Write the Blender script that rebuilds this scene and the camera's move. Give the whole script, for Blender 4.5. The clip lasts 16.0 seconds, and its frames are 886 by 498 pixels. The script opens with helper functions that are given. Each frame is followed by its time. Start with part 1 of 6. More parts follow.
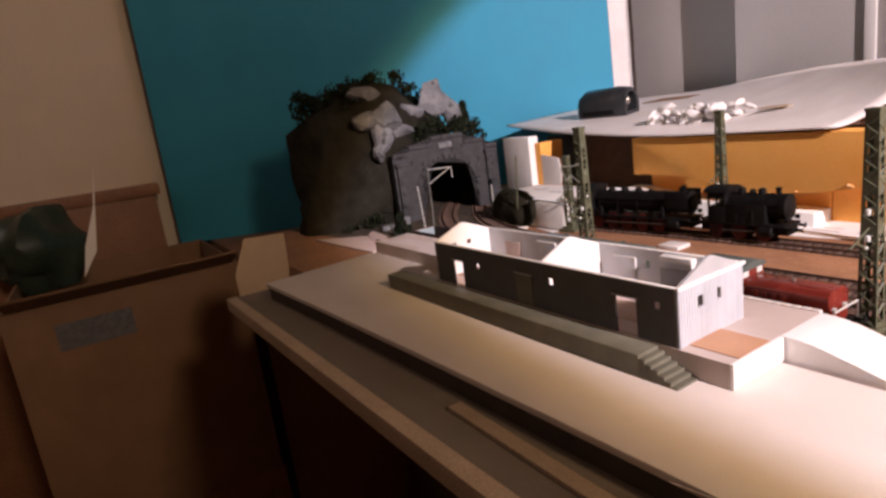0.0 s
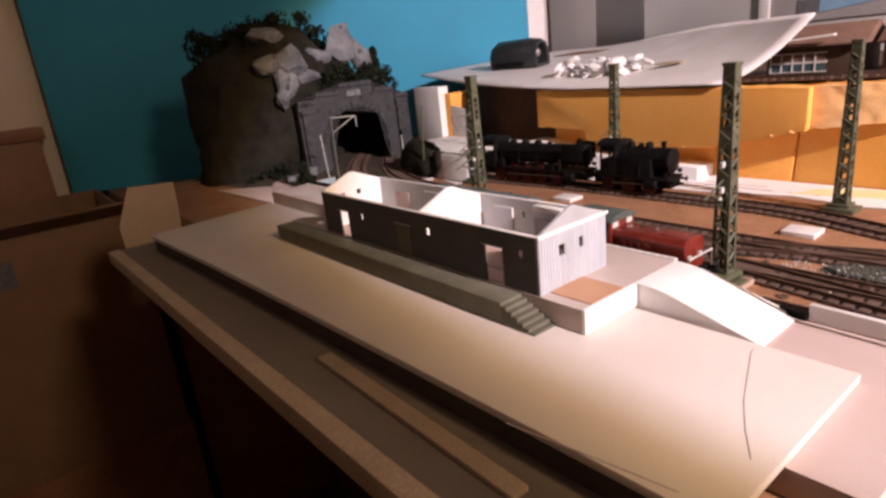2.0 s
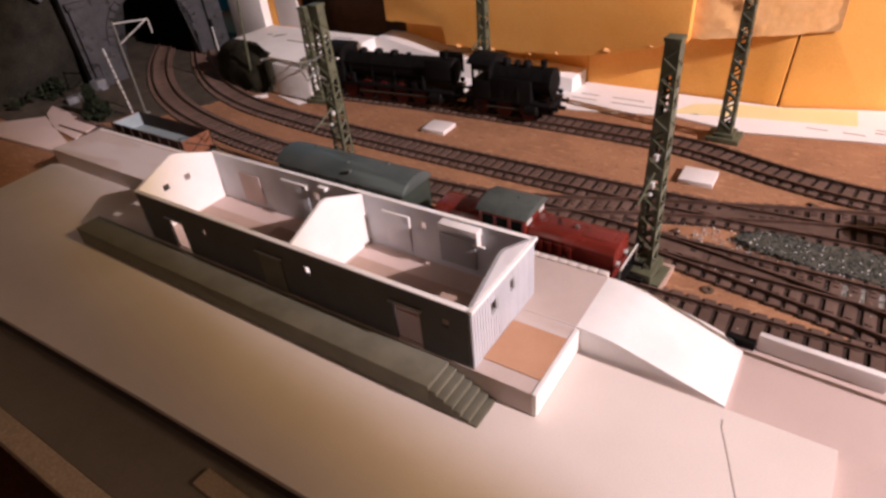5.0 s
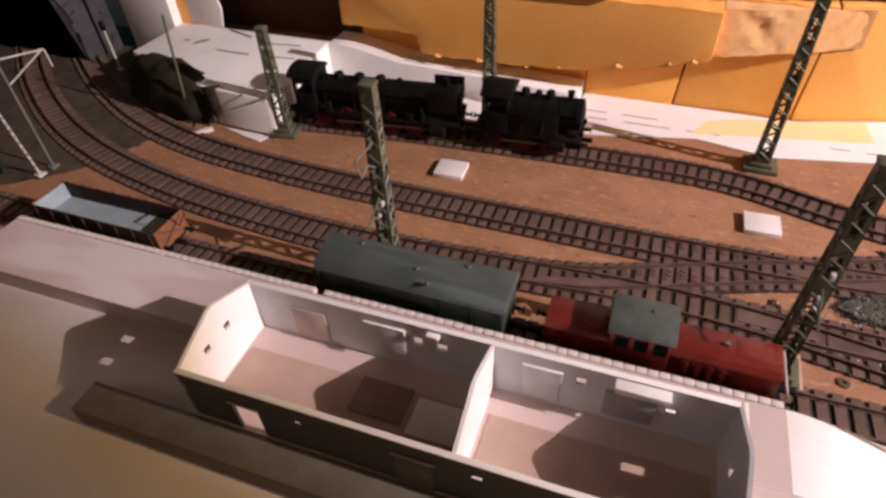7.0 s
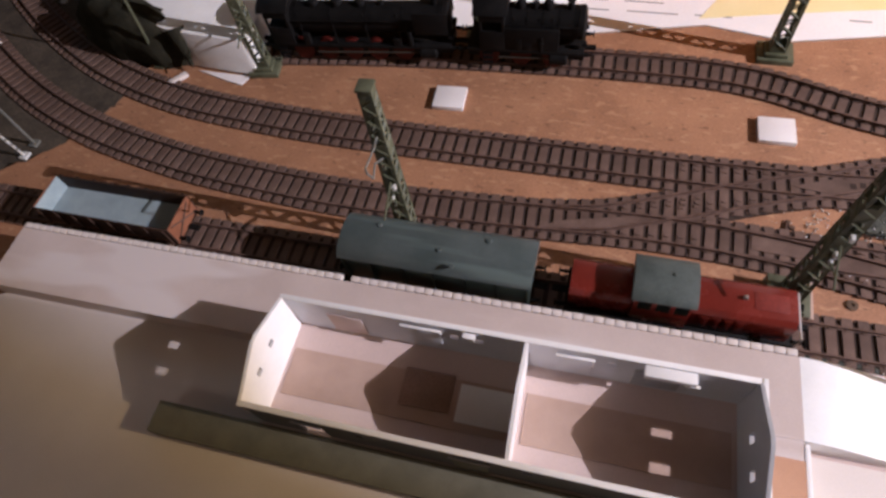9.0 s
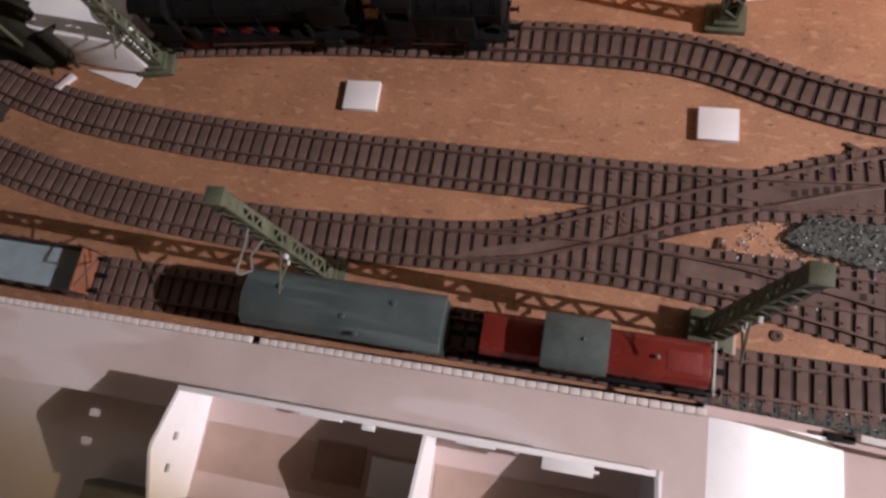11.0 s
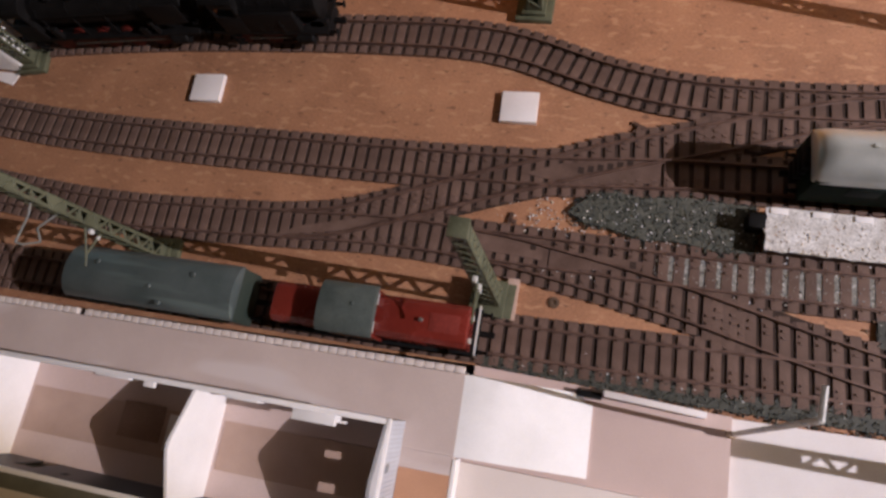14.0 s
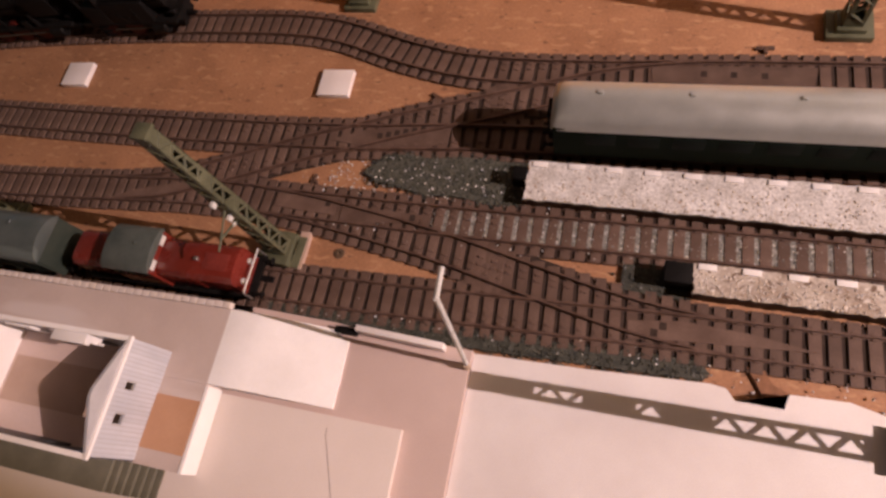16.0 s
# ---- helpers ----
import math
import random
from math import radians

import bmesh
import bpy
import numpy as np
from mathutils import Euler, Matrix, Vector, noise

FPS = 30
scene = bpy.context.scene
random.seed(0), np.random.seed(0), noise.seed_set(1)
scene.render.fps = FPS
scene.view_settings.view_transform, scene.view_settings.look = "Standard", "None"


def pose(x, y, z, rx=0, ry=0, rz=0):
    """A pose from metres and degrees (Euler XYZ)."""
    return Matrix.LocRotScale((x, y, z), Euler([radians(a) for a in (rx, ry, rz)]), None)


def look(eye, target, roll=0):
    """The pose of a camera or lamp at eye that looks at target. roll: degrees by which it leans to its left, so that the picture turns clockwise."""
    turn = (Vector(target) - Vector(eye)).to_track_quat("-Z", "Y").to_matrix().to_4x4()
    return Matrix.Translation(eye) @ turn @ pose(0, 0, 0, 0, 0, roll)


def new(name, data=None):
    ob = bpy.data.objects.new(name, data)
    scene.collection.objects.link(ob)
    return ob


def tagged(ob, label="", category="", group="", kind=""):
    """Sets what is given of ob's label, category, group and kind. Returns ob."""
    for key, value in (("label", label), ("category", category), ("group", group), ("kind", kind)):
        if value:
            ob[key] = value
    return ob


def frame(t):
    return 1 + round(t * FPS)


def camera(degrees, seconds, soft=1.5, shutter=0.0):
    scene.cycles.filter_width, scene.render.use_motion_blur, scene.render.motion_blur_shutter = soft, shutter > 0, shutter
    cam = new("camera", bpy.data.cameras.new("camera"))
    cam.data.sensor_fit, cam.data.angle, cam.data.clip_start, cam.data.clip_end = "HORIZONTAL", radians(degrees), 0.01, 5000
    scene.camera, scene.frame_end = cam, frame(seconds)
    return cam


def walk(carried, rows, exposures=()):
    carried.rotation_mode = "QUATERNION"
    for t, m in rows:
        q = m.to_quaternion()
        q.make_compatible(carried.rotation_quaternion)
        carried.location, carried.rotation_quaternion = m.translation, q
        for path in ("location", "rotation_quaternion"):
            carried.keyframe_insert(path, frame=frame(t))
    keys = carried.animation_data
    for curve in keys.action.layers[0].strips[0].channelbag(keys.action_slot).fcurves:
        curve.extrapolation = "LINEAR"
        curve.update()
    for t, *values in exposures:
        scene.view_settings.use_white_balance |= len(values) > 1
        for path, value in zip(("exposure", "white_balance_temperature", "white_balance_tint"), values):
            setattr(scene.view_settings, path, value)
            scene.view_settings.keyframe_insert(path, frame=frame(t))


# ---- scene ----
cam = camera(74.16, 16.0, soft=2.8)
PATH = [
    (0, (0.2252, 0.2141, 0.1591), (-1.4639, 1.1909, -0.2797), -7.94),
    (0.5, (0.2306, 0.2175, 0.1516), (-1.4716, 1.1553, -0.3207), -8.31),
    (1, (0.2328, 0.2250, 0.1534), (-1.4067, 1.2331, -0.3904), -7.75),
    (1.5, (0.2358, 0.2319, 0.1503), (-1.3466, 1.3139, -0.4198), -6.37),
    (2, (0.2404, 0.2439, 0.1513), (-1.2907, 1.3726, -0.4665), -6.20),
    (2.5, (0.2455, 0.2589, 0.1542), (-1.1909, 1.4691, -0.5330), -6.07),
    (3, (0.2492, 0.2708, 0.1573), (-1.1393, 1.4840, -0.6175), -6.82),
    (3.2, (0.2496, 0.2735, 0.1582), (-1.1187, 1.4765, -0.6667), -6.92),
    (5.3, (0.1213, 0.3111, 0.2250), (-0.8165, 1.6308, -0.9494), -5.19),
    (5.5, (0.1078, 0.3130, 0.2330), (-0.7823, 1.6506, -0.9580), -4.54),
    (6, (0.0654, 0.3195, 0.2444), (-0.6808, 1.7023, -0.9931), -3.01),
    (6.5, (0.0219, 0.3277, 0.2552), (-0.6319, 1.7229, -1.0199), -3.04),
    (7, (-0.0150, 0.3463, 0.2637), (-0.5847, 1.7081, -1.0856), -2.91),
    (7.5, (-0.0564, 0.3514, 0.2633), (-0.5877, 1.6826, -1.1315), -4.14),
    (8, (-0.0612, 0.3702, 0.2801), (-0.5680, 1.6164, -1.1999), -6.25),
    (8.2, (-0.0574, 0.3748, 0.2883), (-0.5574, 1.5562, -1.2461), -7.69),
    (10.3, (-0.0283, 0.4777, 0.3417), (-0.4079, 1.0859, -1.5254), -21.20),
    (10.5, (-0.0249, 0.4910, 0.3410), (-0.4094, 1.0628, -1.5366), -23.27),
    (11, (-0.0110, 0.5152, 0.3337), (-0.3973, 1.0142, -1.5641), -28.18),
    (11.5, (0.0171, 0.5261, 0.3247), (-0.3910, 0.9709, -1.5820), -33.26),
    (12, (0.0237, 0.5246, 0.3264), (-0.4263, 0.9448, -1.5765), -37.47),
    (12.5, (0.0304, 0.5282, 0.3273), (-0.4732, 0.9281, -1.5665), -41.86),
    (13, (0.0512, 0.5227, 0.3281), (-0.4684, 0.9214, -1.5616), -42.58),
    (13.5, (0.0867, 0.5184, 0.3290), (-0.4825, 0.9424, -1.5409), -43.18),
    (14, (0.1160, 0.5162, 0.3320), (-0.3277, 1.0157, -1.5531), -32.41),
    (14.5, (0.1542, 0.5189, 0.3274), (-0.3290, 1.0666, -1.5344), -32.25),
    (15, (0.1881, 0.5141, 0.3242), (-0.3115, 1.0885, -1.5252), -31.72),
    (15.5, (0.2219, 0.5020, 0.3167), (-0.2701, 1.1210, -1.5204), -29.08),
    (16, (0.2613, 0.4802, 0.3026), (-0.2889, 1.1495, -1.5000), -29.40),
]
walk(cam, [(t, look(eye, target, roll)) for t, eye, target, roll in PATH], [(0, 0.28, 5650, 8), (3.2, 0.05, 5700, 8), (5.5, -0.08, 5700, 10), (7, 0.04, 5650, 8), (8.2, 0.07, 5000, 3), (10.5, -0.17, 5050, 0), (13, -0.32, 5250, 2), (14, -0.46, 5200, 0), (14.6, -0.48, 5400, 3), (15.2, -0.58, 6200, 12), (16, -0.62, 6500, 16)])

# ---- world and lamps ----
world = bpy.data.worlds.new("room_air")
scene.world = world
world.use_nodes = True
world.node_tree.nodes["Background"].inputs[0].default_value = (1.0, 0.8, 0.62, 1)
world.node_tree.nodes["Background"].inputs[1].default_value = 0.046

lamp_data = bpy.data.lights.new("reflector_lamp", "SPOT")
lamp_data.energy = 150
lamp_data.color = (0.90, 0.77, 0.88)
lamp_data.shadow_soft_size = 0.004
lamp_data.spot_size = radians(55.7)
lamp_data.spot_blend = 0.11
lamp = new("reflector_lamp", lamp_data)
lamp.matrix_world = look((1.53, 0.538, 0.91), (0.36, 1.147, 0.0))

# added point lamp standing in for stray room light round the beam
glow_data = bpy.data.lights.new("spill_fill", "POINT")
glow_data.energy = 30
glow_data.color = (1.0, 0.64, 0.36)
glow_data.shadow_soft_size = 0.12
# golden fringe round the bright disc of the reflector
fringe_data = bpy.data.lights.new("reflector_fringe", "SPOT")
fringe_data.energy = 70
fringe_data.color = (1.0, 0.56, 0.17)
fringe_data.shadow_soft_size = 0.004
fringe_data.spot_size = radians(58.0)
fringe_data.spot_blend = 0.12
fringe = new("reflector_fringe", fringe_data)
fringe.matrix_world = lamp.matrix_world.copy()

glow = new("spill_fill", glow_data)
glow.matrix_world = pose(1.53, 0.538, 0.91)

# unseen area lamp added as dim warm fill, no fixture
room_fill_data = bpy.data.lights.new("room_fill", "AREA")
room_fill_data.energy = 3.0
room_fill_data.color = (1.0, 0.78, 0.60)
room_fill_data.shape, room_fill_data.size = "DISK", 0.5
room_fill = new("room_fill", room_fill_data)
room_fill.matrix_world = pose(-1.00, -1.10, 1.55)


# ---- materials ----
def material(name, c1, c2, scale=60, rough=0.6, bump=0.3, fine=900, metal=0.0, spec=0.35, fine_mix=0.25, coat=0.0, per_object=0.0, per_island=0.0, depth=0.0002):
    m = bpy.data.materials.new(name)
    m.use_nodes = True
    nt = m.node_tree
    p = nt.nodes["Principled BSDF"]
    co = nt.nodes.new("ShaderNodeTexCoord")
    n1 = nt.nodes.new("ShaderNodeTexNoise")
    n1.inputs["Scale"].default_value, n1.inputs["Detail"].default_value, n1.inputs["Roughness"].default_value = scale, 4, 0.6
    n2 = nt.nodes.new("ShaderNodeTexNoise")
    n2.inputs["Scale"].default_value, n2.inputs["Detail"].default_value = fine, 3
    for n in (n1, n2):
        nt.links.new(co.outputs["Object"], n.inputs["Vector"])
    ramp = nt.nodes.new("ShaderNodeMapRange")
    ramp.inputs[1].default_value, ramp.inputs[2].default_value = 0.32, 0.68
    nt.links.new(n1.outputs["Fac"], ramp.inputs[0])
    mix = nt.nodes.new("ShaderNodeMix")
    mix.data_type = "RGBA"
    mix.inputs[6].default_value, mix.inputs[7].default_value = (*c1, 1), (*c2, 1)
    nt.links.new(ramp.outputs[0], mix.inputs[0])
    hsv = nt.nodes.new("ShaderNodeHueSaturation")
    val = nt.nodes.new("ShaderNodeMapRange")
    val.inputs[1].default_value, val.inputs[2].default_value = 0.25, 0.75
    val.inputs[3].default_value, val.inputs[4].default_value = 1 - fine_mix, 1 + fine_mix
    nt.links.new(n2.outputs["Fac"], val.inputs[0])
    nt.links.new(mix.outputs[2], hsv.inputs["Color"])
    value = val.outputs[0]
    for amount, kind, socket in ((per_object, "ShaderNodeObjectInfo", "Random"), (per_island, "ShaderNodeNewGeometry", "Random Per Island")):
        if amount:
            info = nt.nodes.new(kind)
            r = nt.nodes.new("ShaderNodeMapRange")
            r.inputs[3].default_value, r.inputs[4].default_value = 1 - amount, 1 + amount
            nt.links.new(info.outputs[socket], r.inputs[0])
            mul = nt.nodes.new("ShaderNodeMath")
            mul.operation = "MULTIPLY"
            nt.links.new(value, mul.inputs[0])
            nt.links.new(r.outputs[0], mul.inputs[1])
            value = mul.outputs[0]
    nt.links.new(value, hsv.inputs["Value"])
    nt.links.new(hsv.outputs[0], p.inputs["Base Color"])
    rr = nt.nodes.new("ShaderNodeMapRange")
    rr.inputs[3].default_value, rr.inputs[4].default_value = max(0.05, rough - 0.12), min(1, rough + 0.12)
    nt.links.new(n1.outputs["Fac"], rr.inputs[0])
    nt.links.new(rr.outputs[0], p.inputs["Roughness"])
    p.inputs["Metallic"].default_value = metal
    p.inputs["Specular IOR Level"].default_value = spec
    p.inputs["Coat Weight"].default_value = coat
    if bump:
        b = nt.nodes.new("ShaderNodeBump")
        b.inputs["Strength"].default_value, b.inputs["Distance"].default_value = bump, depth
        nt.links.new(n2.outputs["Fac"], b.inputs["Height"])
        nt.links.new(b.outputs[0], p.inputs["Normal"])
    return m


def speckle(m, colour, scale=1400, amount=0.62, stretch=(1, 1, 1)):
    """Adds small flecks of another colour to a material."""
    nt = m.node_tree
    p = nt.nodes["Principled BSDF"]
    old = p.inputs["Base Color"].links[0].from_socket
    co = nt.nodes.new("ShaderNodeTexCoord")
    n = nt.nodes.new("ShaderNodeTexNoise")
    n.inputs["Scale"].default_value, n.inputs["Detail"].default_value = scale, 2
    mp = nt.nodes.new("ShaderNodeMapping")
    mp.inputs["Scale"].default_value = stretch
    nt.links.new(co.outputs["Object"], mp.inputs["Vector"])
    nt.links.new(mp.outputs[0], n.inputs["Vector"])
    r = nt.nodes.new("ShaderNodeMapRange")
    r.inputs[1].default_value, r.inputs[2].default_value = amount, amount + 0.06
    nt.links.new(n.outputs["Fac"], r.inputs[0])
    mix = nt.nodes.new("ShaderNodeMix")
    mix.data_type = "RGBA"
    mix.inputs[7].default_value = (*colour, 1)
    nt.links.new(r.outputs[0], mix.inputs[0])
    nt.links.new(old, mix.inputs[6])
    nt.links.new(mix.outputs[2], p.inputs["Base Color"])
    return m


CHIPBOARD = speckle(speckle(speckle(material("chipboard", (0.275, 0.138, 0.072), (0.385, 0.200, 0.104), 22, 0.7, 0.4, 700, fine_mix=0.2), (0.41, 0.230, 0.122), 240, 0.58, (0.4, 1, 1)), (0.20, 0.102, 0.056), 300, 0.64, (0.45, 1, 1)), (0.54, 0.37, 0.21), 520, 0.71, (0.6, 1, 1))
RAIL = material("weathered_rail", (0.085, 0.052, 0.040), (0.15, 0.095, 0.073), 120, 0.45, 0.2, 2000, metal=0.25)
SLEEPER = material("brown_plastic_sleeper", (0.095, 0.061, 0.047), (0.150, 0.100, 0.078), 70, 0.6, 0.3, 2500, per_object=0.18, spec=0.18)
# bed brown darkened with the shade that lies between the sleepers
BED_SHADED = material("shaded_track_bed", (0.030, 0.021, 0.017), (0.060, 0.043, 0.035), 90, 0.85, 0.6, 1500, fine_mix=0.3, spec=0.1)
# glints on the dark stones are put in as white flecks
BALLAST = speckle(material("dark_ballast", (0.026, 0.029, 0.023), (0.070, 0.072, 0.058), 300, 0.6, 1.0, 1500, per_island=0.6, fine_mix=0.5), (0.62, 0.62, 0.60), 700, 0.72)
CARD_BEIGE = material("beige_card", (0.60, 0.535, 0.485), (0.68, 0.615, 0.57), 9, 0.72, 0.15, 1500, fine_mix=0.06)
CARD_PINK = material("grey_card", (0.53, 0.415, 0.375), (0.61, 0.49, 0.445), 14, 0.75, 0.15, 1500, fine_mix=0.06)
CARD_WHITE = material("white_card", (0.70, 0.655, 0.635), (0.80, 0.77, 0.755), 18, 0.55, 0.15, 1500, fine_mix=0.05)
# shade under the yard card is put into this dark brown
CARD_SHADE = material("shaded_card_edge", (0.05, 0.038, 0.030), (0.08, 0.06, 0.048), 60, 0.8, 0.2, 1500)
DOCK = speckle(material("grey_dock_plastic", (0.49, 0.405, 0.365), (0.58, 0.49, 0.445), 20, 0.45, 0.2, 1800, fine_mix=0.08), (0.62, 0.55, 0.52), 22, 0.57, (0.35, 1.6, 1))
DOCK_GREEN = material("grey_green_plastic", (0.115, 0.112, 0.082), (0.165, 0.158, 0.118), 60, 0.6, 0.2, 1800, fine_mix=0.1)
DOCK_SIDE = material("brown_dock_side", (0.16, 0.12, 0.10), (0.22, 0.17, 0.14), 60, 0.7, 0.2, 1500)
WOOD_PATCH = material("brown_planks", (0.40, 0.285, 0.225), (0.49, 0.36, 0.29), 30, 0.65, 0.1, 1800, fine_mix=0.05)
RAMP_WHITE = material("white_ramp_card", (0.74, 0.73, 0.71), (0.86, 0.85, 0.84), 26, 0.5, 0.15, 1500, fine_mix=0.04)
PLANK_BROWN = material("orange_brown_planks", (0.43, 0.235, 0.135), (0.52, 0.30, 0.18), 24, 0.6, 0.15, 1600, fine_mix=0.07)
SHED_WHITE = material("white_plastic_wall", (0.78, 0.76, 0.74), (0.83, 0.81, 0.79), 60, 0.4, 0.1, 1800, fine_mix=0.04)
# front wall grey, darkened for the side the lamp misses
SHED_DARK = material("dark_unlit_plastic_wall", (0.066, 0.065, 0.070), (0.095, 0.093, 0.099), 60, 0.5, 0.1, 1800, fine_mix=0.06)
SHED_MID = material("mid_grey_plastic_wall", (0.34, 0.34, 0.35), (0.40, 0.40, 0.41), 60, 0.5, 0.1, 1800, fine_mix=0.05)
CLADDING = material("blue_grey_cladding", (0.42, 0.44, 0.48), (0.50, 0.52, 0.56), 40, 0.4, 0.1, 1800, fine_mix=0.06, per_object=0.05)
SHED_GREY = material("grey_plastic_wall", (0.56, 0.57, 0.60), (0.66, 0.67, 0.70), 40, 0.36, 0.1, 1800, fine_mix=0.05)
MAST_GREEN = material("green_mast_paint", (0.070, 0.074, 0.044), (0.115, 0.120, 0.074), 90, 0.5, 0.2, 2500, spec=0.25)
INSULATOR = material("grey_white_plastic", (0.48, 0.48, 0.45), (0.60, 0.60, 0.57), 200, 0.3, 0.1, 2500)
LOCO_RED = material("red_loco_paint", (0.120, 0.017, 0.011), (0.175, 0.024, 0.016), 60, 0.26, 0.05, 2500, fine_mix=0.14, spec=0.5)
ROOF_GREY = speckle(material("blue_grey_roof", (0.056, 0.071, 0.068), (0.090, 0.106, 0.102), 35, 0.42, 0.15, 1800, fine_mix=0.12), (0.102, 0.128, 0.120), 45, 0.60, (0.18, 2.0, 2.0))
CAB_ROOF = material("green_grey_cab_roof", (0.055, 0.068, 0.062), (0.09, 0.105, 0.095), 80, 0.5, 0.1, 1800)
WAGON_GREEN = material("dark_green_wagon", (0.02, 0.03, 0.025), (0.035, 0.045, 0.035), 80, 0.5, 0.1, 1800)
BLACK = material("black_plastic", (0.0035, 0.0033, 0.0033), (0.0075, 0.0068, 0.0065), 120, 0.65, 0.2, 2500, spec=0.14)
WHEEL_RED = material("red_wheel", (0.055, 0.009, 0.006), (0.08, 0.012, 0.009), 120, 0.5, 0.1, 2500, spec=0.2)
STEEL = material("worn_steel", (0.35, 0.33, 0.31), (0.45, 0.43, 0.40), 300, 0.35, 0.1, 2500, metal=0.8)
RUST_WOOD = material("rust_brown_wagon", (0.155, 0.062, 0.032), (0.24, 0.10, 0.05), 80, 0.6, 0.2, 1800)
# rust brown darkened by hand for the shaded wagon sides and stakes
RUST_SHADED = material("shaded_rust_wagon_side", (0.030, 0.017, 0.012), (0.052, 0.030, 0.021), 80, 0.65, 0.2, 1800, spec=0.15)
LOAD_BLUE = material("pale_blue_interior", (0.25, 0.31, 0.33), (0.32, 0.38, 0.40), 80, 0.6, 0.1, 1800)
FOAM = material("orange_foam", (0.88, 0.415, 0.080), (0.93, 0.49, 0.120), 18, 0.85, 0.35, 700, fine_mix=0.07, depth=0.0005)
FOAM_PALE = material("cut_pale_foam", (0.82, 0.46, 0.17), (0.87, 0.54, 0.25), 45, 0.85, 0.25, 260, fine_mix=0.06, depth=0.001)
BLUE = material("blue_backdrop_paint", (0.042, 0.270, 0.440), (0.054, 0.320, 0.500), 5, 0.65, 0.1, 900, fine_mix=0.03)
PAPER = material("white_paper", (0.84, 0.83, 0.82), (0.89, 0.88, 0.87), 20, 0.8, 0.2, 600, fine_mix=0.04)
PAPER_YELLOW = material("yellow_paper", (0.82, 0.72, 0.36), (0.87, 0.78, 0.44), 20, 0.8, 0.1, 600, fine_mix=0.04)
INK = material("dark_ink", (0.10, 0.10, 0.11), (0.16, 0.16, 0.17), 120, 0.8, 0.0)
STONE = speckle(material("grey_portal_stone", (0.034, 0.034, 0.036), (0.060, 0.060, 0.064), 60, 0.8, 0.6, 900, fine_mix=0.25), (0.016, 0.016, 0.015), 110, 0.62)
ROCK = speckle(material("grey_rock", (0.085, 0.09, 0.10), (0.22, 0.225, 0.24), 28, 0.7, 0.5, 300, fine_mix=0.2, depth=0.0008), (0.05, 0.052, 0.05), 60, 0.60)
HILL = speckle(material("dark_green_flock", (0.014, 0.013, 0.010), (0.031, 0.029, 0.022), 40, 0.95, 1.0, 900, fine_mix=0.4, spec=0.1, depth=0.001), (0.055, 0.052, 0.044), 400, 0.70)
MOUND = material("brown_green_flock", (0.020, 0.019, 0.013), (0.044, 0.041, 0.028), 60, 0.95, 1.0, 1100, fine_mix=0.4, spec=0.05, depth=0.0012)
LEAF = material("dark_foliage", (0.010, 0.014, 0.008), (0.022, 0.028, 0.015), 60, 0.9, 0.3, 900, per_island=0.4, spec=0.12)
BARK = material("bark", (0.08, 0.05, 0.03), (0.12, 0.08, 0.05), 200, 0.9, 0.3)
PLASTER = material("white_plaster", (0.80, 0.79, 0.77), (0.87, 0.86, 0.84), 40, 0.85, 0.5, 700, fine_mix=0.06)
GRAVEL_PLATFORM = speckle(speckle(material("pale_gravel_platform", (0.47, 0.45, 0.42), (0.71, 0.70, 0.68), 85, 0.85, 0.35, 900, fine_mix=0.3, depth=0.0003), (0.20, 0.18, 0.15), 620, 0.64), (0.36, 0.25, 0.17), 210, 0.69)
GRAVEL_BROWN = speckle(speckle(material("brown_gravel_platform", (0.30, 0.235, 0.18), (0.60, 0.56, 0.50), 60, 0.85, 0.35, 700, fine_mix=0.3, depth=0.0003), (0.17, 0.12, 0.085), 240, 0.60), (0.68, 0.65, 0.60), 400, 0.62)
SILVER = material("silver_coach_roof", (0.43, 0.455, 0.43), (0.50, 0.525, 0.50), 60, 0.38, 0.05, 1800, metal=0.55, fine_mix=0.04)
COACH_GREEN = material("dark_green_coach", (0.006, 0.012, 0.008), (0.011, 0.018, 0.012), 60, 0.75, 0.05, 1800, spec=0.06)
GLASS_DARK = material("dark_window_pane", (0.006, 0.010, 0.008), (0.009, 0.013, 0.011), 60, 0.6, 0.0, spec=0.05)
WALL_WHITE = material("white_wall_paint", (0.66, 0.64, 0.62), (0.72, 0.70, 0.68), 4, 0.85, 0.2, 300, fine_mix=0.04)
WALL_BEIGE = material("beige_wall_paint", (0.68, 0.60, 0.50), (0.74, 0.66, 0.56), 4, 0.85, 0.2, 300, fine_mix=0.04)
FLOOR_DARK = material("dark_brown_floor", (0.11, 0.078, 0.058), (0.16, 0.112, 0.085), 8, 0.6, 0.2, 300)
BROWN_WOOD = material("brown_wood", (0.21, 0.100, 0.052), (0.28, 0.14, 0.076), 12, 0.5, 0.2, 300)
CARTON = material("brown_carton", (0.20, 0.120, 0.070), (0.26, 0.16, 0.095), 10, 0.8, 0.3, 500, fine_mix=0.08)
CREAM = material("cream_card", (0.37, 0.28, 0.19), (0.43, 0.33, 0.23), 12, 0.75, 0.2, 800, fine_mix=0.06)
STRIP_WOOD = material("pale_wood_strip", (0.38, 0.285, 0.20), (0.46, 0.35, 0.25), 30, 0.7, 0.3, 900)
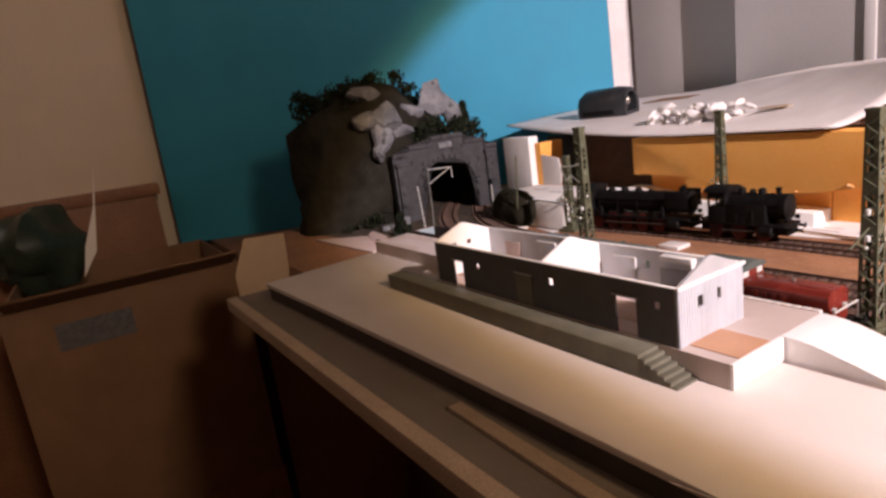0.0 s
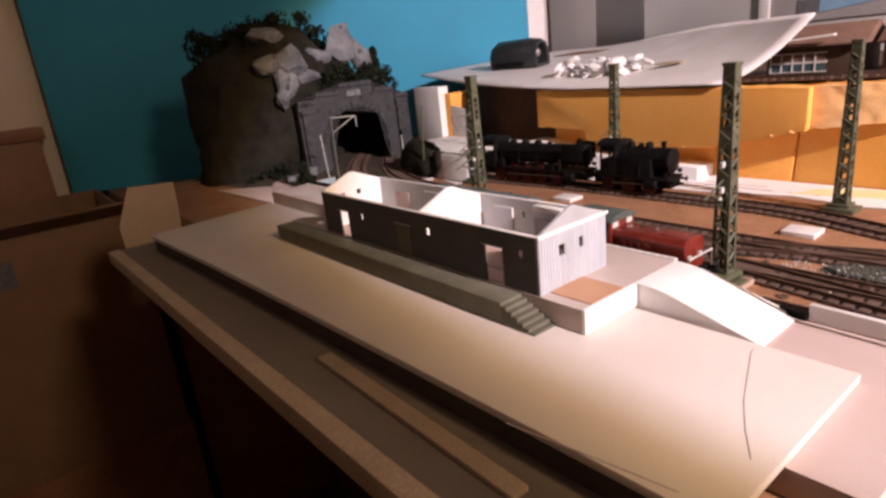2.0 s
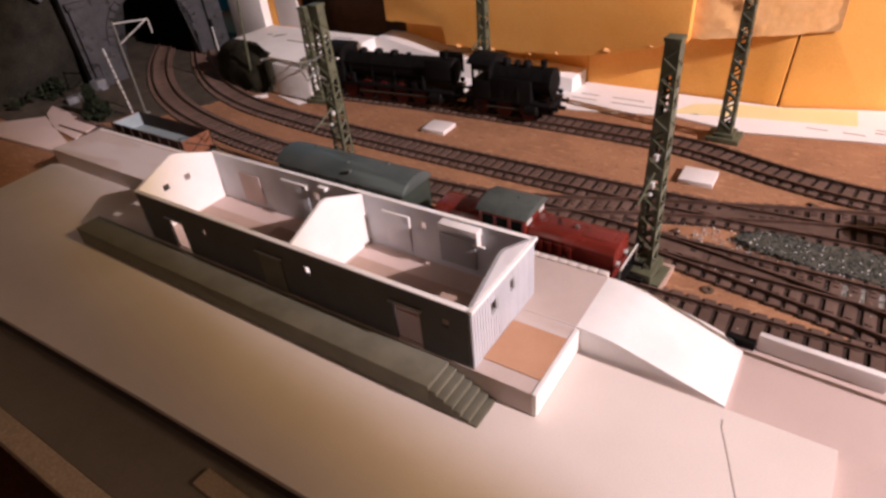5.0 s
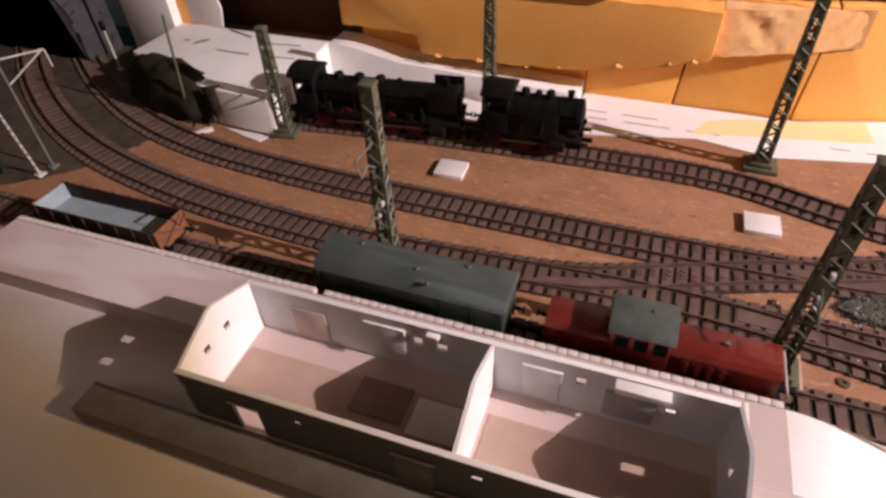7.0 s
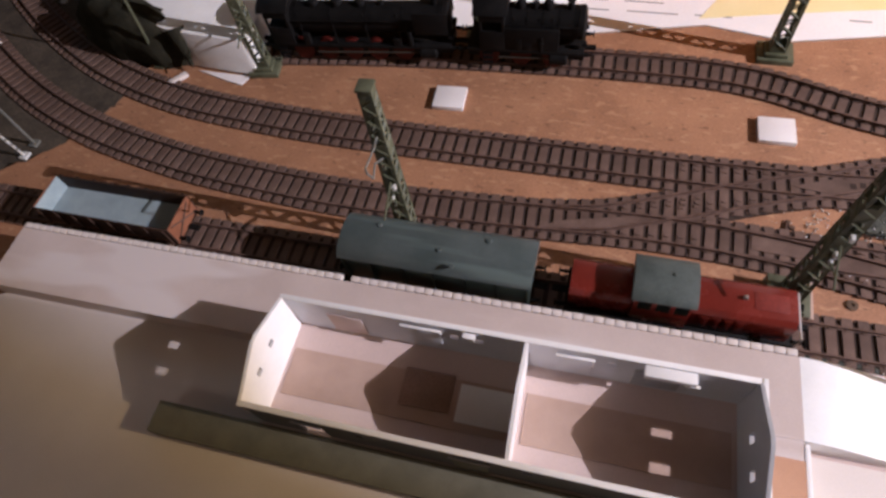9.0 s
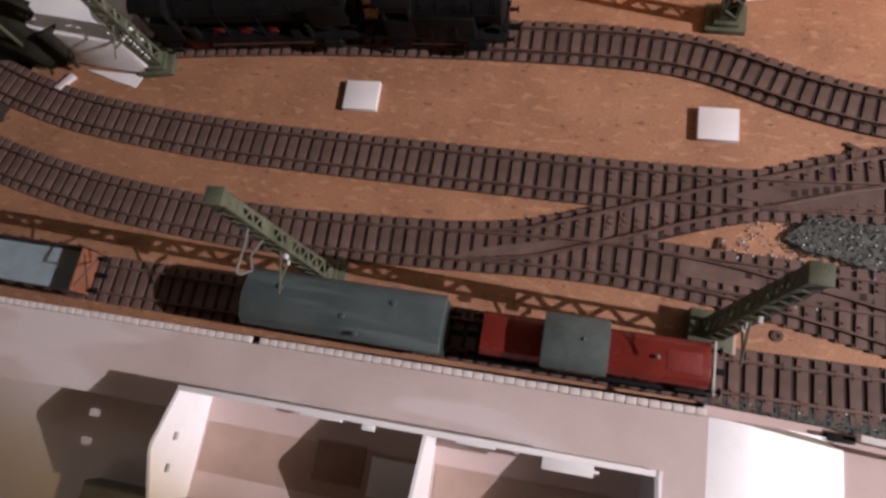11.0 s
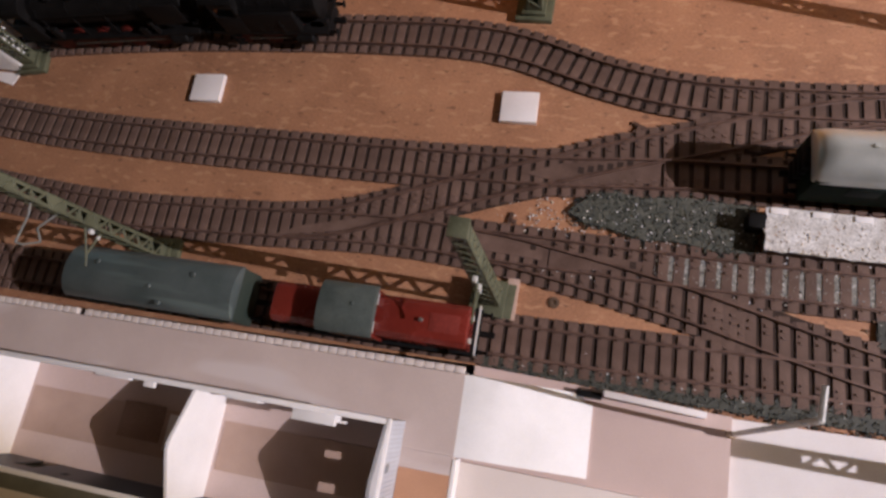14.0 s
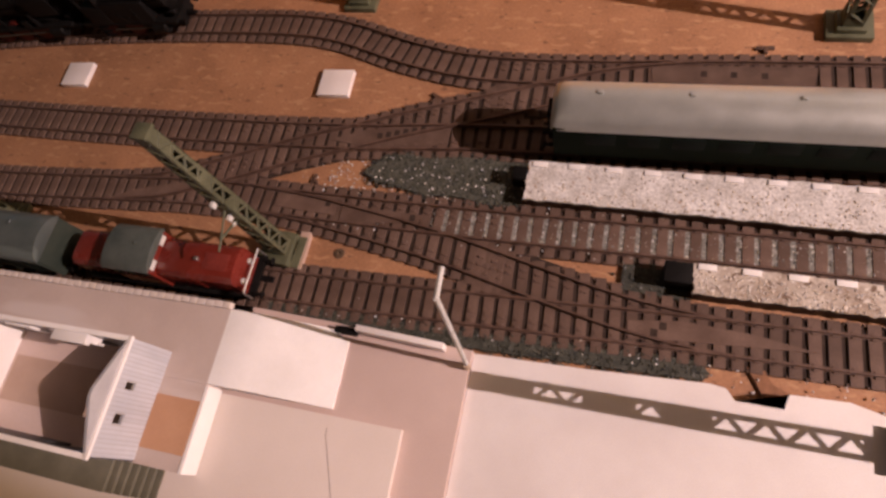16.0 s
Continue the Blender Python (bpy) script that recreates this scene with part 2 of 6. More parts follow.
# front edge of the base, its shade put into the grey brown
SHELF_SHADED = material("shaded_front_board", (0.155, 0.128, 0.105), (0.20, 0.168, 0.138), 14, 0.75, 0.2, 700, fine_mix=0.08)
TIMBER = material("dark_brown_timber", (0.07, 0.04, 0.028), (0.11, 0.065, 0.045), 90, 0.6, 0.2)
WINDOW_BLUE = material("blue_grey_glazing", (0.07, 0.12, 0.13), (0.10, 0.16, 0.17), 60, 0.25, 0.0)
ROOF_BROWN = material("brown_roof", (0.16, 0.09, 0.065), (0.22, 0.13, 0.095), 90, 0.7, 0.4)
GADGET = material("dark_grey_gloss_plastic", (0.022, 0.024, 0.027), (0.035, 0.037, 0.04), 60, 0.3, 0.05, 1800)
POSTER_GREY = material("poster_grey", (0.30, 0.28, 0.27), (0.36, 0.34, 0.33), 20, 0.6, 0.0)
POSTER_BLUE = material("poster_blue", (0.20, 0.36, 0.52), (0.26, 0.42, 0.58), 30, 0.5, 0.0)
BAG = material("dark_green_film", (0.025, 0.04, 0.03), (0.05, 0.07, 0.055), 20, 0.35, 0.3, 200)
PALE_STONE = material("pale_stones", (0.34, 0.34, 0.33), (0.72, 0.72, 0.70), 300, 0.6, 0.3, per_island=0.4)
GROUND_COVER = material("grey_brown_ground_cover", (0.038, 0.030, 0.021), (0.084, 0.066, 0.046), 50, 0.95, 0.9, 700, fine_mix=0.4, depth=0.0005)
COPPER = material("dark_cable", (0.03, 0.025, 0.02), (0.05, 0.04, 0.03), 90, 0.5, 0.0)
WIRE_GREY = material("grey_wire", (0.12, 0.12, 0.105), (0.17, 0.17, 0.15), 200, 0.5, 0.0)
BALLAST_PALE = speckle(material("pale_ballast", (0.16, 0.16, 0.14), (0.36, 0.35, 0.32), 300, 0.8, 0.8, 1200, per_island=0.7, fine_mix=0.4), (0.66, 0.65, 0.62), 600, 0.63)
GRAVEL_STONE = material("mixed_gravel", (0.36, 0.29, 0.23), (0.60, 0.57, 0.52), 250, 0.8, 0.1, per_island=0.3)
HATCH_BROWN = material("red_brown_hatch", (0.26, 0.165, 0.125), (0.33, 0.215, 0.165), 60, 0.65, 0.2, 1500)
# for unseen room surfaces, dark to cut bounced light
UNSEEN_DARK = material("unseen_dark_brown", (0.13, 0.065, 0.035), (0.18, 0.092, 0.05), 9, 0.6, 0.2, 300)
PENCIL = material("pencil_grey", (0.36, 0.31, 0.28), (0.42, 0.36, 0.33), 90, 0.8, 0.0)
HOOD_PATCH = material("faded_red_paint", (0.16, 0.028, 0.020), (0.20, 0.036, 0.027), 90, 0.4, 0.1)


# ---- mesh helpers ----
def box(bm, x0, y0, z0, x1, y1, z1, m=None):
    vs = [bm.verts.new((x, y, z)) for z in (z0, z1) for y in (y0, y1) for x in (x0, x1)]
    if m is not None:
        for v in vs:
            v.co = m @ v.co
    for a in ((0, 2, 3, 1), (4, 5, 7, 6), (0, 1, 5, 4), (2, 6, 7, 3), (0, 4, 6, 2), (1, 3, 7, 5)):
        bm.faces.new([vs[i] for i in a])
    return vs


def tube(bm, p0, p1, r0, r1=None, n=10, caps=True):
    p0, p1 = Vector(p0), Vector(p1)
    r1 = r0 if r1 is None else r1
    q = (p1 - p0).to_track_quat("Z", "Y")
    rings = []
    for p, r in ((p0, r0), (p1, r1)):
        rings.append([bm.verts.new(p + q @ Vector((r * math.cos(2 * math.pi * i / n), r * math.sin(2 * math.pi * i / n), 0))) for i in range(n)])
    for i in range(n):
        bm.faces.new((rings[0][i], rings[0][(i + 1) % n], rings[1][(i + 1) % n], rings[1][i]))
    if caps:
        bm.faces.new(rings[0][::-1])
        bm.faces.new(rings[1])


def turned(bm, base, axis, profile, n=12):
    """A turned body: profile is a list of (radius, height) along the axis from base."""
    base, q = Vector(base), Vector(axis).to_track_quat("Z", "Y")
    rings = [[bm.verts.new(base + q @ Vector((r * math.cos(2 * math.pi * i / n), r * math.sin(2 * math.pi * i / n), h))) for i in range(n)] for r, h in profile]
    for a, b in zip(rings, rings[1:]):
        for i in range(n):
            bm.faces.new((a[i], a[(i + 1) % n], b[(i + 1) % n], b[i]))
    bm.faces.new(rings[0][::-1])
    bm.faces.new(rings[-1])


def prism(bm, outline, a0, a1, axis="x"):
    """A closed outline carried along one axis. Outline in (y, z) for x, (x, z) for y, (x, y) for z."""
    def at(p, a):
        return {"x": (a, p[0], p[1]), "y": (p[0], a, p[1]), "z": (p[0], p[1], a)}[axis]
    r0, r1 = [bm.verts.new(at(p, a0)) for p in outline], [bm.verts.new(at(p, a1)) for p in outline]
    n = len(outline)
    for i in range(n):
        bm.faces.new((r0[i], r0[(i + 1) % n], r1[(i + 1) % n], r1[i]))
    bm.faces.new(r0[::-1])
    bm.faces.new(r1)


def swept(bm, points, outline):
    """An outline (side, up) carried along level points."""
    rings = []
    for i, p in enumerate(points):
        d = (points[min(i + 1, len(points) - 1)] - points[max(i - 1, 0)]).normalized()
        side = Vector((-d.y, d.x, 0)).normalized()
        rings.append([bm.verts.new(p + side * u + Vector((0, 0, v))) for u, v in outline])
    n = len(outline)
    for a, b in zip(rings, rings[1:]):
        for i in range(n):
            bm.faces.new((a[i], a[(i + 1) % n], b[(i + 1) % n], b[i]))
    bm.faces.new(rings[0][::-1])
    bm.faces.new(rings[-1])


def part(name, bm, mat, parent=None, label="", bevel=0.0, smooth=35, at=None):
    bmesh.ops.recalc_face_normals(bm, faces=bm.faces)
    if bevel:
        edges = [e for e in bm.edges if len(e.link_faces) == 2 and e.calc_face_angle(0) > 0.5]
        bmesh.ops.bevel(bm, geom=edges, offset=bevel, segments=2, affect="EDGES", profile=0.6, clamp_overlap=True)
    me = bpy.data.meshes.new(name)
    bm.to_mesh(me)
    bm.free()
    me.materials.append(mat)
    if smooth:
        for f in me.polygons:
            f.use_smooth = True
        me.set_sharp_from_angle(angle=radians(smooth))
    ob = new(name, me)
    if parent is not None:
        ob.parent = parent
    if at is not None:
        ob.matrix_basis = at
    if label:
        tagged(ob, label)
    return ob


def thing(name, label, category, group="", at=None, kind=""):
    ob = new(name)
    ob.empty_display_size = 0.01
    if at is not None:
        ob.matrix_basis = at
    return tagged(ob, label, category, group, kind)


def block(name, mat, dims, label, category="", kind="structure", bevel=0.0005):
    bm = bmesh.new()
    box(bm, *dims)
    return tagged(part(name, bm, mat, None, "", bevel), label, category, "", kind)


def smooth_line(points, step=0.008):
    """Level points at even steps along a smooth curve through the given ones."""
    ps = [Vector((x, y, 0)) for x, y in points]
    ps = [2 * ps[0] - ps[1]] + ps + [2 * ps[-1] - ps[-2]]
    dense = []
    for a, b, c, d in zip(ps, ps[1:], ps[2:], ps[3:]):
        for k in range(24):
            t = k / 24
            dense.append(0.5 * (2 * b + (c - a) * t + (2 * a - 5 * b + 4 * c - d) * t * t + (3 * b - a - 3 * c + d) * t ** 3))
    dense.append(ps[-2])
    out, left = [dense[0]], step
    for a, b in zip(dense, dense[1:]):
        length = (b - a).length
        while length >= left:
            a = a + (b - a) * (left / length)
            length = (b - a).length
            out.append(a)
            left = step
        left -= length
    return out


# ---- the room ----
FLOOR_Z = -0.72
block("floor", FLOOR_DARK, (-2.0, -1.6, FLOOR_Z - 0.05, 3.4, 1.75, FLOOR_Z), "dark brown floor of the hobby room", "floor")
# ceiling, east and south walls are unseen; dark brown cuts bounced light
block("ceiling", UNSEEN_DARK, (-2.0, -1.6, 1.75, 3.4, 1.75, 1.80), "unseen ceiling of the room, dark to cut bounce", "ceiling")
block("wall_west", WALL_BEIGE, (-1.27, -1.6, FLOOR_Z, -1.16, 1.30, 1.75), "beige painted wall of the room", "wall")
block("wall_north", WALL_WHITE, (-1.52, 1.30, FLOOR_Z, 3.4, 1.35, 1.75), "white painted wall behind the layout", "wall")
block("wall_breast", WALL_WHITE, (-0.428, 1.246, FLOOR_Z, 3.35, 1.2998, 1.75), "projecting part of the white wall", "wall")
block("wall_east", UNSEEN_DARK, (3.35, -1.6, FLOOR_Z, 3.4, 1.30, 1.75), "unseen wall of the room, dark to cut bounce", "wall")
block("wall_south", UNSEEN_DARK, (-1.22, -1.6, FLOOR_Z, 3.35, -1.55, 1.75), "unseen wall of the room, dark to cut bounce", "wall")

# base of the layout
block("ground", CHIPBOARD, (-0.80, 0.4105, -0.016, 0.80, 1.12, 0.0), "reddish brown chipboard base of the model railway", "baseboard")
# added support; its dark brown stands for the darkness under the layout
block("base_support", TIMBER, (-0.70, 0.62, FLOOR_Z, 0.75, 1.10, -0.016), "support added under the layout, dark for the shade below", "cabinet")
def slanted_board(name, mat, x0, x1, y0, y1, z0, z1, label, category):
    """A board whose long sides follow the slight turn of the layout front."""
    bm = bmesh.new()
    prism(bm, [(x0, y0 + FRONT_SLOPE * x0), (x1, y0 + FRONT_SLOPE * x1), (x1, y1 + FRONT_SLOPE * x1), (x0, y1 + FRONT_SLOPE * x0)], z0, z1, "z")
    return tagged(part(name, bm, mat, None, "", 0.0005), label, category, "", "structure")


FRONT_SLOPE = 0.030
slanted_board("front_shelf", SHELF_SHADED, -0.42, 0.16, 0.3362, 0.4054, -0.014, -0.0005, "board along the layout front, grey brown for its shade", "board")
for x0, x1, y0 in ((-0.039, 0.113, 0.3560), (0.1275, 0.157, 0.3580)):
    block("wood_lath", STRIP_WOOD, (x0, y0, -0.0005, x1, y0 + 0.0085, 0.0022), "short pale wooden lath on the front board", "lath", "", 0.0004)
slanted_board("edge_strip", STRIP_WOOD, -0.42, 0.16, 0.3255, 0.3361, -0.012, 0.0005, "pale wooden strip along the board edge", "trim")

# card plates of the goods yard
bm = bmesh.new()
prism(bm, [(-0.378, 0.3480), (-0.24, 0.3580), (-0.09, 0.3670), (0.02, 0.3725), (0.176, 0.3795), (0.174, 0.4905), (-0.185, 0.4862), (-0.386, 0.4815), (-0.396, 0.4770)], 0.0122, 0.016, "z")
tagged(part("pavement", bm, CARD_BEIGE, None, "", 0.0003), "large beige card sheet of the goods yard", "card sheet", "", "structure")
# plinth takes the shade below the card as its own colour
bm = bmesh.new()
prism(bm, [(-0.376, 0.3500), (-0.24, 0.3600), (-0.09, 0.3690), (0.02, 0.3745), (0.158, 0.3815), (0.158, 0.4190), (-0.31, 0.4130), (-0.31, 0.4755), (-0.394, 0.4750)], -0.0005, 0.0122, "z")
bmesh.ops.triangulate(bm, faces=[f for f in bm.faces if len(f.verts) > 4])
tagged(part("plinth", bm, CARD_SHADE, None, "", 0.0), "support under the yard card, coloured dark for its shade", "plinth", "", "structure")
bm = bmesh.new()
pts = [(0.1355, 0.4840), (0.1360, 0.4800), (0.1390, 0.4730), (0.1450, 0.4580), (0.1510, 0.4430), (0.1600, 0.4260), (0.1680, 0.4130)]
swept(bm, [Vector((x, y, 0.0160)) for x, y in pts], [(-0.00022, 0.0), (0.00022, 0.0), (0.00022, 0.0001), (-0.00022, 0.0001)])
part("pencil_line", bm, PENCIL, bpy.data.objects["pavement"], "faint pencil line", 0.0, 0)
bm = bmesh.new()
swept(bm, [Vector((x, y, 0.0160)) for x, y in [(0.095, 0.3720), (0.125, 0.3775), (0.160, 0.3835)]], [(-0.0003, 0.0), (0.0003, 0.0), (0.0003, 0.0001), (-0.0003, 0.0001)])
part("crease", bm, PENCIL, bpy.data.objects["pavement"], "dark crease near the edge", 0.0, 0)
bm = bmesh.new()
prism(bm, [(-0.31, 0.4130), (0.20, 0.4220), (0.20, 0.5355), (0.136, 0.5368), (0.124, 0.5380), (0.0705, 0.5388), (0.0705, 0.5284), (-0.31, 0.5284)], 0.0, 0.012, "z")
bmesh.ops.triangulate(bm, faces=[f for f in bm.faces if len(f.verts) > 4])
tagged(part("yard_card", bm, CARD_PINK, None, "", 0.0, 20), "pinkish grey card sheet under the yard", "card sheet", "", "structure")
bm = bmesh.new()
prism(bm, [(0.2003, 0.4205), (0.62, 0.4280), (0.62, 0.5365), (0.383, 0.5385), (0.369, 0.542), (0.345, 0.541), (0.343, 0.534), (0.323, 0.534), (0.319, 0.539), (0.312, 0.540), (0.259, 0.537), (0.2003, 0.535)], 0.0, 0.008, "z")
bmesh.ops.triangulate(bm, faces=[f for f in bm.faces if len(f.verts) > 4])
tagged(part("street_card", bm, CARD_WHITE, None, "", 0.0, 20), "smooth pale card sheet beside the track", "card sheet", "", "structure")
bm = bmesh.new()
prism(bm, [(0.3285, 0.5520), (0.3365, 0.5515), (0.3400, 0.5455), (0.3475, 0.5425), (0.3440, 0.5360), (0.3370, 0.5365), (0.3335, 0.5440)], 0.0001, 0.0016, "z")
bmesh.ops.triangulate(bm, faces=[f for f in bm.faces if len(f.verts) > 4])
tagged(part("board_scrap", bm, BROWN_WOOD, None, "", 0.0, 20), "brown broken board scrap beside the notched card", "board scrap")


# ---- goods shed and its loading dock ----
DOCK_Z = 0.029
YARD_TURN = Matrix.Translation((-0.075, 0.4725, 0)) @ pose(0, 0.0004, 0, 0, 0, 1.3) @ Matrix.Translation((0.075, -0.4725, 0))
dock = thing("loading_dock", "grey plastic loading dock with stairs and ramp", "loading dock", "", YARD_TURN)
bm = bmesh.new()
box(bm, -0.185, 0.444, 0.0162, 0.070, 0.4879, DOCK_Z)
part("shed_base", bm, DOCK, dock, "", 0.0)
bm = bmesh.new()
box(bm, -0.39, 0.4880, 0.0, 0.070, 0.5285, DOCK_Z)
part("rear_dock", bm, DOCK, dock, "", 0.0)
bm = bmesh.new()
box(bm, -0.243, 0.4275, 0.0162, 0.031, 0.4436, 0.0284)
part("front_deck", bm, DOCK_GREEN, dock, "grey green walkway along the shed front", 0.0003)
for k in range(6):
    bm = bmesh.new()
    box(bm, 0.031 + k * 0.0038, 0.4276, 0.0162, 0.0348 + k * 0.0038, 0.4436, 0.0265 - k * 0.0019)
    part("stair_step", bm, DOCK_GREEN, dock, "", 0.0002)
bm = bmesh.new()
crown = [(0.07005 + 0.06495 * u, DOCK_Z - 0.0155 * (u * u * 1.55 if u < 0.3 else 0.1395 + (u - 0.3) * 0.8605 / 0.7)) for u in [k / 20 for k in range(20, -1, -1)]]
prism(bm, [(0.07005, 0.0122), (0.135, 0.0122)] + crown, 0.4882, 0.5286, "y")
for v in bm.verts:
    if v.co.x > 0.13 and v.co.y > 0.52:
        v.co.y = 0.5242
part("ramp", bm, RAMP_WHITE, dock, "white card ramp", 0.0, 30)
# end face catches the lamp; that light is put in as white
bm = bmesh.new()
box(bm, 0.0700, 0.4438, 0.0165, 0.0722, 0.4870, DOCK_Z + 0.0004)
part("lit_end_face", bm, SHED_WHITE, dock, "dock end face, white for the lamp light on it", 0.0003)
bm = bmesh.new()
box(bm, 0.0435, 0.4520, DOCK_Z, 0.0698, 0.4790, DOCK_Z + 0.0005)
part("plank_inset", bm, PLANK_BROWN, dock, "brown plank inset", 0.0)
bm = bmesh.new()
box(bm, 0.0, -0.0018, -0.0032, 0.0052, 0.0018, 0.0006)
edge = part("edge_stone", bm, CARD_BEIGE, dock, "", 0.0005, at=pose(-0.3895, 0.5305, DOCK_Z))
for k in range(1, 85):
    if k == 41:
        continue
    e = new("edge_stone", edge.data)
    e.parent = dock
    e.matrix_basis = pose(-0.3895 + k * 0.0054, 0.5305 + random.uniform(-0.0001, 0.0001), DOCK_Z, 0, 0, random.uniform(-0.6, 0.6))
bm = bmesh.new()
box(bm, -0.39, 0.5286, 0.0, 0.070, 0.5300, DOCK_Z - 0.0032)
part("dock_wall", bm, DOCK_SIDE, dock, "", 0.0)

X0, XM, X1, Y0, Y1, EAVE, APEX = -0.183, -0.0585, 0.0430, 0.4445, 0.5010, 0.0606, 0.0712
YM = (Y0 + Y1) / 2


def wall_with_holes(bm, a0, a1, z0, z1, holes, at):
    """A wall between a0 and a1 with rectangular holes (a0, z0, a1, z1); at(a, z, side) gives the place."""
    xs = sorted({a0, a1, *[h[0] for h in holes], *[h[2] for h in holes]})
    zs = sorted({z0, z1, *[h[1] for h in holes], *[h[3] for h in holes]})
    solid = {}
    for i in range(len(xs) - 1):
        for j in range(len(zs) - 1):
            ca, cz = (xs[i] + xs[i + 1]) / 2, (zs[j] + zs[j + 1]) / 2
            solid[i, j] = not any(h[0] < ca < h[2] and h[1] < cz < h[3] for h in holes)
    for (i, j), full in solid.items():
        if not full:
            continue
        c = [(xs[i], zs[j]), (xs[i + 1], zs[j]), (xs[i + 1], zs[j + 1]), (xs[i], zs[j + 1])]
        bm.faces.new([bm.verts.new(at(a, z, 0)) for a, z in c])
        bm.faces.new([bm.verts.new(at(a, z, 1)) for a, z in c[::-1]])
        for (di, dj), (p, q) in (((0, -1), (0, 1)), ((1, 0), (1, 2)), ((0, 1), (2, 3)), ((-1, 0), (3, 0))):
            if not solid.get((i + di, j + dj), False):
                bm.faces.new([bm.verts.new(at(*c[p], 0)), bm.verts.new(at(*c[p], 1)), bm.verts.new(at(*c[q], 1)), bm.verts.new(at(*c[q], 0))])
    bmesh.ops.remove_doubles(bm, verts=bm.verts, dist=1e-6)


shed = thing("goods_shed", "roofless white plastic goods shed model on its dock", "model building", "", YARD_TURN)
T = 0.0016
FRONT_DOORS = [(-0.1585, DOCK_Z, -0.1455, 0.0490), (0.0030, DOCK_Z, 0.0175, 0.0505)]
FRONT_WINDOWS = [(-0.1280, 0.0460, -0.1242, 0.0505), (-0.0505, 0.0470, -0.0460, 0.0520), (0.0285, 0.0475, 0.0325, 0.0520)]
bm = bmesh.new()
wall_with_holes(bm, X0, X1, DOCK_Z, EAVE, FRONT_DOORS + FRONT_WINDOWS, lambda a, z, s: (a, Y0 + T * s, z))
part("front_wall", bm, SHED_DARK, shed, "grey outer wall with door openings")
bm = bmesh.new()
box(bm, -0.0820, Y0 - 0.0006, DOCK_Z, -0.0660, Y0 - 0.0001, 0.0500)
part("sliding_door", bm, DOCK_GREEN, shed, "closed grey green door", 0.0002)
for x0, x1, z1 in ((-0.0835, -0.0645, 0.0504), (-0.1600, -0.1440, 0.0494), (0.0015, 0.0190, 0.0509)):
    bm = bmesh.new()
    box(bm, x0, Y0 - 0.0010, z1, x1, Y0 - 0.0001, z1 + 0.0008)
    part("door_rail", bm, SHED_MID, shed, "", 0.0001)
BACK_DOORS = [(-0.1600, 0.0322, -0.1415, 0.052), (-0.1190, 0.0322, -0.1000, 0.0555), (-0.0430, 0.0322, -0.0270, 0.054)]
BACK_WINDOWS = [(-0.0955, 0.047, -0.0910, 0.0525), (-0.0205, 0.0485, -0.0165, 0.0535), (-0.0840, 0.0470, -0.0790, 0.0520)]
bm = bmesh.new()
wall_with_holes(bm, X0, X1, DOCK_Z, EAVE, BACK_WINDOWS, lambda a, z, s: (a, Y1 - T * s, z))
part("back_wall", bm, SHED_GREY, shed, "grey inner rear wall")
for k, (x0, z0, x1, z1) in enumerate(BACK_DOORS):
    bm = bmesh.new()
    box(bm, x0, Y1 - T - 0.0008, z0, x1, Y1 - T - 0.0002, z1)
    part("sliding_door", bm, CARD_PINK if k == 0 else SHED_GREY, shed, "pale brown door panel" if k == 0 else "", 0.0002)
    if k == 0:
        continue
    bm = bmesh.new()
    box(bm, x0 - 0.001, Y1 - T - 0.0016, z1, x1 + 0.0008, Y1 - T - 0.0002, z1 + 0.0007)
    box(bm, x1, Y1 - T - 0.0016, z1 - 0.007, x1 + 0.0008, Y1 - T - 0.0002, z1)
    part("door_rail", bm, SHED_WHITE, shed, "", 0.0001)
bm = bmesh.new()
box(bm, -0.005, Y1 - T - 0.0055, 0.0565, 0.017, Y1 - T - 0.0002, 0.0600)
part("wall_shelf", bm, SHED_WHITE, shed, "white ledge on the rear wall", 0.0003)
bm = bmesh.new()
box(bm, 0.0150, Y1 - T - 0.0040, 0.0490, 0.0162, Y1 - T - 0.0002, 0.0565)
box(bm, 0.0135, Y1 - T - 0.0040, 0.0505, 0.0200, Y1 - T - 0.0028, 0.0517)
part("shelf_bracket", bm, SHED_WHITE, shed, "white bracket under the ledge", 0.0002)
bm = bmesh.new()
box(bm, -0.0080, Y1 - T - 0.0012, 0.0340, 0.0130, Y1 - T - 0.0002, 0.0510)
part("wall_panel", bm, SHED_MID, shed, "darker grey panel under the ledge", 0.0002)
bm = bmesh.new()
box(bm, -0.0880, Y1 - T - 0.0030, 0.0570, -0.0820, Y1 - T - 0.0002, 0.0592)
part("wall_block", bm, SHED_WHITE, shed, "small white block on the rear wall", 0.0002)


def gable(bm, x, thick, holes, apex=APEX, inset=0.0):
    wall_with_holes(bm, Y0 + inset, Y1 - inset, DOCK_Z, EAVE, holes, lambda a, z, s: (x + thick * s, a, z))
    prism(bm, [(Y0 + inset, EAVE), (Y1 - inset, EAVE), (YM + 0.002, apex), (YM - 0.002, apex)], x, x + thick, "x")


bm = bmesh.new()
gable(bm, X0, T, [(0.4605, 0.0522, 0.4645, 0.0562), (0.4755, 0.0522, 0.4795, 0.0562)])
part("gable_wall", bm, SHED_WHITE, shed, "white gable with two small windows")
bm = bmesh.new()
gable(bm, XM, T, [], 0.0710, T)
part("partition_wall", bm, SHED_WHITE, shed, "white inner gable")
bm = bmesh.new()
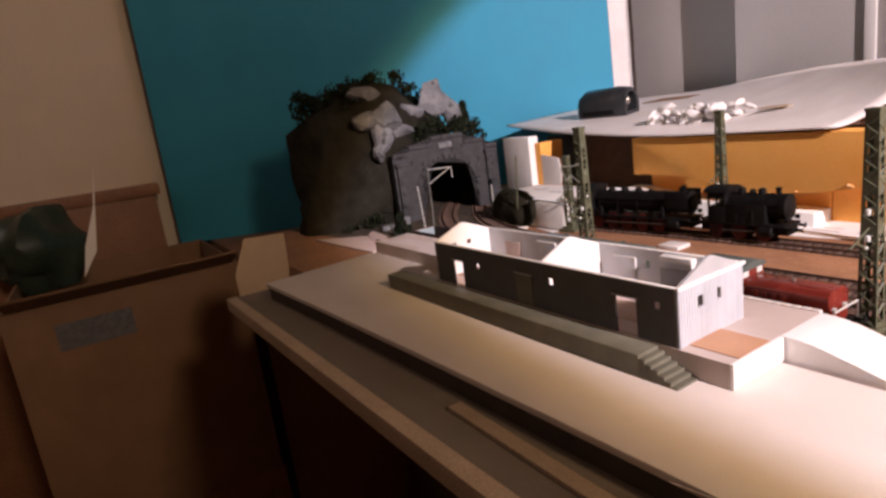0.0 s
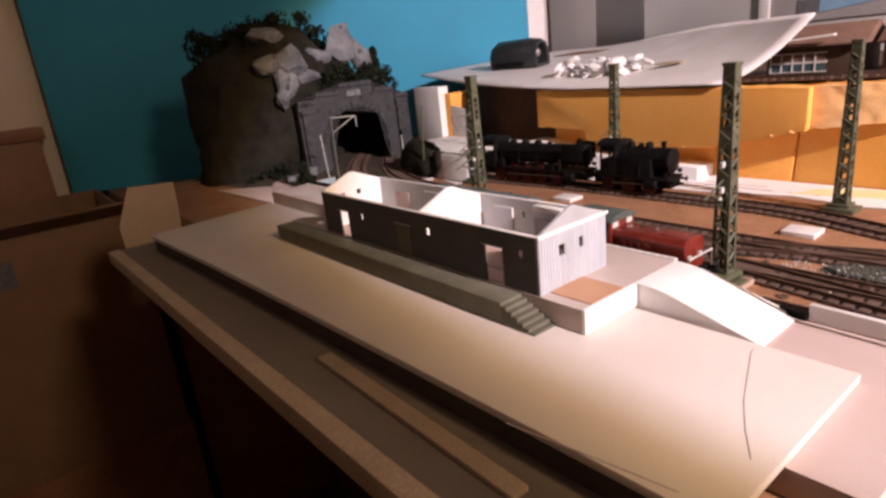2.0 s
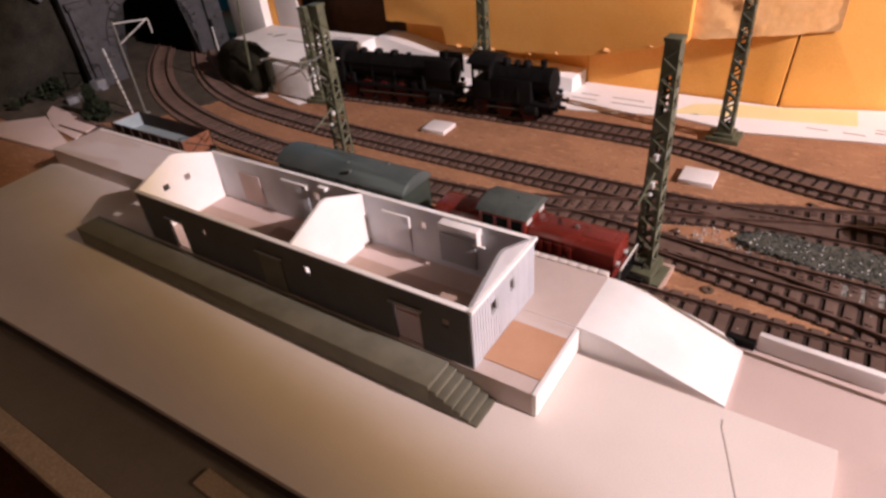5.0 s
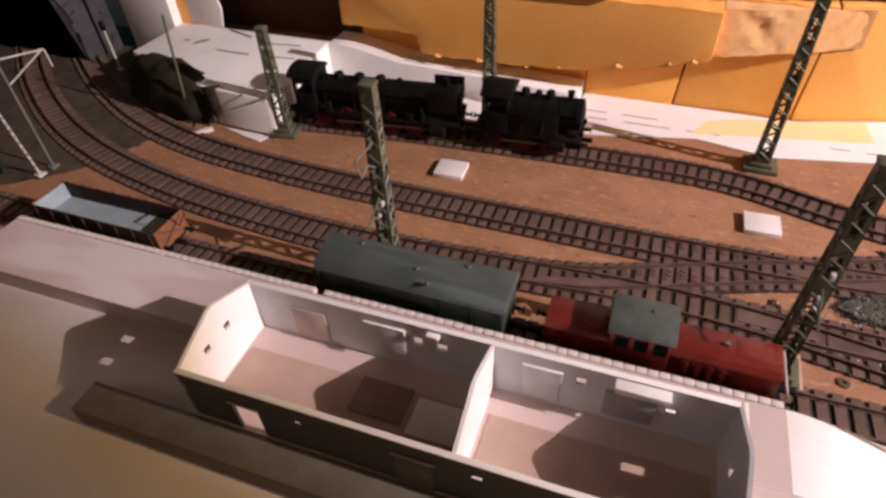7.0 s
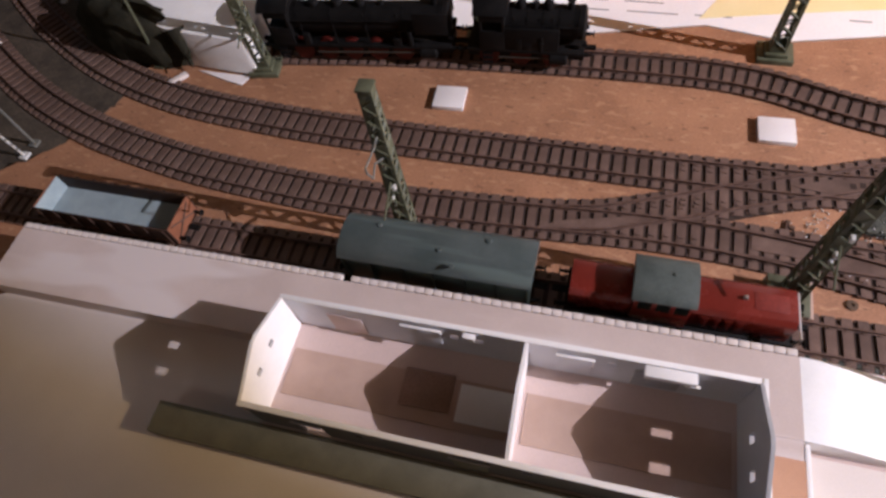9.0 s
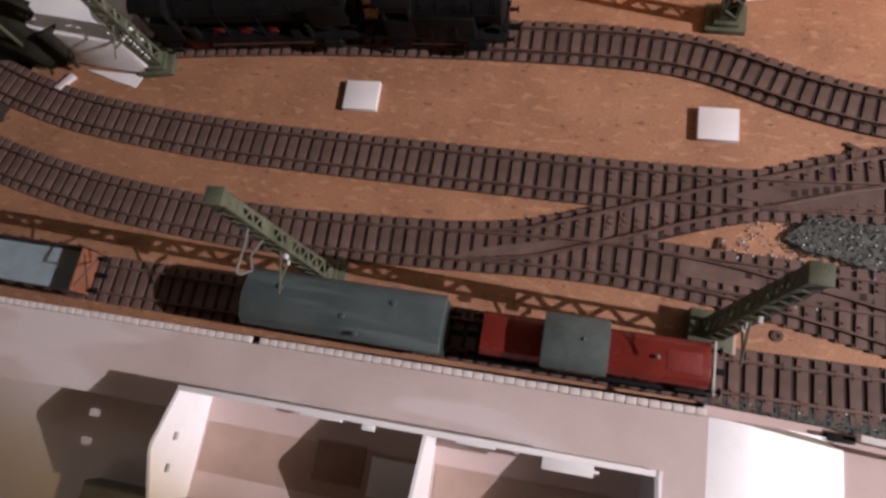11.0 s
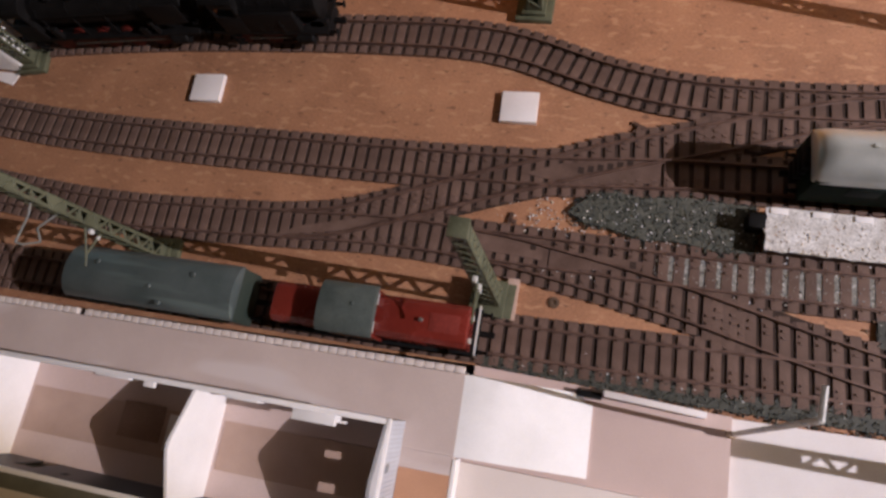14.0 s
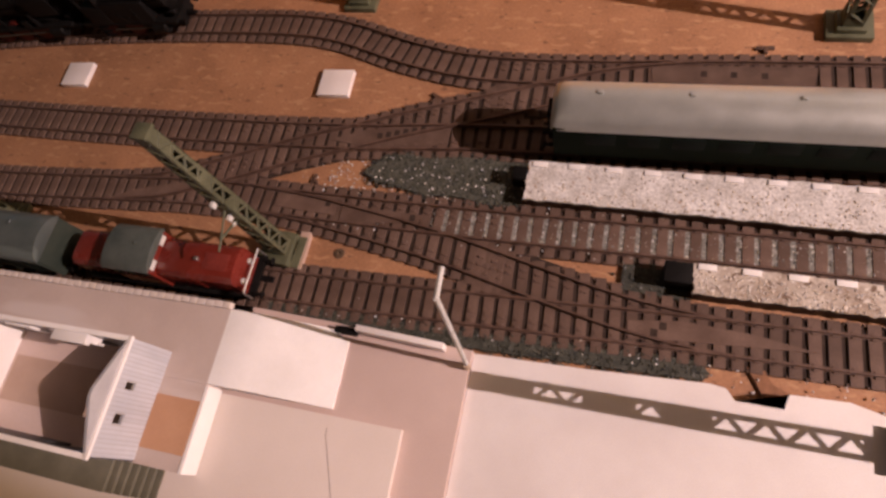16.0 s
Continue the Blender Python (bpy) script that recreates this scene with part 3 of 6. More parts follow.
gable(bm, X1 - T, T, [(0.4610, 0.0465, 0.4655, 0.0525), (0.4765, 0.0465, 0.4808, 0.0525)])
part("gable_wall", bm, SHED_MID, shed, "grey gable clad in upright boards")
for k in range(26):
    y = Y0 + 0.0008 + k * 0.00215
    for lo, hi in (((DOCK_Z, 0.0462), (0.0528, EAVE - 0.0006)) if 0.4600 < y < 0.4665 or 0.4755 < y < 0.4815 else ((DOCK_Z, EAVE - 0.0006),)):
        bm = bmesh.new()
        box(bm, X1, y, lo, X1 + 0.00030, y + 0.0018, hi)
        part("cladding_board", bm, CLADDING, shed, "", 0.0, 0)
bm = bmesh.new()
box(bm, X1 - 0.0005, Y0 - 0.0008, EAVE - 0.0006, X1 + 0.0016, Y1 + 0.0008, EAVE + 0.0010)
part("eave_band", bm, SHED_WHITE, shed, "white band across the gable", 0.0002)
for y0, y1 in ((Y0 - 0.0007, Y0 + T + 0.0003), (Y1 - T - 0.0003, Y1 + 0.0007)):
    bm = bmesh.new()
    box(bm, X0, y0, EAVE, X1 - 0.0006, y1, EAVE + 0.0007)
    part("wall_cap", bm, SHED_WHITE, shed, "", 0.0002)
bm = bmesh.new()
box(bm, X0 + T, Y0 + T, DOCK_Z, X1 - T, Y1 - T, DOCK_Z + 0.0006)
part("shed_floor", bm, CARD_PINK, shed, "bare grey card floor")
for x0, x1 in ((X0 + 0.004, XM - 0.003), (XM + 0.004, X1 - 0.004)):
    bm = bmesh.new()
    box(bm, x0, 0.4600, DOCK_Z + 0.0006, x1, 0.4850, DOCK_Z + 0.0011)
    part("floor_strip", bm, WOOD_PATCH, shed, "brown floor strip")
bm = bmesh.new()
box(bm, -0.117, 0.4670, DOCK_Z + 0.0012, -0.091, 0.4860, DOCK_Z + 0.0018)
part("floor_hatch", bm, HATCH_BROWN, shed, "dark brown floor hatch", 0.0001)
# patch of light on the floor, put in as a white plate
bm = bmesh.new()
box(bm, -0.0875, 0.4640, DOCK_Z + 0.0012, -0.0600, 0.4830, DOCK_Z + 0.0017)
part("lit_patch", bm, SHED_WHITE, shed, "white plate for the patch of light on the floor", 0.0001)


# ---- tracks ----
GAUGE = 0.0087
RAIL_OUT = [(-0.0010, 0.0020), (0.0010, 0.0020), (0.0010, 0.0024), (0.0004, 0.0026), (0.0004, 0.0036), (0.0006, 0.0038), (0.0006, 0.0046), (-0.0006, 0.0046), (-0.0006, 0.0038), (-0.0004, 0.0036), (-0.0004, 0.0026), (-0.0010, 0.0024)]
LINES = {
    "platform": [(-0.52, 0.549), (-0.40, 0.550), (-0.28, 0.551), (-0.1, 0.5535), (0.1, 0.5565), (0.22, 0.5605), (0.31, 0.564), (0.52, 0.569)],
    "middle": [(-0.80, 0.87), (-0.70, 0.788), (-0.606, 0.715), (-0.515, 0.661), (-0.43, 0.628), (-0.34, 0.6095), (-0.26, 0.602), (-0.18, 0.6), (-0.07, 0.606), (0.0, 0.610), (0.09, 0.609), (0.2, 0.609), (0.32, 0.611), (0.52, 0.613)],
    "outer": [(-0.74, 0.90), (-0.66, 0.822), (-0.6, 0.777), (-0.53, 0.731), (-0.45, 0.691), (-0.375, 0.669), (-0.30, 0.660), (-0.2, 0.656), (0.0, 0.657), (0.1, 0.660), (0.15, 0.664), (0.22, 0.667), (0.52, 0.672)],
    "siding": [(-0.345, 0.720), (-0.3, 0.730), (-0.2, 0.741), (-0.1, 0.747), (-0.045, 0.749), (0.02, 0.749), (0.065, 0.743), (0.12, 0.726), (0.17, 0.717), (0.24, 0.716), (0.32, 0.719), (0.52, 0.722)],
    "crossover": [(-0.075, 0.6055), (-0.035, 0.612), (-0.006, 0.622), (0.027, 0.635), (0.062, 0.649), (0.1, 0.662), (0.13, 0.673), (0.162, 0.683), (0.193, 0.693), (0.223, 0.703), (0.253, 0.7115), (0.29, 0.717), (0.32, 0.719)],
    "branch": [(0.04, 0.6095), (0.075, 0.607), (0.108, 0.6025), (0.142, 0.597), (0.174, 0.591), (0.204, 0.584), (0.233, 0.577), (0.26, 0.571), (0.29, 0.5665), (0.32, 0.5645), (0.35, 0.565)],
}
PITCH = 0.0082
CENTRE = {k: smooth_line(v, PITCH) for k, v in LINES.items()}
FINE = {k: smooth_line(v, 0.004) for k, v in LINES.items()}


def sleeper_mesh():
    bm = bmesh.new()
    box(bm, -0.0027, -0.0152, 0.0, 0.0027, 0.0152, 0.0022)
    for y in (-0.0146, 0.0146):
        box(bm, -0.0041, y - 0.0006, 0.0, -0.0027, y + 0.0006, 0.0018)
    for y in (-GAUGE, GAUGE):
        for s in (-1, 1):
            box(bm, -0.0012, y + s * 0.0012 - 0.0005, 0.0019, 0.0012, y + s * 0.0012 + 0.0005, 0.0029)
    bmesh.ops.recalc_face_normals(bm, faces=bm.faces)
    me = bpy.data.meshes.new("sleeper")
    bm.to_mesh(me)
    bm.free()
    me.materials.append(SLEEPER)
    return me


SLEEPER_MESH = sleeper_mesh()
TRACK_LABEL = {
    "platform": "straight brown track beside the loading dock", "middle": "curved brown track with turnouts through the yard",
    "outer": "curved brown main track running into the tunnel", "siding": "brown siding track curving behind the yard",
    "crossover": "diagonal crossover track between the main tracks", "branch": "diverging turnout track joining the dock track"}


def nearest(p, line):
    return min((p - q).length for q in line)


for name, line in CENTRE.items():
    track = thing("railway_track", TRACK_LABEL[name], "railway track", "tracks of the yard")
    bm = bmesh.new()
    lift = {"crossover": 0.00006, "branch": 0.00009, "middle": 0.00003, "siding": 0.00012}.get(name, 0.0)
    swept(bm, FINE[name], [(-0.0147, 0.0001), (0.0147, 0.0001), (0.0142, 0.0013 + lift), (-0.0142, 0.0013 + lift)])
    part("track_bed", bm, BED_SHADED, track, "", 0.0, 0)
    for side in (-GAUGE, GAUGE):
        bm = bmesh.new()
        pts = FINE[name]
        rail_line = []
        for i, p in enumerate(pts):
            d = (pts[min(i + 1, len(pts) - 1)] - pts[max(i - 1, 0)]).normalized()
            rail_line.append(p + Vector((-d.y, d.x, 0)) * side)
        swept(bm, rail_line, [(u, v + {"crossover": 0.00004, "branch": 0.00005}.get(name, 0)) for u, v in RAIL_OUT])
        part("rail", bm, RAIL, track, "", 0.0, 40)
    for i, p in enumerate(line):
        if name in ("crossover", "branch") and min(nearest(p, CENTRE[o]) for o in CENTRE if o not in ("crossover", "branch")) < 0.0235:
            continue
        d = (line[min(i + 1, len(line) - 1)] - line[max(i - 1, 0)]).normalized()
        s = new("sleeper", SLEEPER_MESH)
        s.parent = track
        yaw = math.degrees(math.atan2(d.y, d.x)) + random.uniform(-0.8, 0.8)
        side = Vector((-d.y, d.x, 0))
        wide, shift = 1.0, 0.0
        if name not in ("crossover", "branch"):
            for o in ("crossover", "branch"):
                q = min(CENTRE[o], key=lambda c: (c - p).length)
                off = (q - p).dot(side)
                if abs((q - p).dot(d)) < 0.0125 and abs(off) < 0.0255:
                    wide, shift = 1 + abs(off) / 0.0304, off / 2
        s.matrix_basis = Matrix.Translation(p + side * shift + Vector((0, 0, random.uniform(-0.0001, 0.0001)))) @ pose(0, 0, 0, 0, 0, yaw) @ Matrix.Diagonal((1, wide, 1, 1))

# solid plastic plates round the frogs and blades of the turnouts
def turnout_plate(track, outline, slots=()):
    bm = bmesh.new()
    prism(bm, outline, 0.0012, 0.0025, "z")
    part("turnout_plate", bm, SLEEPER, track, "", 0.0, 20)
    # slots are thin dark boxes on the plate, coloured like shaded holes
    for x, y in slots:
        bm = bmesh.new()
        box(bm, x - 0.0017, y - 0.0020, 0.0025, x + 0.0017, y + 0.0020, 0.0026)
        part("dark_slot", bm, BED_SHADED, track, "", 0.0, 0)


yard_tracks = [o for o in bpy.data.objects if o.name.startswith("railway_track")]
turnout_plate(yard_tracks[2], [(0.078, 0.657), (0.111, 0.653), (0.157, 0.659), (0.157, 0.675), (0.102, 0.6665)], [(0.112 + 0.0055 * k, 0.6625 + 0.0014 * k) for k in range(6)])
turnout_plate(yard_tracks[1], [(0.055, 0.6065), (0.097, 0.6045), (0.097, 0.6175), (0.055, 0.6165)], [(0.091, 0.612)])
turnout_plate(yard_tracks[1], [(0.101, 0.5995), (0.151, 0.606), (0.153, 0.611), (0.101, 0.612)], [(0.147, 0.6085)])
turnout_plate(yard_tracks[1], [(-0.074, 0.598), (-0.030, 0.606), (0.032, 0.6235), (0.001, 0.6215), (-0.054, 0.607)])
turnout_plate(yard_tracks[0], [(0.274, 0.557), (0.308, 0.560), (0.359, 0.5635), (0.330, 0.5680), (0.299, 0.5695), (0.273, 0.566)], [(0.286, 0.5615), (0.290, 0.5655)])
turnout_plate(yard_tracks[3], [(0.272, 0.7115), (0.357, 0.7130), (0.359, 0.7260), (0.271, 0.7240)], [(0.300 + 0.016 * k, 0.7190) for k in range(3)])
block("wood_plate", WOOD_PATCH, (0.0795, 0.5675, 0.0001, 0.0865, 0.5915, 0.0030), "pale brown wood plate beside the mast", "wood plate", "", 0.0003)


# ---- catenary masts ----
def mast(label, at, height, group="catenary masts", arm=0):
    m = thing("catenary_mast", label, "catenary mast", group, at)
    bm = bmesh.new()
    box(bm, -0.012, -0.010, 0.0, 0.012, 0.010, 0.004)
    box(bm, -0.0075, -0.0075, 0.004, 0.0075, 0.0075, 0.007)
    part("base_plate", bm, MAST_GREEN, m, "", 0.0004)
    b, t, z0 = 0.0052, 0.0034, 0.006
    def half(z):
        return b + (t - b) * (z - z0) / (height - z0)
    for sx in (-1, 1):
        for sy in (-1, 1):
            bm = bmesh.new()
            for (ax, ay) in ((1, 0.28), (0.28, 1)):
                w = 0.0021
                ring = []
                for z in (z0, height):
                    h = half(z)
                    x0, x1 = sx * h, sx * (h - w * ax)
                    y0, y1 = sy * h, sy * (h - w * ay)
                    ring.append([bm.verts.new((x, y, z)) for x, y in ((x0, y0), (x1, y0), (x1, y1), (x0, y1))])
                for i in range(4):
                    bm.faces.new((ring[0][i], ring[0][(i + 1) % 4], ring[1][(i + 1) % 4], ring[1][i]))
                bm.faces.new(ring[0][::-1])
                bm.faces.new(ring[1])
            part("corner_angle", bm, MAST_GREEN, m, "", 0.0, 0)
    for face in range(4):
        turn = pose(0, 0, 0, 0, 0, 90 * face)
        z, k = z0 + 0.004, 0
        while z < height - 0.006:
            z1 = z + 1.25 * half(z)
            h0, h1 = half(z) - 0.0004, half(min(z1, height)) - 0.0004
            a, c = (-h0, h1) if k % 2 else (h0, -h1)
            p0, p1 = Vector((a * 0.92, -h0, z)), Vector((c * 0.92, -h1, min(z1, height - 0.003)))
            bm = bmesh.new()
            tube(bm, turn @ p0, turn @ p1, 0.0008, n=4)
            part("lattice_bar", bm, MAST_GREEN, m, "", 0.0, 0)
            z, k = z1, k + 1
        for za, zb in ((z0 + 0.001, z0 + 0.006), (height * 0.48, height * 0.55), (height * 0.65, height * 0.73), (height * 0.88, height - 0.0013)):
            h = half(zb)
            bm = bmesh.new()
            box(bm, -h * 0.95, -h, za, h * 0.95, -h + 0.0005, zb, turn)
            part("batten_plate", bm, MAST_GREEN, m, "", 0.0, 0)
    bm = bmesh.new()
    box(bm, -t - 0.0006, -t - 0.0006, height - 0.0012, t + 0.0006, t + 0.0006, height + 0.0006)
    part("cap", bm, MAST_GREEN, m, "", 0.0003)
    if arm:
        bm = bmesh.new()
        z = height * 0.42
        tube(bm, (0, -0.004, z), (0, -0.004 - 0.014 * arm, z + 0.006), 0.0007, n=6)
        tube(bm, (0, -0.004, z + 0.012), (0, -0.004 - 0.014 * arm, z + 0.006), 0.0006, n=6)
        tube(bm, (0, -0.004 - 0.014 * arm, z + 0.006), (0, -0.004 - 0.020 * arm, z + 0.004), 0.0006, n=6)
        part("bracket_arm", bm, MAST_GREEN, m)
        bm = bmesh.new()
        turned(bm, (0, -0.006, z + 0.0008), (0, -1, 0.3), [(0.0006, 0), (0.0011, 0.0005), (0.0011, 0.0009), (0.0007, 0.0012), (0.0011, 0.0016), (0.0011, 0.0020), (0.0006, 0.0026)], 10)
        part("insulator", bm, INSULATOR, m, "pale insulator")
    return m


wagon_mast = mast("green lattice mast behind the covered wagon", pose(-0.146, 0.576, 0, 0, 0, 3), 0.134, arm=1)
bm = bmesh.new()
loop = [(0, -0.003, 0.104), (0, -0.010, 0.103), (0, -0.024, 0.105), (0, -0.024, 0.101), (0, -0.020, 0.092), (0, -0.014, 0.096), (0, -0.004, 0.088)]
for a, b in zip(loop, loop[1:]):
    tube(bm, a, b, 0.00055, n=6)
part("upper_bracket", bm, WIRE_GREY, wagon_mast, "grey bent wire bracket", 0.0, 40)
for z in (0.064,):
    bm = bmesh.new()
    box(bm, 0.0010, -0.0072, z, 0.0030, -0.0045, z + 0.0030)
    part("insulator", bm, INSULATOR, wagon_mast, "pale insulator", 0.0004)
loco_mast = mast("green lattice mast beside the red loco", pose(0.073, 0.578, 0, 0, 0, -2), 0.132, arm=1)
bm = bmesh.new()
box(bm, -0.0120, -0.0110, 0.0040, 0.0075, 0.0100, 0.0095)
part("footing", bm, MAST_GREEN, loco_mast, "", 0.0006)
for z in (0.075, 0.060):
    bm = bmesh.new()
    box(bm, -0.0006, -0.0078, z, 0.0014, -0.0048, z + 0.0034)
    part("insulator", bm, INSULATOR, loco_mast, "pale insulator", 0.0004)
mast("green lattice mast behind the black steam locos", pose(-0.143, 0.766, 0, 0, 0, 4), 0.127, arm=1)
mast("green lattice mast in front of the orange foam", pose(0.069, 0.774, 0, 0, 0, 0), 0.132)
mast("short green lattice mast beside the white printed box", pose(-0.308, 0.709, 0, 0, 0, 10), 0.092, arm=1)
mast("green lattice mast at the far end of the yard", pose(0.374, 0.756, 0, 0, 0, 0), 0.130)
mast("green lattice mast on the pale street card", pose(0.394, 0.524, 0.008, 0, 0, 0), 0.130)

# ---- rolling stock ----
RAIL_Z = 0.0047


def wheelset(parent, x, r, mat, y=0.0):
    for s in (-1, 1):
        bm = bmesh.new()
        tube(bm, (x, y + s * 0.0075, r), (x, y + s * 0.0095, r), r, n=20)
        tube(bm, (x, y + s * 0.0068, r), (x, y + s * 0.0075, r), r + 0.0006, n=20)
        part("wheel", bm, mat, parent)
    bm = bmesh.new()
    tube(bm, (x, y - 0.0068, r), (x, y + 0.0068, r), 0.0012, n=8)
    part("axle", bm, STEEL, parent)


def buffers(parent, x, sgn, z=0.0115):
    for s in (-1, 1):
        bm = bmesh.new()
        turned(bm, (x, s * 0.0102, z), (sgn, 0, 0), [(0.0012, 0), (0.0012, 0.0030), (0.0008, 0.0032), (0.0008, 0.0048), (0.0022, 0.0050), (0.0022, 0.0056)], 12)
        part("buffer", bm, BLACK, parent)
    bm = bmesh.new()
    box(bm, min(x, x + sgn * 0.008), -0.0016, z - 0.003, max(x, x + sgn * 0.008), 0.0016, z - 0.0012)
    part("coupler", bm, BLACK, parent)


def roof_outline(w, z_side, z_top, n=12):
    return [(-w + 2 * w * i / n, z_side + (z_top - z_side) * (1 - (2 * i / n - 1) ** 2) ** 0.62) for i in range(n + 1)]


# covered wagon
wagon = thing("covered_wagon", "dark green covered wagon with a grey rounded roof", "model wagon", "", pose(-0.1185, 0.5525, RAIL_Z, 0, 0, 0.7))
bm = bmesh.new()
box(bm, -0.054, -0.0142, 0.0095, 0.054, 0.0142, 0.0335)
part("body", bm, WAGON_GREEN, wagon, "", 0.0004)
for x in (-0.0525, -0.036, -0.018, 0.0, 0.018, 0.036, 0.0525):
    for s in (-1, 1):
        bm = bmesh.new()
        box(bm, x - 0.0008, s * 0.0147 - 0.0006, 0.0095, x + 0.0008, s * 0.0147 + 0.0006, 0.0330)
        part("wall_post", bm, WAGON_GREEN, wagon, "", 0.0, 0)
bm = bmesh.new()
prism(bm, roof_outline(0.0156, 0.0328, 0.0402) + [(0.0150, 0.0322), (-0.0150, 0.0322)], -0.0552, 0.0552, "x")
roof = part("roof", bm, ROOF_GREY, wagon, "blue grey rounded roof", 0.0002)
for x, y in ((-0.034, 0.006), (0.003, -0.004), (0.029, 0.006), (0.012, -0.0125)):
    bm = bmesh.new()
    turned(bm, (x, y, 0.0385), (0, 0, 1), [(0.0011, 0), (0.0011, 0.0012), (0.0016, 0.0014), (0.0012, 0.0020)], 10)
    part("roof_vent", bm, ROOF_GREY, roof)
bm = bmesh.new()
box(bm, -0.053, -0.0110, 0.0070, 0.053, 0.0110, 0.0098)
for s in (-1, 1):
    box(bm, -0.0545, s * 0.0105 - 0.0007, 0.0058, 0.0545, s * 0.0105 + 0.0007, 0.0098)
part("underframe", bm, BLACK, wagon)
for x in (-0.035, 0.035):
    wheelset(wagon, x, 0.0054, BLACK)
buffers(wagon, -0.0545, -1)
buffers(wagon, 0.0545, 1)

# open wagon
gondola = thing("open_wagon", "rust brown open wagon with a pale blue inside", "model wagon", "", pose(-0.3425, 0.5505, RAIL_Z, 0, 0, 0.5))
bm = bmesh.new()
L, W, TH = 0.0520, 0.0140, 0.0010
box(bm, -L, -W, 0.0095, L, W, 0.0105)
box(bm, -L, -W + TH, 0.0105, -L + TH, W - TH, 0.0250)
box(bm, L - TH, -W + TH, 0.0105, L, W - TH, 0.0250)
part("body", bm, RUST_WOOD, gondola)
for y0 in (-W, W - TH):
    bm = bmesh.new()
    box(bm, -L, y0, 0.0105, L, y0 + TH, 0.0250)
    part("side_wall", bm, RUST_SHADED, gondola, "side wall, rust brown darkened for its shaded face", 0.0002)
bm = bmesh.new()
box(bm, -L + TH + 0.0002, -W + TH + 0.0002, 0.0106, L - TH - 0.0002, W - TH - 0.0002, 0.0128)
box(bm, -L + TH + 0.0002, -W + TH + 0.0002, 0.0128, -L + TH + 0.0009, W - TH - 0.0002, 0.0246)
part("inner_lining", bm, LOAD_BLUE, gondola, "pale blue grey lining")
for i in range(8):
    x = -0.048 + i * 0.0137
    for s in (-1, 1):
        bm = bmesh.new()
        box(bm, x - 0.0008, s * (W + 0.0005) - 0.0005, 0.0095, x + 0.0008, s * (W + 0.0005) + 0.0005, 0.0250)
        part("stake", bm, RUST_SHADED, gondola, "", 0.0, 0)
bm = bmesh.new()
tube(bm, (L + 0.0004, -0.010, 0.0120), (L + 0.0004, 0.010, 0.0235), 0.0006, n=5)
tube(bm, (L + 0.0004, 0.010, 0.0120), (L + 0.0004, -0.010, 0.0235), 0.0006, n=5)
part("end_brace", bm, TIMBER, gondola)
bm = bmesh.new()
box(bm, -0.051, -0.0105, 0.0070, 0.051, 0.0105, 0.0096)
part("underframe", bm, BLACK, gondola)
for x in (-0.032, 0.032):
    wheelset(gondola, x, 0.0054, BLACK)
buffers(gondola, -L, -1)
buffers(gondola, L, 1)

# red shunting locomotive
shunter = thing("shunting_locomotive", "red diesel shunting loco with a grey cab roof", "model locomotive", "", pose(0.0125, 0.5548, RAIL_Z, 0, 0, 0.9))
bm = bmesh.new()
box(bm, -0.058, -0.0135, 0.0085, 0.058, 0.0135, 0.0115)
part("frame", bm, BLACK, shunter, "", 0.0003)


def hood(x0, x1, top):
    bm = bmesh.new()
    prism(bm, [(-0.0112, 0.0115), (0.0112, 0.0115), (0.0112, top - 0.0035), (0.0086, top - 0.0007), (0.0045, top), (-0.0045, top), (-0.0086, top - 0.0007), (-0.0112, top - 0.0035)], x0, x1, "x")
    return bm


long_hood = part("long_hood", hood(0.0045, 0.0540, 0.0315), LOCO_RED, shunter, "long red engine hood", 0.0006)
part("short_hood", hood(-0.0565, -0.0240, 0.0300), LOCO_RED, shunter, "short red hood", 0.0006)
bm = bmesh.new()
box(bm, -0.0240, -0.0128, 0.0115, 0.0045, 0.0128, 0.0370)
cab = part("cab", bm, LOCO_RED, shunter, "red driver cab", 0.0005)
for s in (-1, 1):
    for x0 in (-0.0215, -0.0125, -0.0035):
        bm = bmesh.new()
        box(bm, x0, s * 0.0129 - 0.0003, 0.0270, x0 + 0.0065, s * 0.0129 + 0.0003, 0.0345)
        part("cab_window", bm, GLASS_DARK, cab)
for x in (-0.0241, 0.0046):
    for s in (-1, 1):
        bm = bmesh.new()
        box(bm, x - 0.0003, s * 0.0075 - 0.0030, 0.0318, x + 0.0003, s * 0.0075 + 0.0030, 0.0352)
        part("end_window", bm, INSULATOR, cab, "pale cab end window")
bm = bmesh.new()
prism(bm, roof_outline(0.0138, 0.0365, 0.0408) + [(0.0132, 0.0360), (-0.0132, 0.0360)], -0.0255, 0.0060, "x")
cab_roof = part("cab_roof", bm, CAB_ROOF, shunter, "green grey cab roof", 0.0003)
bm = bmesh.new()
turned(bm, (-0.006, 0.002, 0.0400), (0, 0, 1), [(0.0010, 0), (0.0010, 0.0012), (0.0003, 0.0016)], 8)
part("roof_vent", bm, CAB_ROOF, cab_roof)
bm = bmesh.new()
box(bm, 0.0340, -0.0052, 0.0313, 0.0500, 0.0045, 0.0317)
part("hood_hatch", bm, HOOD_PATCH, long_hood, "faded red hood hatch", 0.0001)
for x in (0.010, 0.0155, 0.021, 0.0265):
    for s in (-1, 1):
        bm = bmesh.new()
        box(bm, x, s * 0.0113 - 0.0002, 0.0150, x + 0.0042, s * 0.0113 + 0.0002, 0.0260)
        part("hood_door", bm, LOCO_RED, long_hood, "", 0.0001)
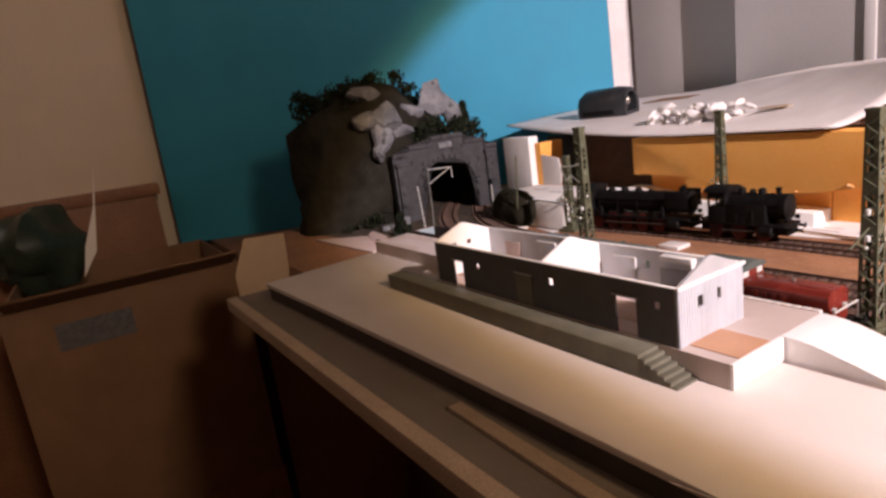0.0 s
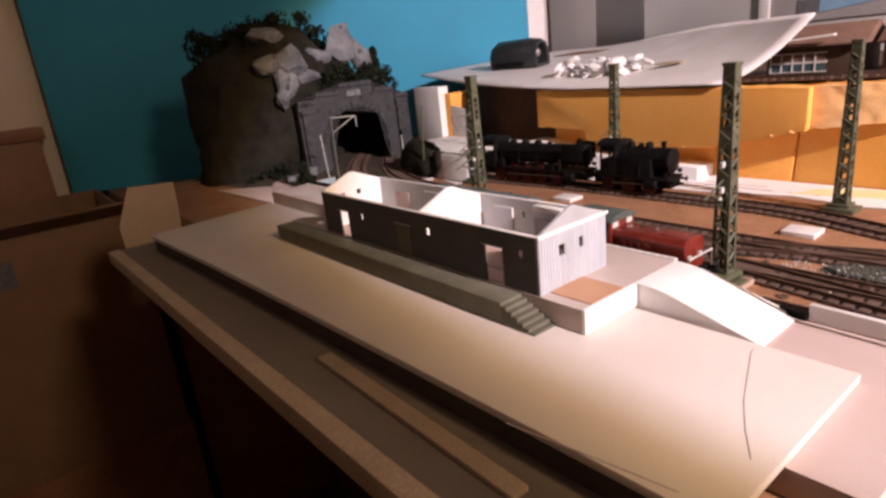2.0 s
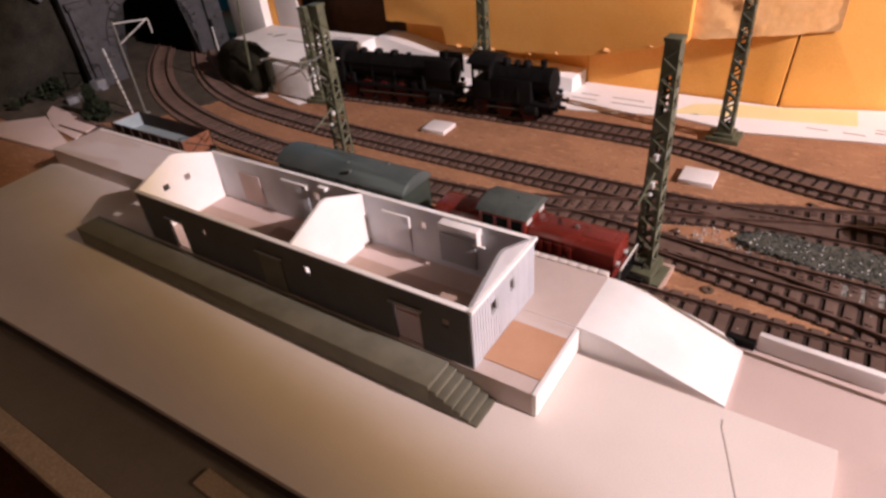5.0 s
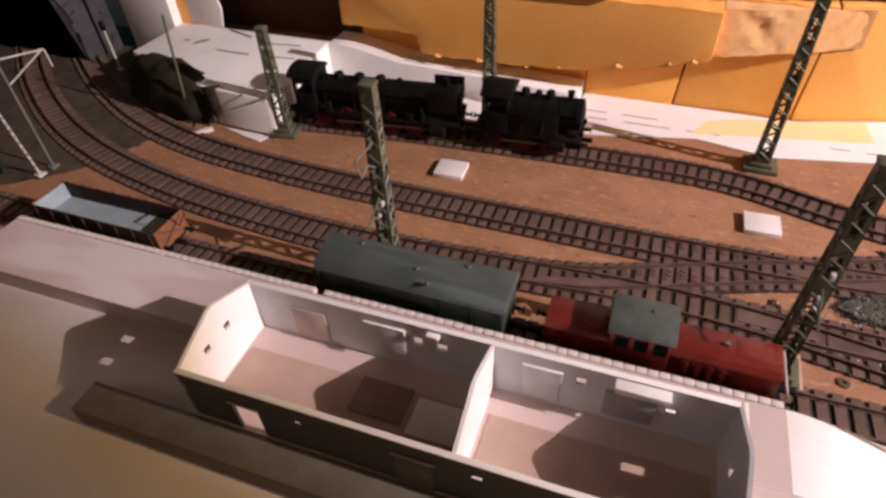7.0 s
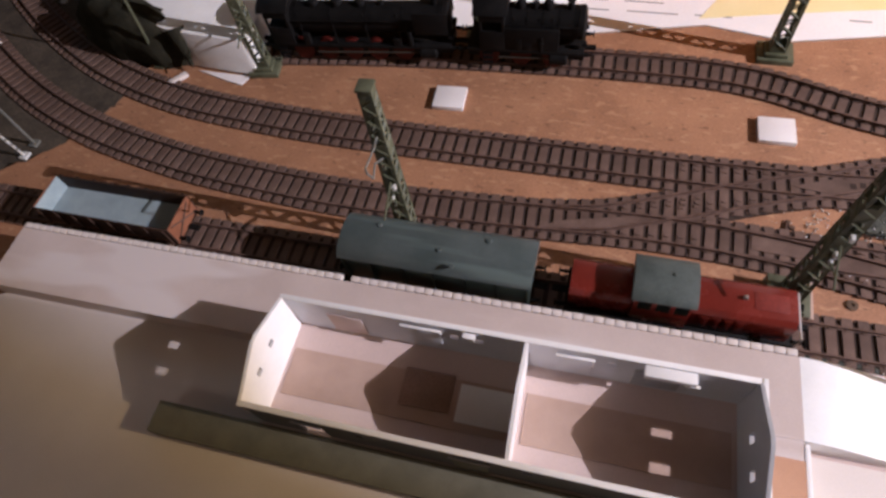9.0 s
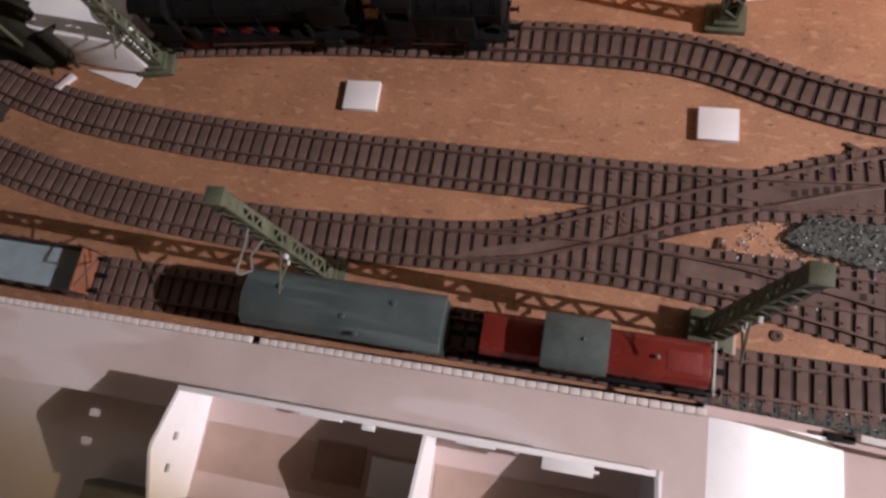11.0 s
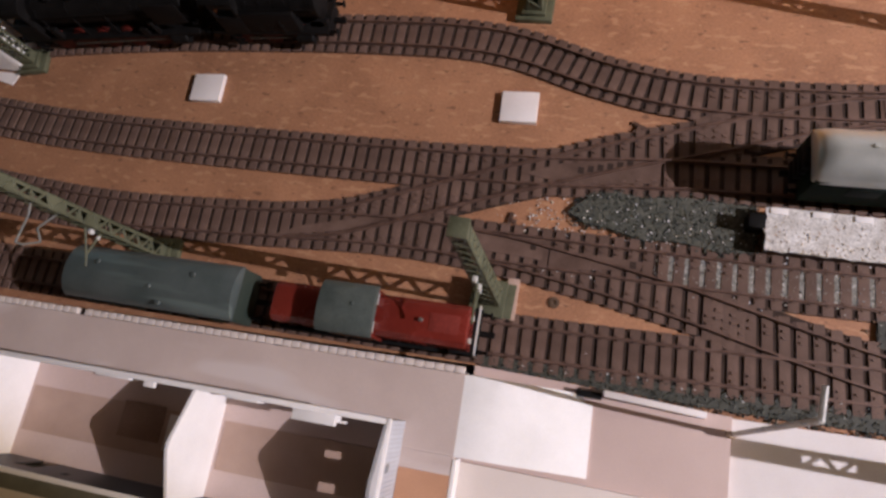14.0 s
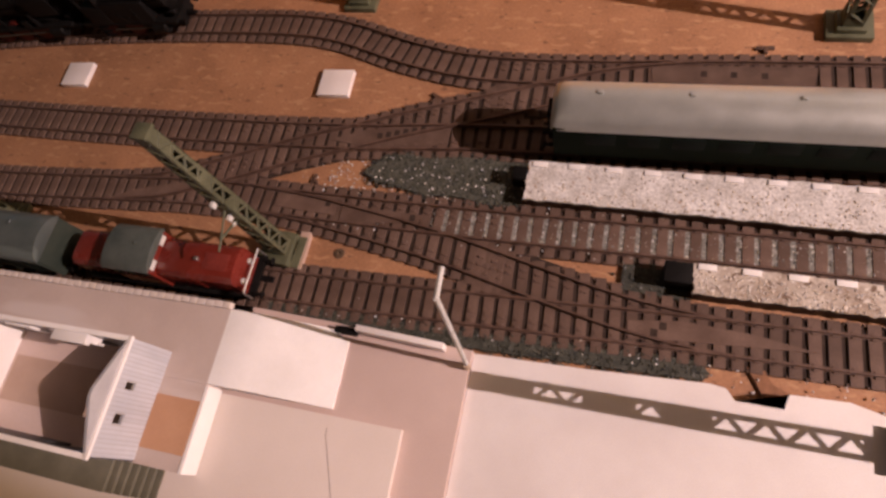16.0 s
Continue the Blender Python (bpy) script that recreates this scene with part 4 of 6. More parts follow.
bm = bmesh.new()
box(bm, 0.0285, -0.0010, 0.0312, 0.0305, 0.0010, 0.0332)
part("exhaust", bm, STEEL, long_hood, "pale exhaust stub", 0.0002)
for s in (-1, 1):
    bm = bmesh.new()
    turned(bm, (0.0540, s * 0.0060, 0.0200), (1, 0, 0), [(0.0017, 0), (0.0017, 0.0012), (0.0012, 0.0014)], 12)
    part("headlight", bm, INSULATOR, shunter, "pale round headlight")
    bm = bmesh.new()
    pts = [(0.058, s * 0.0132, 0.0115), (0.058, s * 0.0132, 0.0215), (0.0485, s * 0.0132, 0.0215)]
    tube(bm, pts[0], pts[1], 0.0005, n=6)
    part("handrail", bm, STEEL, shunter)
bm = bmesh.new()
tube(bm, (0.058, -0.0132, 0.0215), (0.058, 0.0132, 0.0215), 0.0006, n=6)
part("handrail", bm, INSULATOR, shunter, "pale front handrail")
for x in (-0.034, 0.0, 0.034):
    wheelset(shunter, x, 0.0070, BLACK)
for s in (-1, 1):
    bm = bmesh.new()
    box(bm, -0.040, s * 0.0108 - 0.0006, 0.0058, 0.040, s * 0.0108 + 0.0006, 0.0075)
    part("coupling_rod", bm, WHEEL_RED, shunter, "", 0.0002)
buffers(shunter, -0.058, -1)
buffers(shunter, 0.058, 1)


# steam locomotives
def steam_loco(loco, length, boiler_r, cab_x, deflectors, domes, tank):
    h = length / 2
    bm = bmesh.new()
    box(bm, -h, -0.0135, 0.0125, h, 0.0135, 0.0145)
    box(bm, -h, -0.0090, 0.0060, h, 0.0090, 0.0125)
    part("frame", bm, BLACK, loco, "", 0.0002)
    bm = bmesh.new()
    zc = 0.0275
    turned(bm, (cab_x, 0, zc), (1, 0, 0), [(boiler_r, 0), (boiler_r, h - cab_x - 0.006), (boiler_r + 0.0004, h - cab_x - 0.0058), (boiler_r + 0.0004, h - cab_x - 0.002), (boiler_r * 0.8, h - cab_x - 0.0008), (boiler_r * 0.3, h - cab_x)], 24)
    boiler = part("boiler", bm, BLACK, loco, "black boiler")
    for x, r, top in domes:
        bm = bmesh.new()
        turned(bm, (x, 0, zc + boiler_r - 0.001), (0, 0, 1), [(r, 0), (r, top * 0.6), (r * 0.85, top * 0.85), (r * 0.45, top)], 14)
        part("dome", bm, BLACK, boiler)
    bm = bmesh.new()
    x = h - 0.012
    turned(bm, (x, 0, zc + boiler_r - 0.001), (0, 0, 1), [(0.0024, 0), (0.0022, 0.003), (0.0026, 0.0055), (0.0030, 0.006), (0.0022, 0.0062)], 14)
    part("chimney", bm, BLACK, boiler)
    bm = bmesh.new()
    cab0 = cab_x - 0.022
    box(bm, cab0 + 0.004, -0.0135, 0.0145, cab_x, 0.0135, 0.0275)
    box(bm, cab0 + 0.004, -0.0135, 0.0345, cab_x, 0.0135, 0.0400)
    for s in (-1, 1):
        for xx in (cab0 + 0.004, cab_x - 0.002):
            box(bm, xx, s * 0.0128 - 0.0007, 0.0275, xx + 0.002, s * 0.0128 + 0.0007, 0.0345)
    box(bm, cab_x - 0.001, -0.0120, 0.0275, cab_x, 0.0120, 0.0345)
    part("cab", bm, BLACK, loco, "", 0.0002)
    bm = bmesh.new()
    prism(bm, roof_outline(0.0145, 0.0392, 0.0440) + [(0.0140, 0.0388), (-0.0140, 0.0388)], cab0, cab_x + 0.002, "x")
    part("cab_roof", bm, BLACK, loco, "", 0.0002)
    if tank:
        for s in (-1, 1):
            bm = bmesh.new()
            box(bm, cab_x, s * 0.0098 - 0.0034, 0.0145, h - 0.018, s * 0.0098 + 0.0034, 0.0300)
            part("side_tank", bm, BLACK, loco, "", 0.0005)
    if deflectors:
        for s in (-1, 1):
            bm = bmesh.new()
            box(bm, h - 0.026, s * 0.0128 - 0.0004, 0.0230, h - 0.001, s * 0.0128 + 0.0004, 0.0385)
            part("smoke_deflector", bm, BLACK, loco, "", 0.0003)
    for s in (-1, 1):
        bm = bmesh.new()
        turned(bm, (h - 0.024, s * 0.0118, 0.0090), (1, 0, 0), [(0.0030, 0), (0.0042, 0.001), (0.0042, 0.012), (0.0030, 0.013)], 14)
        part("cylinder", bm, BLACK, loco)
        bm = bmesh.new()
        tube(bm, (-h * 0.45, s * 0.0118, 0.0075), (h - 0.024, s * 0.0118, 0.0085), 0.0007, n=6)
        part("connecting_rod", bm, COPPER, loco)
    for s in (-1, 1):
        bm = bmesh.new()
        tube(bm, (cab_x, s * (boiler_r + 0.0008), zc + 0.0035), (h - 0.004, s * (boiler_r + 0.0008), zc + 0.0035), 0.00045, n=5)
        part("handrail", bm, BLACK, boiler, "", 0.0, 0)
        for k, (x, w, hh) in enumerate(((cab_x + 0.010, 0.0050, 0.0080), (h - 0.030, 0.0035, 0.0105), (h - 0.040, 0.0060, 0.0050))):
            bm = bmesh.new()
            y = s * 0.0118
            if k == 1:
                tube(bm, (x, y, 0.0145), (x, y, 0.0145 + hh), 0.0019, n=10)
                tube(bm, (x, y, 0.0145 + hh * 0.55), (x, y, 0.0145 + hh * 0.65), 0.0025, n=10)
            else:
                box(bm, x - w / 2, y - 0.0016, 0.0145, x + w / 2, y + 0.0016, 0.0145 + hh)
            part("pump" if k == 1 else "tool_box", bm, BLACK, loco, "", 0.0003)
        for k in range(4):
            bm = bmesh.new()
            x = cab_x + 0.006 + k * (h - cab_x - 0.02) / 4
            tube(bm, (x, s * boiler_r * 0.75, zc + boiler_r * 0.7), (x + 0.0015, s * (boiler_r + 0.0004), zc), 0.0005, n=5)
            tube(bm, (x + 0.0015, s * (boiler_r + 0.0004), zc), (x + 0.002, s * 0.0110, 0.0140), 0.0005, n=5)
            part("pipe", bm, BLACK, boiler, "", 0.0, 0)
        bm = bmesh.new()
        for z in (0.0035, 0.0070, 0.0105):
            box(bm, cab_x - 0.016, s * 0.0128 - 0.0010, z, cab_x - 0.009, s * 0.0128 + 0.0010, z + 0.0006)
        box(bm, cab_x - 0.0166, s * 0.0128 - 0.0006, 0.0035, cab_x - 0.0160, s * 0.0128 + 0.0006, 0.0130)
        part("cab_step", bm, BLACK, loco, "", 0.0, 0)
        bm = bmesh.new()
        turned(bm, (h, s * 0.0085, 0.0185), (1, 0, 0), [(0.0019, -0.002), (0.0019, 0.001), (0.0014, 0.0014)], 12)
        part("lamp", bm, BLACK, loco)
    for k in range(5):
        bm = bmesh.new()
        x = cab_x + 0.004 + k * (h - cab_x - 0.012) / 4
        turned(bm, (x, 0, zc), (1, 0, 0), [(boiler_r + 0.0003, 0), (boiler_r + 0.0003, 0.0009)], 24)
        part("boiler_band", bm, BLACK, boiler, "", 0.0, 30)
    count = 5 if length > 0.12 else 3
    for i in range(count):
        wheelset(loco, -h * 0.62 + i * (h * 1.1 / (count - 1)), 0.0080 if count > 3 else 0.0075, WHEEL_RED)
    buffers(loco, -h, -1)
    buffers(loco, h, 1)


def line_pose(a, b, along):
    a, b = Vector(a), Vector(b)
    d = b - a
    p = a + d * along
    return pose(p.x, p.y, RAIL_Z, 0, 0, math.degrees(math.atan2(d.y, d.x))) @ Matrix.Diagonal((1.0, 1.08, 1.17, 1.0))


big = thing("steam_locomotive", "black steam loco with red frame and smoke deflectors", "model locomotive", "steam locos on the siding", line_pose((-0.306, 0.7285), (-0.156, 0.744), 0.5))
steam_loco(big, 0.146, 0.0098, -0.048, True, [(-0.030, 0.0042, 0.004), (-0.012, 0.0042, 0.0042), (0.006, 0.0040, 0.004), (0.022, 0.0025, 0.003)], False)
small = thing("steam_locomotive", "black tank steam loco with three round domes", "model locomotive", "steam locos on the siding", line_pose((-0.148, 0.7445), (-0.060, 0.7485), 0.5))
steam_loco(small, 0.084, 0.0100, -0.014, False, [(-0.004, 0.0034, 0.0055), (0.006, 0.0028, 0.0045), (0.015, 0.0036, 0.0055)], True)

# passenger coach
coach = thing("passenger_coach", "dark green passenger coach with a silver roof", "model coach", "", pose(0.357, 0.6690, RAIL_Z, 0, 0, 1.0))
bm = bmesh.new()
box(bm, -0.1335, -0.0148, 0.0090, 0.1335, 0.0148, 0.0345)
body = part("body", bm, COACH_GREEN, coach, "", 0.0008)
for i in range(11):
    for s in (-1, 1):
        bm = bmesh.new()
        x = -0.116 + i * 0.0216
        box(bm, x, s * 0.0150 - 0.0004, 0.0215, x + 0.0150, s * 0.0150 + 0.0004, 0.0305)
        part("window", bm, GLASS_DARK, body, "", 0.0003)
bm = bmesh.new()
rings = []
for x, drop, narrow in ((-0.1345, 0.0055, 0.90), (-0.1335, 0.0032, 0.95), (-0.1305, 0.0012, 0.985), (-0.1250, 0.0002, 1.0), (-0.04, 0.0, 1.0), (0.04, 0.0, 1.0), (0.1250, 0.0002, 1.0), (0.1305, 0.0012, 0.985), (0.1335, 0.0032, 0.95), (0.1345, 0.0055, 0.90)):
    outline = roof_outline(0.0152, 0.0330, 0.0440, 18) + [(0.0146, 0.0326), (-0.0146, 0.0326)]
    rings.append([bm.verts.new((x, y * narrow, z - drop * max(0, (z - 0.0330) / 0.0110))) for y, z in outline])
for a, b in zip(rings, rings[1:]):
    for i in range(len(a)):
        bm.faces.new((a[i], a[(i + 1) % len(a)], b[(i + 1) % len(a)], b[i]))
bm.faces.new(rings[0][::-1])
bm.faces.new(rings[-1])
bmesh.ops.recalc_face_normals(bm, faces=bm.faces)
croof = part("roof", bm, SILVER, coach, "smooth silver roof", 0.0)
for x in (-0.112, -0.068, -0.020, 0.030, 0.080):
    bm = bmesh.new()
    box(bm, x, 0.0008, 0.0432, x + 0.0026, 0.0030, 0.0448)
    part("roof_vent", bm, SILVER, croof, "", 0.0003)
bm = bmesh.new()
box(bm, -0.132, -0.0125, 0.0065, 0.132, 0.0125, 0.0092)
# blocks added below the frame so no light passes under the coach
for x0, x1 in ((-0.120, -0.072), (-0.050, 0.050), (0.072, 0.120)):
    box(bm, x0, -0.0105, 0.0012, x1, 0.0105, 0.0064)
part("underframe", bm, BLACK, coach)
bm = bmesh.new()
for z in (0.0100, 0.0160, 0.0220, 0.0280):
    box(bm, -0.1375, -0.0060, z, -0.1335, 0.0060, z + 0.0045)
part("gangway", bm, BLACK, coach, "black rubber gangway", 0.0008)
for c in (-0.095, 0.095):
    for x in (c - 0.015, c + 0.015):
        wheelset(coach, x, 0.0055, BLACK)
buffers(coach, -0.1335, -1)


# ---- yard details ----
def ballast_bed(label, outline, top, count, seed, mat=BALLAST):
    """A low bed of loose ballast: a mound with many small stones."""
    rnd = random.Random(seed)
    bm = bmesh.new()
    xs, ys = [p[0] for p in outline], [p[1] for p in outline]
    x0, x1, y0, y1 = min(xs), max(xs), min(ys), max(ys)
    prism(bm, outline, 0.0001, top, "z")
    placed = 0
    while placed < count:
        x, y = rnd.uniform(x0, x1), rnd.uniform(y0, y1)
        inside = False
        for (ax, ay), (bx, by) in zip(outline, outline[1:] + outline[:1]):
            if (ay > y) != (by > y) and x < (bx - ax) * (y - ay) / (by - ay) + ax:
                inside = not inside
        if not inside:
            continue
        r = rnd.uniform(0.0004, 0.0012)
        gx, gy = rnd.gauss(0, 0.0022), rnd.gauss(0, 0.0022)
        x, y = x + gx, y + gy
        m = pose(x, y, top - 0.22 * math.hypot(gx, gy), rnd.uniform(0, 180), rnd.uniform(0, 180), rnd.uniform(0, 180))
        vs = [bm.verts.new(m @ Vector(v)) for v in ((r, 0, 0), (-r, 0, 0), (0, r * 0.8, 0), (0, -r * 0.8, 0), (0, 0, r), (0, 0, -r))]
        for a, b, c in ((0, 2, 4), (2, 1, 4), (1, 3, 4), (3, 0, 4), (2, 0, 5), (1, 2, 5), (3, 1, 5), (0, 3, 5)):
            bm.faces.new((vs[a], vs[b], vs[c]))
        placed += 1
    return tagged(part("ballast", bm, mat, None, "", 0.0, 0), label, "ballast", "", "stuff")


ballast_bed("dark grey ballast heap ending at the pale platform", [(0.108, 0.636), (0.114, 0.642), (0.121, 0.649), (0.135, 0.651), (0.150, 0.649), (0.170, 0.652), (0.209, 0.650), (0.209, 0.624), (0.190, 0.622), (0.170, 0.6255), (0.150, 0.624), (0.130, 0.629), (0.118, 0.630)], 0.0026, 4200, 3)
ballast_bed("dark grey ballast beside the dock track", [(0.072, 0.5402), (0.072, 0.5455), (0.20, 0.5475), (0.306, 0.551), (0.313, 0.546), (0.310, 0.5420), (0.20, 0.5385), (0.136, 0.5390)], 0.0020, 3000, 4)
ballast_bed("dark grey ballast between the platform ends", [(0.268, 0.582), (0.268, 0.596), (0.300, 0.600), (0.50, 0.603), (0.50, 0.597), (0.30, 0.592), (0.30, 0.580)], 0.0022, 900, 5)
ballast_bed("pale speckled ballast between the platform rails", [(0.16, 0.6005), (0.16, 0.6175), (0.5, 0.6205), (0.5, 0.6045)], 0.0018, 3600, 6, BALLAST_PALE)


bm = bmesh.new()
rnd = random.Random(17)
for k in range(700):
    heap = 0.0
    # first 90 stones stand in for bright glints on the ballast heap
    if k < 90:
        x, y, heap = rnd.uniform(0.116, 0.208), rnd.uniform(0.627, 0.649), 0.0022
    elif k < 390:
        x, y = rnd.gauss(0.122, 0.030), rnd.gauss(0.638, 0.008)
    else:
        x, y = rnd.uniform(0.08, 0.42), rnd.choice((0.5435, 0.598, 0.624)) + rnd.gauss(0, 0.004)
    r = rnd.uniform(0.0004, 0.0009)
    m = pose(x, y, r * 0.8 + heap + (0.0013 if abs(y - 0.609) < 0.016 or abs(y - 0.559) < 0.016 else 0.0), rnd.uniform(0, 180), rnd.uniform(0, 180), 0)
    vs = [bm.verts.new(m @ Vector(v)) for v in ((r, 0, 0), (-r, 0, 0), (0, r * 0.8, 0), (0, -r * 0.8, 0), (0, 0, r), (0, 0, -r))]
    for a, b, c in ((0, 2, 4), (2, 1, 4), (1, 3, 4), (3, 0, 4), (2, 0, 5), (1, 2, 5), (3, 1, 5), (0, 3, 5)):
        bm.faces.new((vs[a], vs[b], vs[c]))
tagged(part("loose_stones", bm, PALE_STONE, None, "", 0.0, 0), "loose pale grey stones between the tracks, some for heap glints", "stones", "", "stuff")


def yard_platform(label, x0, x1, y0, y1, edge_y, z, end=0.0085, mat=GRAVEL_PLATFORM):
    p = thing("station_platform", label, "platform", "gravel platforms")
    bm = bmesh.new()
    box(bm, x0 + 0.0012, y0 + 0.0012, 0.0, x1, y1 - 0.0012, z - 0.0016)
    part("platform_core", bm, TIMBER, p, "dark brown core", 0.0)
    rim = random.Random(int(x0 * 1000))
    bm = bmesh.new()
    nx = 70
    lower = [(x0 + (x1 - x0) * k / nx, y0 + rim.uniform(-0.0004, 0.0007)) for k in range(nx + 1)]
    upper = [(x0 + (x1 - x0) * k / nx, y1 + rim.uniform(-0.0003, 0.0003)) for k in range(nx, -1, -1)]
    ends = [(x0 + rim.uniform(-0.0012, 0.0010), y1 + (y0 - y1) * k / 8) for k in range(1, 8)]
    prism(bm, lower + upper + ends, z - 0.0016, z, "z")
    bmesh.ops.triangulate(bm, faces=[f for f in bm.faces if len(f.verts) > 4])
    part("platform_slab", bm, mat, p, "", 0.0)
    bm = bmesh.new()
    box(bm, x0 - end, (y0 + y1) / 2 - 0.0005 - (end - 0.0085) * 0.6, 0.0, x0 - 0.0002, (y0 + y1) / 2 + 0.0075, z + 0.001)
    part("end_block", bm, BLACK, p, "black block at the platform end", 0.0004)
    x = x0 + 0.002
    while x < x1 - 0.014:
        bm = bmesh.new()
        box(bm, x, edge_y - 0.0016, z, x + 0.0085, edge_y + 0.0016, z + 0.0007)
        part("edge_slab", bm, SHED_WHITE, p, "", 0.0002)
        x += 0.0200


def platform_stones(x0, x1, y0, y1, z, count, seed):
    r0 = random.Random(seed)
    bm = bmesh.new()
    for _ in range(count):
        v = r0.random() ** 1.6
        x, y = r0.uniform(x0, x1), y0 + (y1 - y0) * v
        r = r0.uniform(0.0004, 0.0010)
        m = pose(x, y, z + r * 0.1, r0.uniform(-12, 12), r0.uniform(-12, 12), r0.uniform(0, 180)) @ Matrix.Diagonal((1, 1, 0.5, 1))
        vs = [bm.verts.new(m @ Vector(q)) for q in ((r, 0, 0), (-r, 0, 0), (0, r * 0.8, 0), (0, -r * 0.8, 0), (0, 0, r), (0, 0, -r))]
        for a, b, c in ((0, 2, 4), (2, 1, 4), (1, 3, 4), (3, 0, 4), (2, 0, 5), (1, 2, 5), (3, 1, 5), (0, 3, 5)):
            bm.faces.new((vs[a], vs[b], vs[c]))
    tagged(part("platform_gravel", bm, GRAVEL_STONE, None, "", 0.0, 0), "loose brown and grey stones on the platform", "gravel", "", "stuff")


platform_stones(0.211, 0.50, 0.6240, 0.6440, 0.0115, 600, 61)
platform_stones(0.301, 0.50, 0.5820, 0.5940, 0.0115, 800, 62)
yard_platform("pale gravel platform with white edge marks beside the coach", 0.211, 0.50, 0.6235, 0.6480, 0.6458, 0.0115)
yard_platform("pale gravel platform with white edge marks between tracks", 0.301, 0.50, 0.5815, 0.5975, 0.5958, 0.0115, 0.0135, GRAVEL_BROWN)

for x, y, a in ((-0.1519, 0.6982, 3), (0.0695, 0.7010, 2)):
    plate = thing("concrete_slab", "small square white card slab on the chipboard", "slab", "white slabs", pose(x, y, 0, 0, 0, a))
    bm = bmesh.new()
    box(bm, -0.0114, -0.0104, 0.0, 0.0114, 0.0104, 0.0036)
    part("slab_top", bm, CARD_WHITE, plate, "", 0.0002)
bm = bmesh.new()
turned(bm, (0.1070, 0.5815, 0.0), (0, 0, 1), [(0.0032, 0), (0.0032, 0.0008), (0.0026, 0.0010), (0.0012, 0.0009), (0.0010, 0.0003)], 14)
tagged(part("screw_eyelet", bm, BARK, None), "dark round eyelet screwed into the chipboard", "screw")
bm = bmesh.new()
box(bm, 0.0, 0.0, 0.0, 0.0485, 0.0032, 0.0083)
tagged(part("dock_bar", bm, CARD_WHITE, None, "", 0.0002, 20, pose(0.138, 0.5340, 0.0122, 0, 0, -2.2)), "upright white card bar beside the track", "bar")
block("bar_clip", BLACK, (0.125, 0.5322, 0.0122, 0.1375, 0.5358, 0.0165), "black clip at the end of the white bar", "clip", "", 0.0003)

pole = thing("wire_post", "thin bent grey wire post at the card corner", "wire post")
bm = bmesh.new()
tube(bm, (0.1993, 0.527, 0.012), (0.2030, 0.5340, 0.1065), 0.0012, n=8)
tube(bm, (0.2030, 0.5338, 0.1062), (0.2032, 0.5455, 0.1085), 0.0011, n=8)
part("wire", bm, INSULATOR, pole)
bm = bmesh.new()
tube(bm, (0.199, 0.527, 0.0118), (0.1991, 0.527, 0.0185), 0.0018, n=10)
part("socket", bm, STRIP_WOOD, pole, "pale brown socket")

for x, y, a in ((0.143, 0.695, -25), (0.075, 0.627, 80), (0.332, 0.740, 5), (0.150, 0.4085, 0)):
    lever = thing("point_lever", "small dark point lever on the chipboard", "point lever", "point levers", pose(x, y, 0, 0, 0, a))
    bm = bmesh.new()
    box(bm, -0.0050, -0.0012, 0.0, 0.0050, 0.0012, 0.0016)
    part("lever_base", bm, TIMBER, lever, "", 0.0003)
    bm = bmesh.new()
    box(bm, -0.0012, -0.0040, 0.0, 0.0012, -0.0008, 0.0022)
    part("lever_arm", bm, TIMBER, lever, "", 0.0003)


def signal_post(label, x, y, h, lean):
    s = thing("signal_post", label, "signal post", "", pose(x, y, 0, 0, lean, 0))
    bm = bmesh.new()
    tube(bm, (0, 0, 0), (0, 0, h), 0.0011, 0.0008, n=8)
    part("pole", bm, INSULATOR, s)
    bm = bmesh.new()
    box(bm, -0.0028, -0.0022, 0.0, 0.0028, 0.0022, 0.0025)
    part("foot", bm, INSULATOR, s, "", 0.0003)
    bm = bmesh.new()
    box(bm, -0.0020, -0.0018, h - 0.008, 0.0020, 0.0018, h + 0.001)
    part("signal_head", bm, BLACK, s, "dark signal head", 0.0004)


# pale post with a wire arm beside the open wagon, white chips and pale boards at the hill foot
arm_post = thing("catenary_post", "thin dark catenary post with arm near the tunnel", "catenary post", "", pose(-0.4655, 0.6045, 0))
bm = bmesh.new()
tube(bm, (0, 0, 0), (0.002, 0.001, 0.094), 0.0011, 0.0009, n=8)
part("pole", bm, WIRE_GREY, arm_post)
bm = bmesh.new()
box(bm, -0.0035, -0.0035, 0.0, 0.0035, 0.0035, 0.0022)
part("foot", bm, WIRE_GREY, arm_post, "", 0.0003)
bm = bmesh.new()
tube(bm, (0.0025, 0.001, 0.092), (0.020, 0.027, 0.0915), 0.0007, n=6)
tube(bm, (0.0025, 0.001, 0.073), (0.019, 0.026, 0.0915), 0.0006, n=6)
tube(bm, (0.020, 0.027, 0.0915), (0.020, 0.027, 0.078), 0.0006, n=6)
part("wire_arm", bm, INSULATOR, arm_post)
banded = thing("banded_post", "thin white post with fine dark bands beside the wagon", "post", "", pose(-0.466, 0.592, 0))
bm = bmesh.new()
tube(bm, (0, 0, 0), (-0.004, -0.002, 0.072), 0.0010, 0.0009, n=8)
part("pole", bm, INSULATOR, banded)
for k in range(11):
    bm = bmesh.new()
    u = 0.12 + 0.075 * k
    tube(bm, (-0.004 * u, -0.002 * u, 0.072 * u), (-0.004 * u - 0.0001, -0.002 * u, 0.072 * u + 0.0018), 0.0013, n=8)
    part("band", bm, STEEL if k % 2 else WIRE_GREY, banded, "", 0.0, 0)
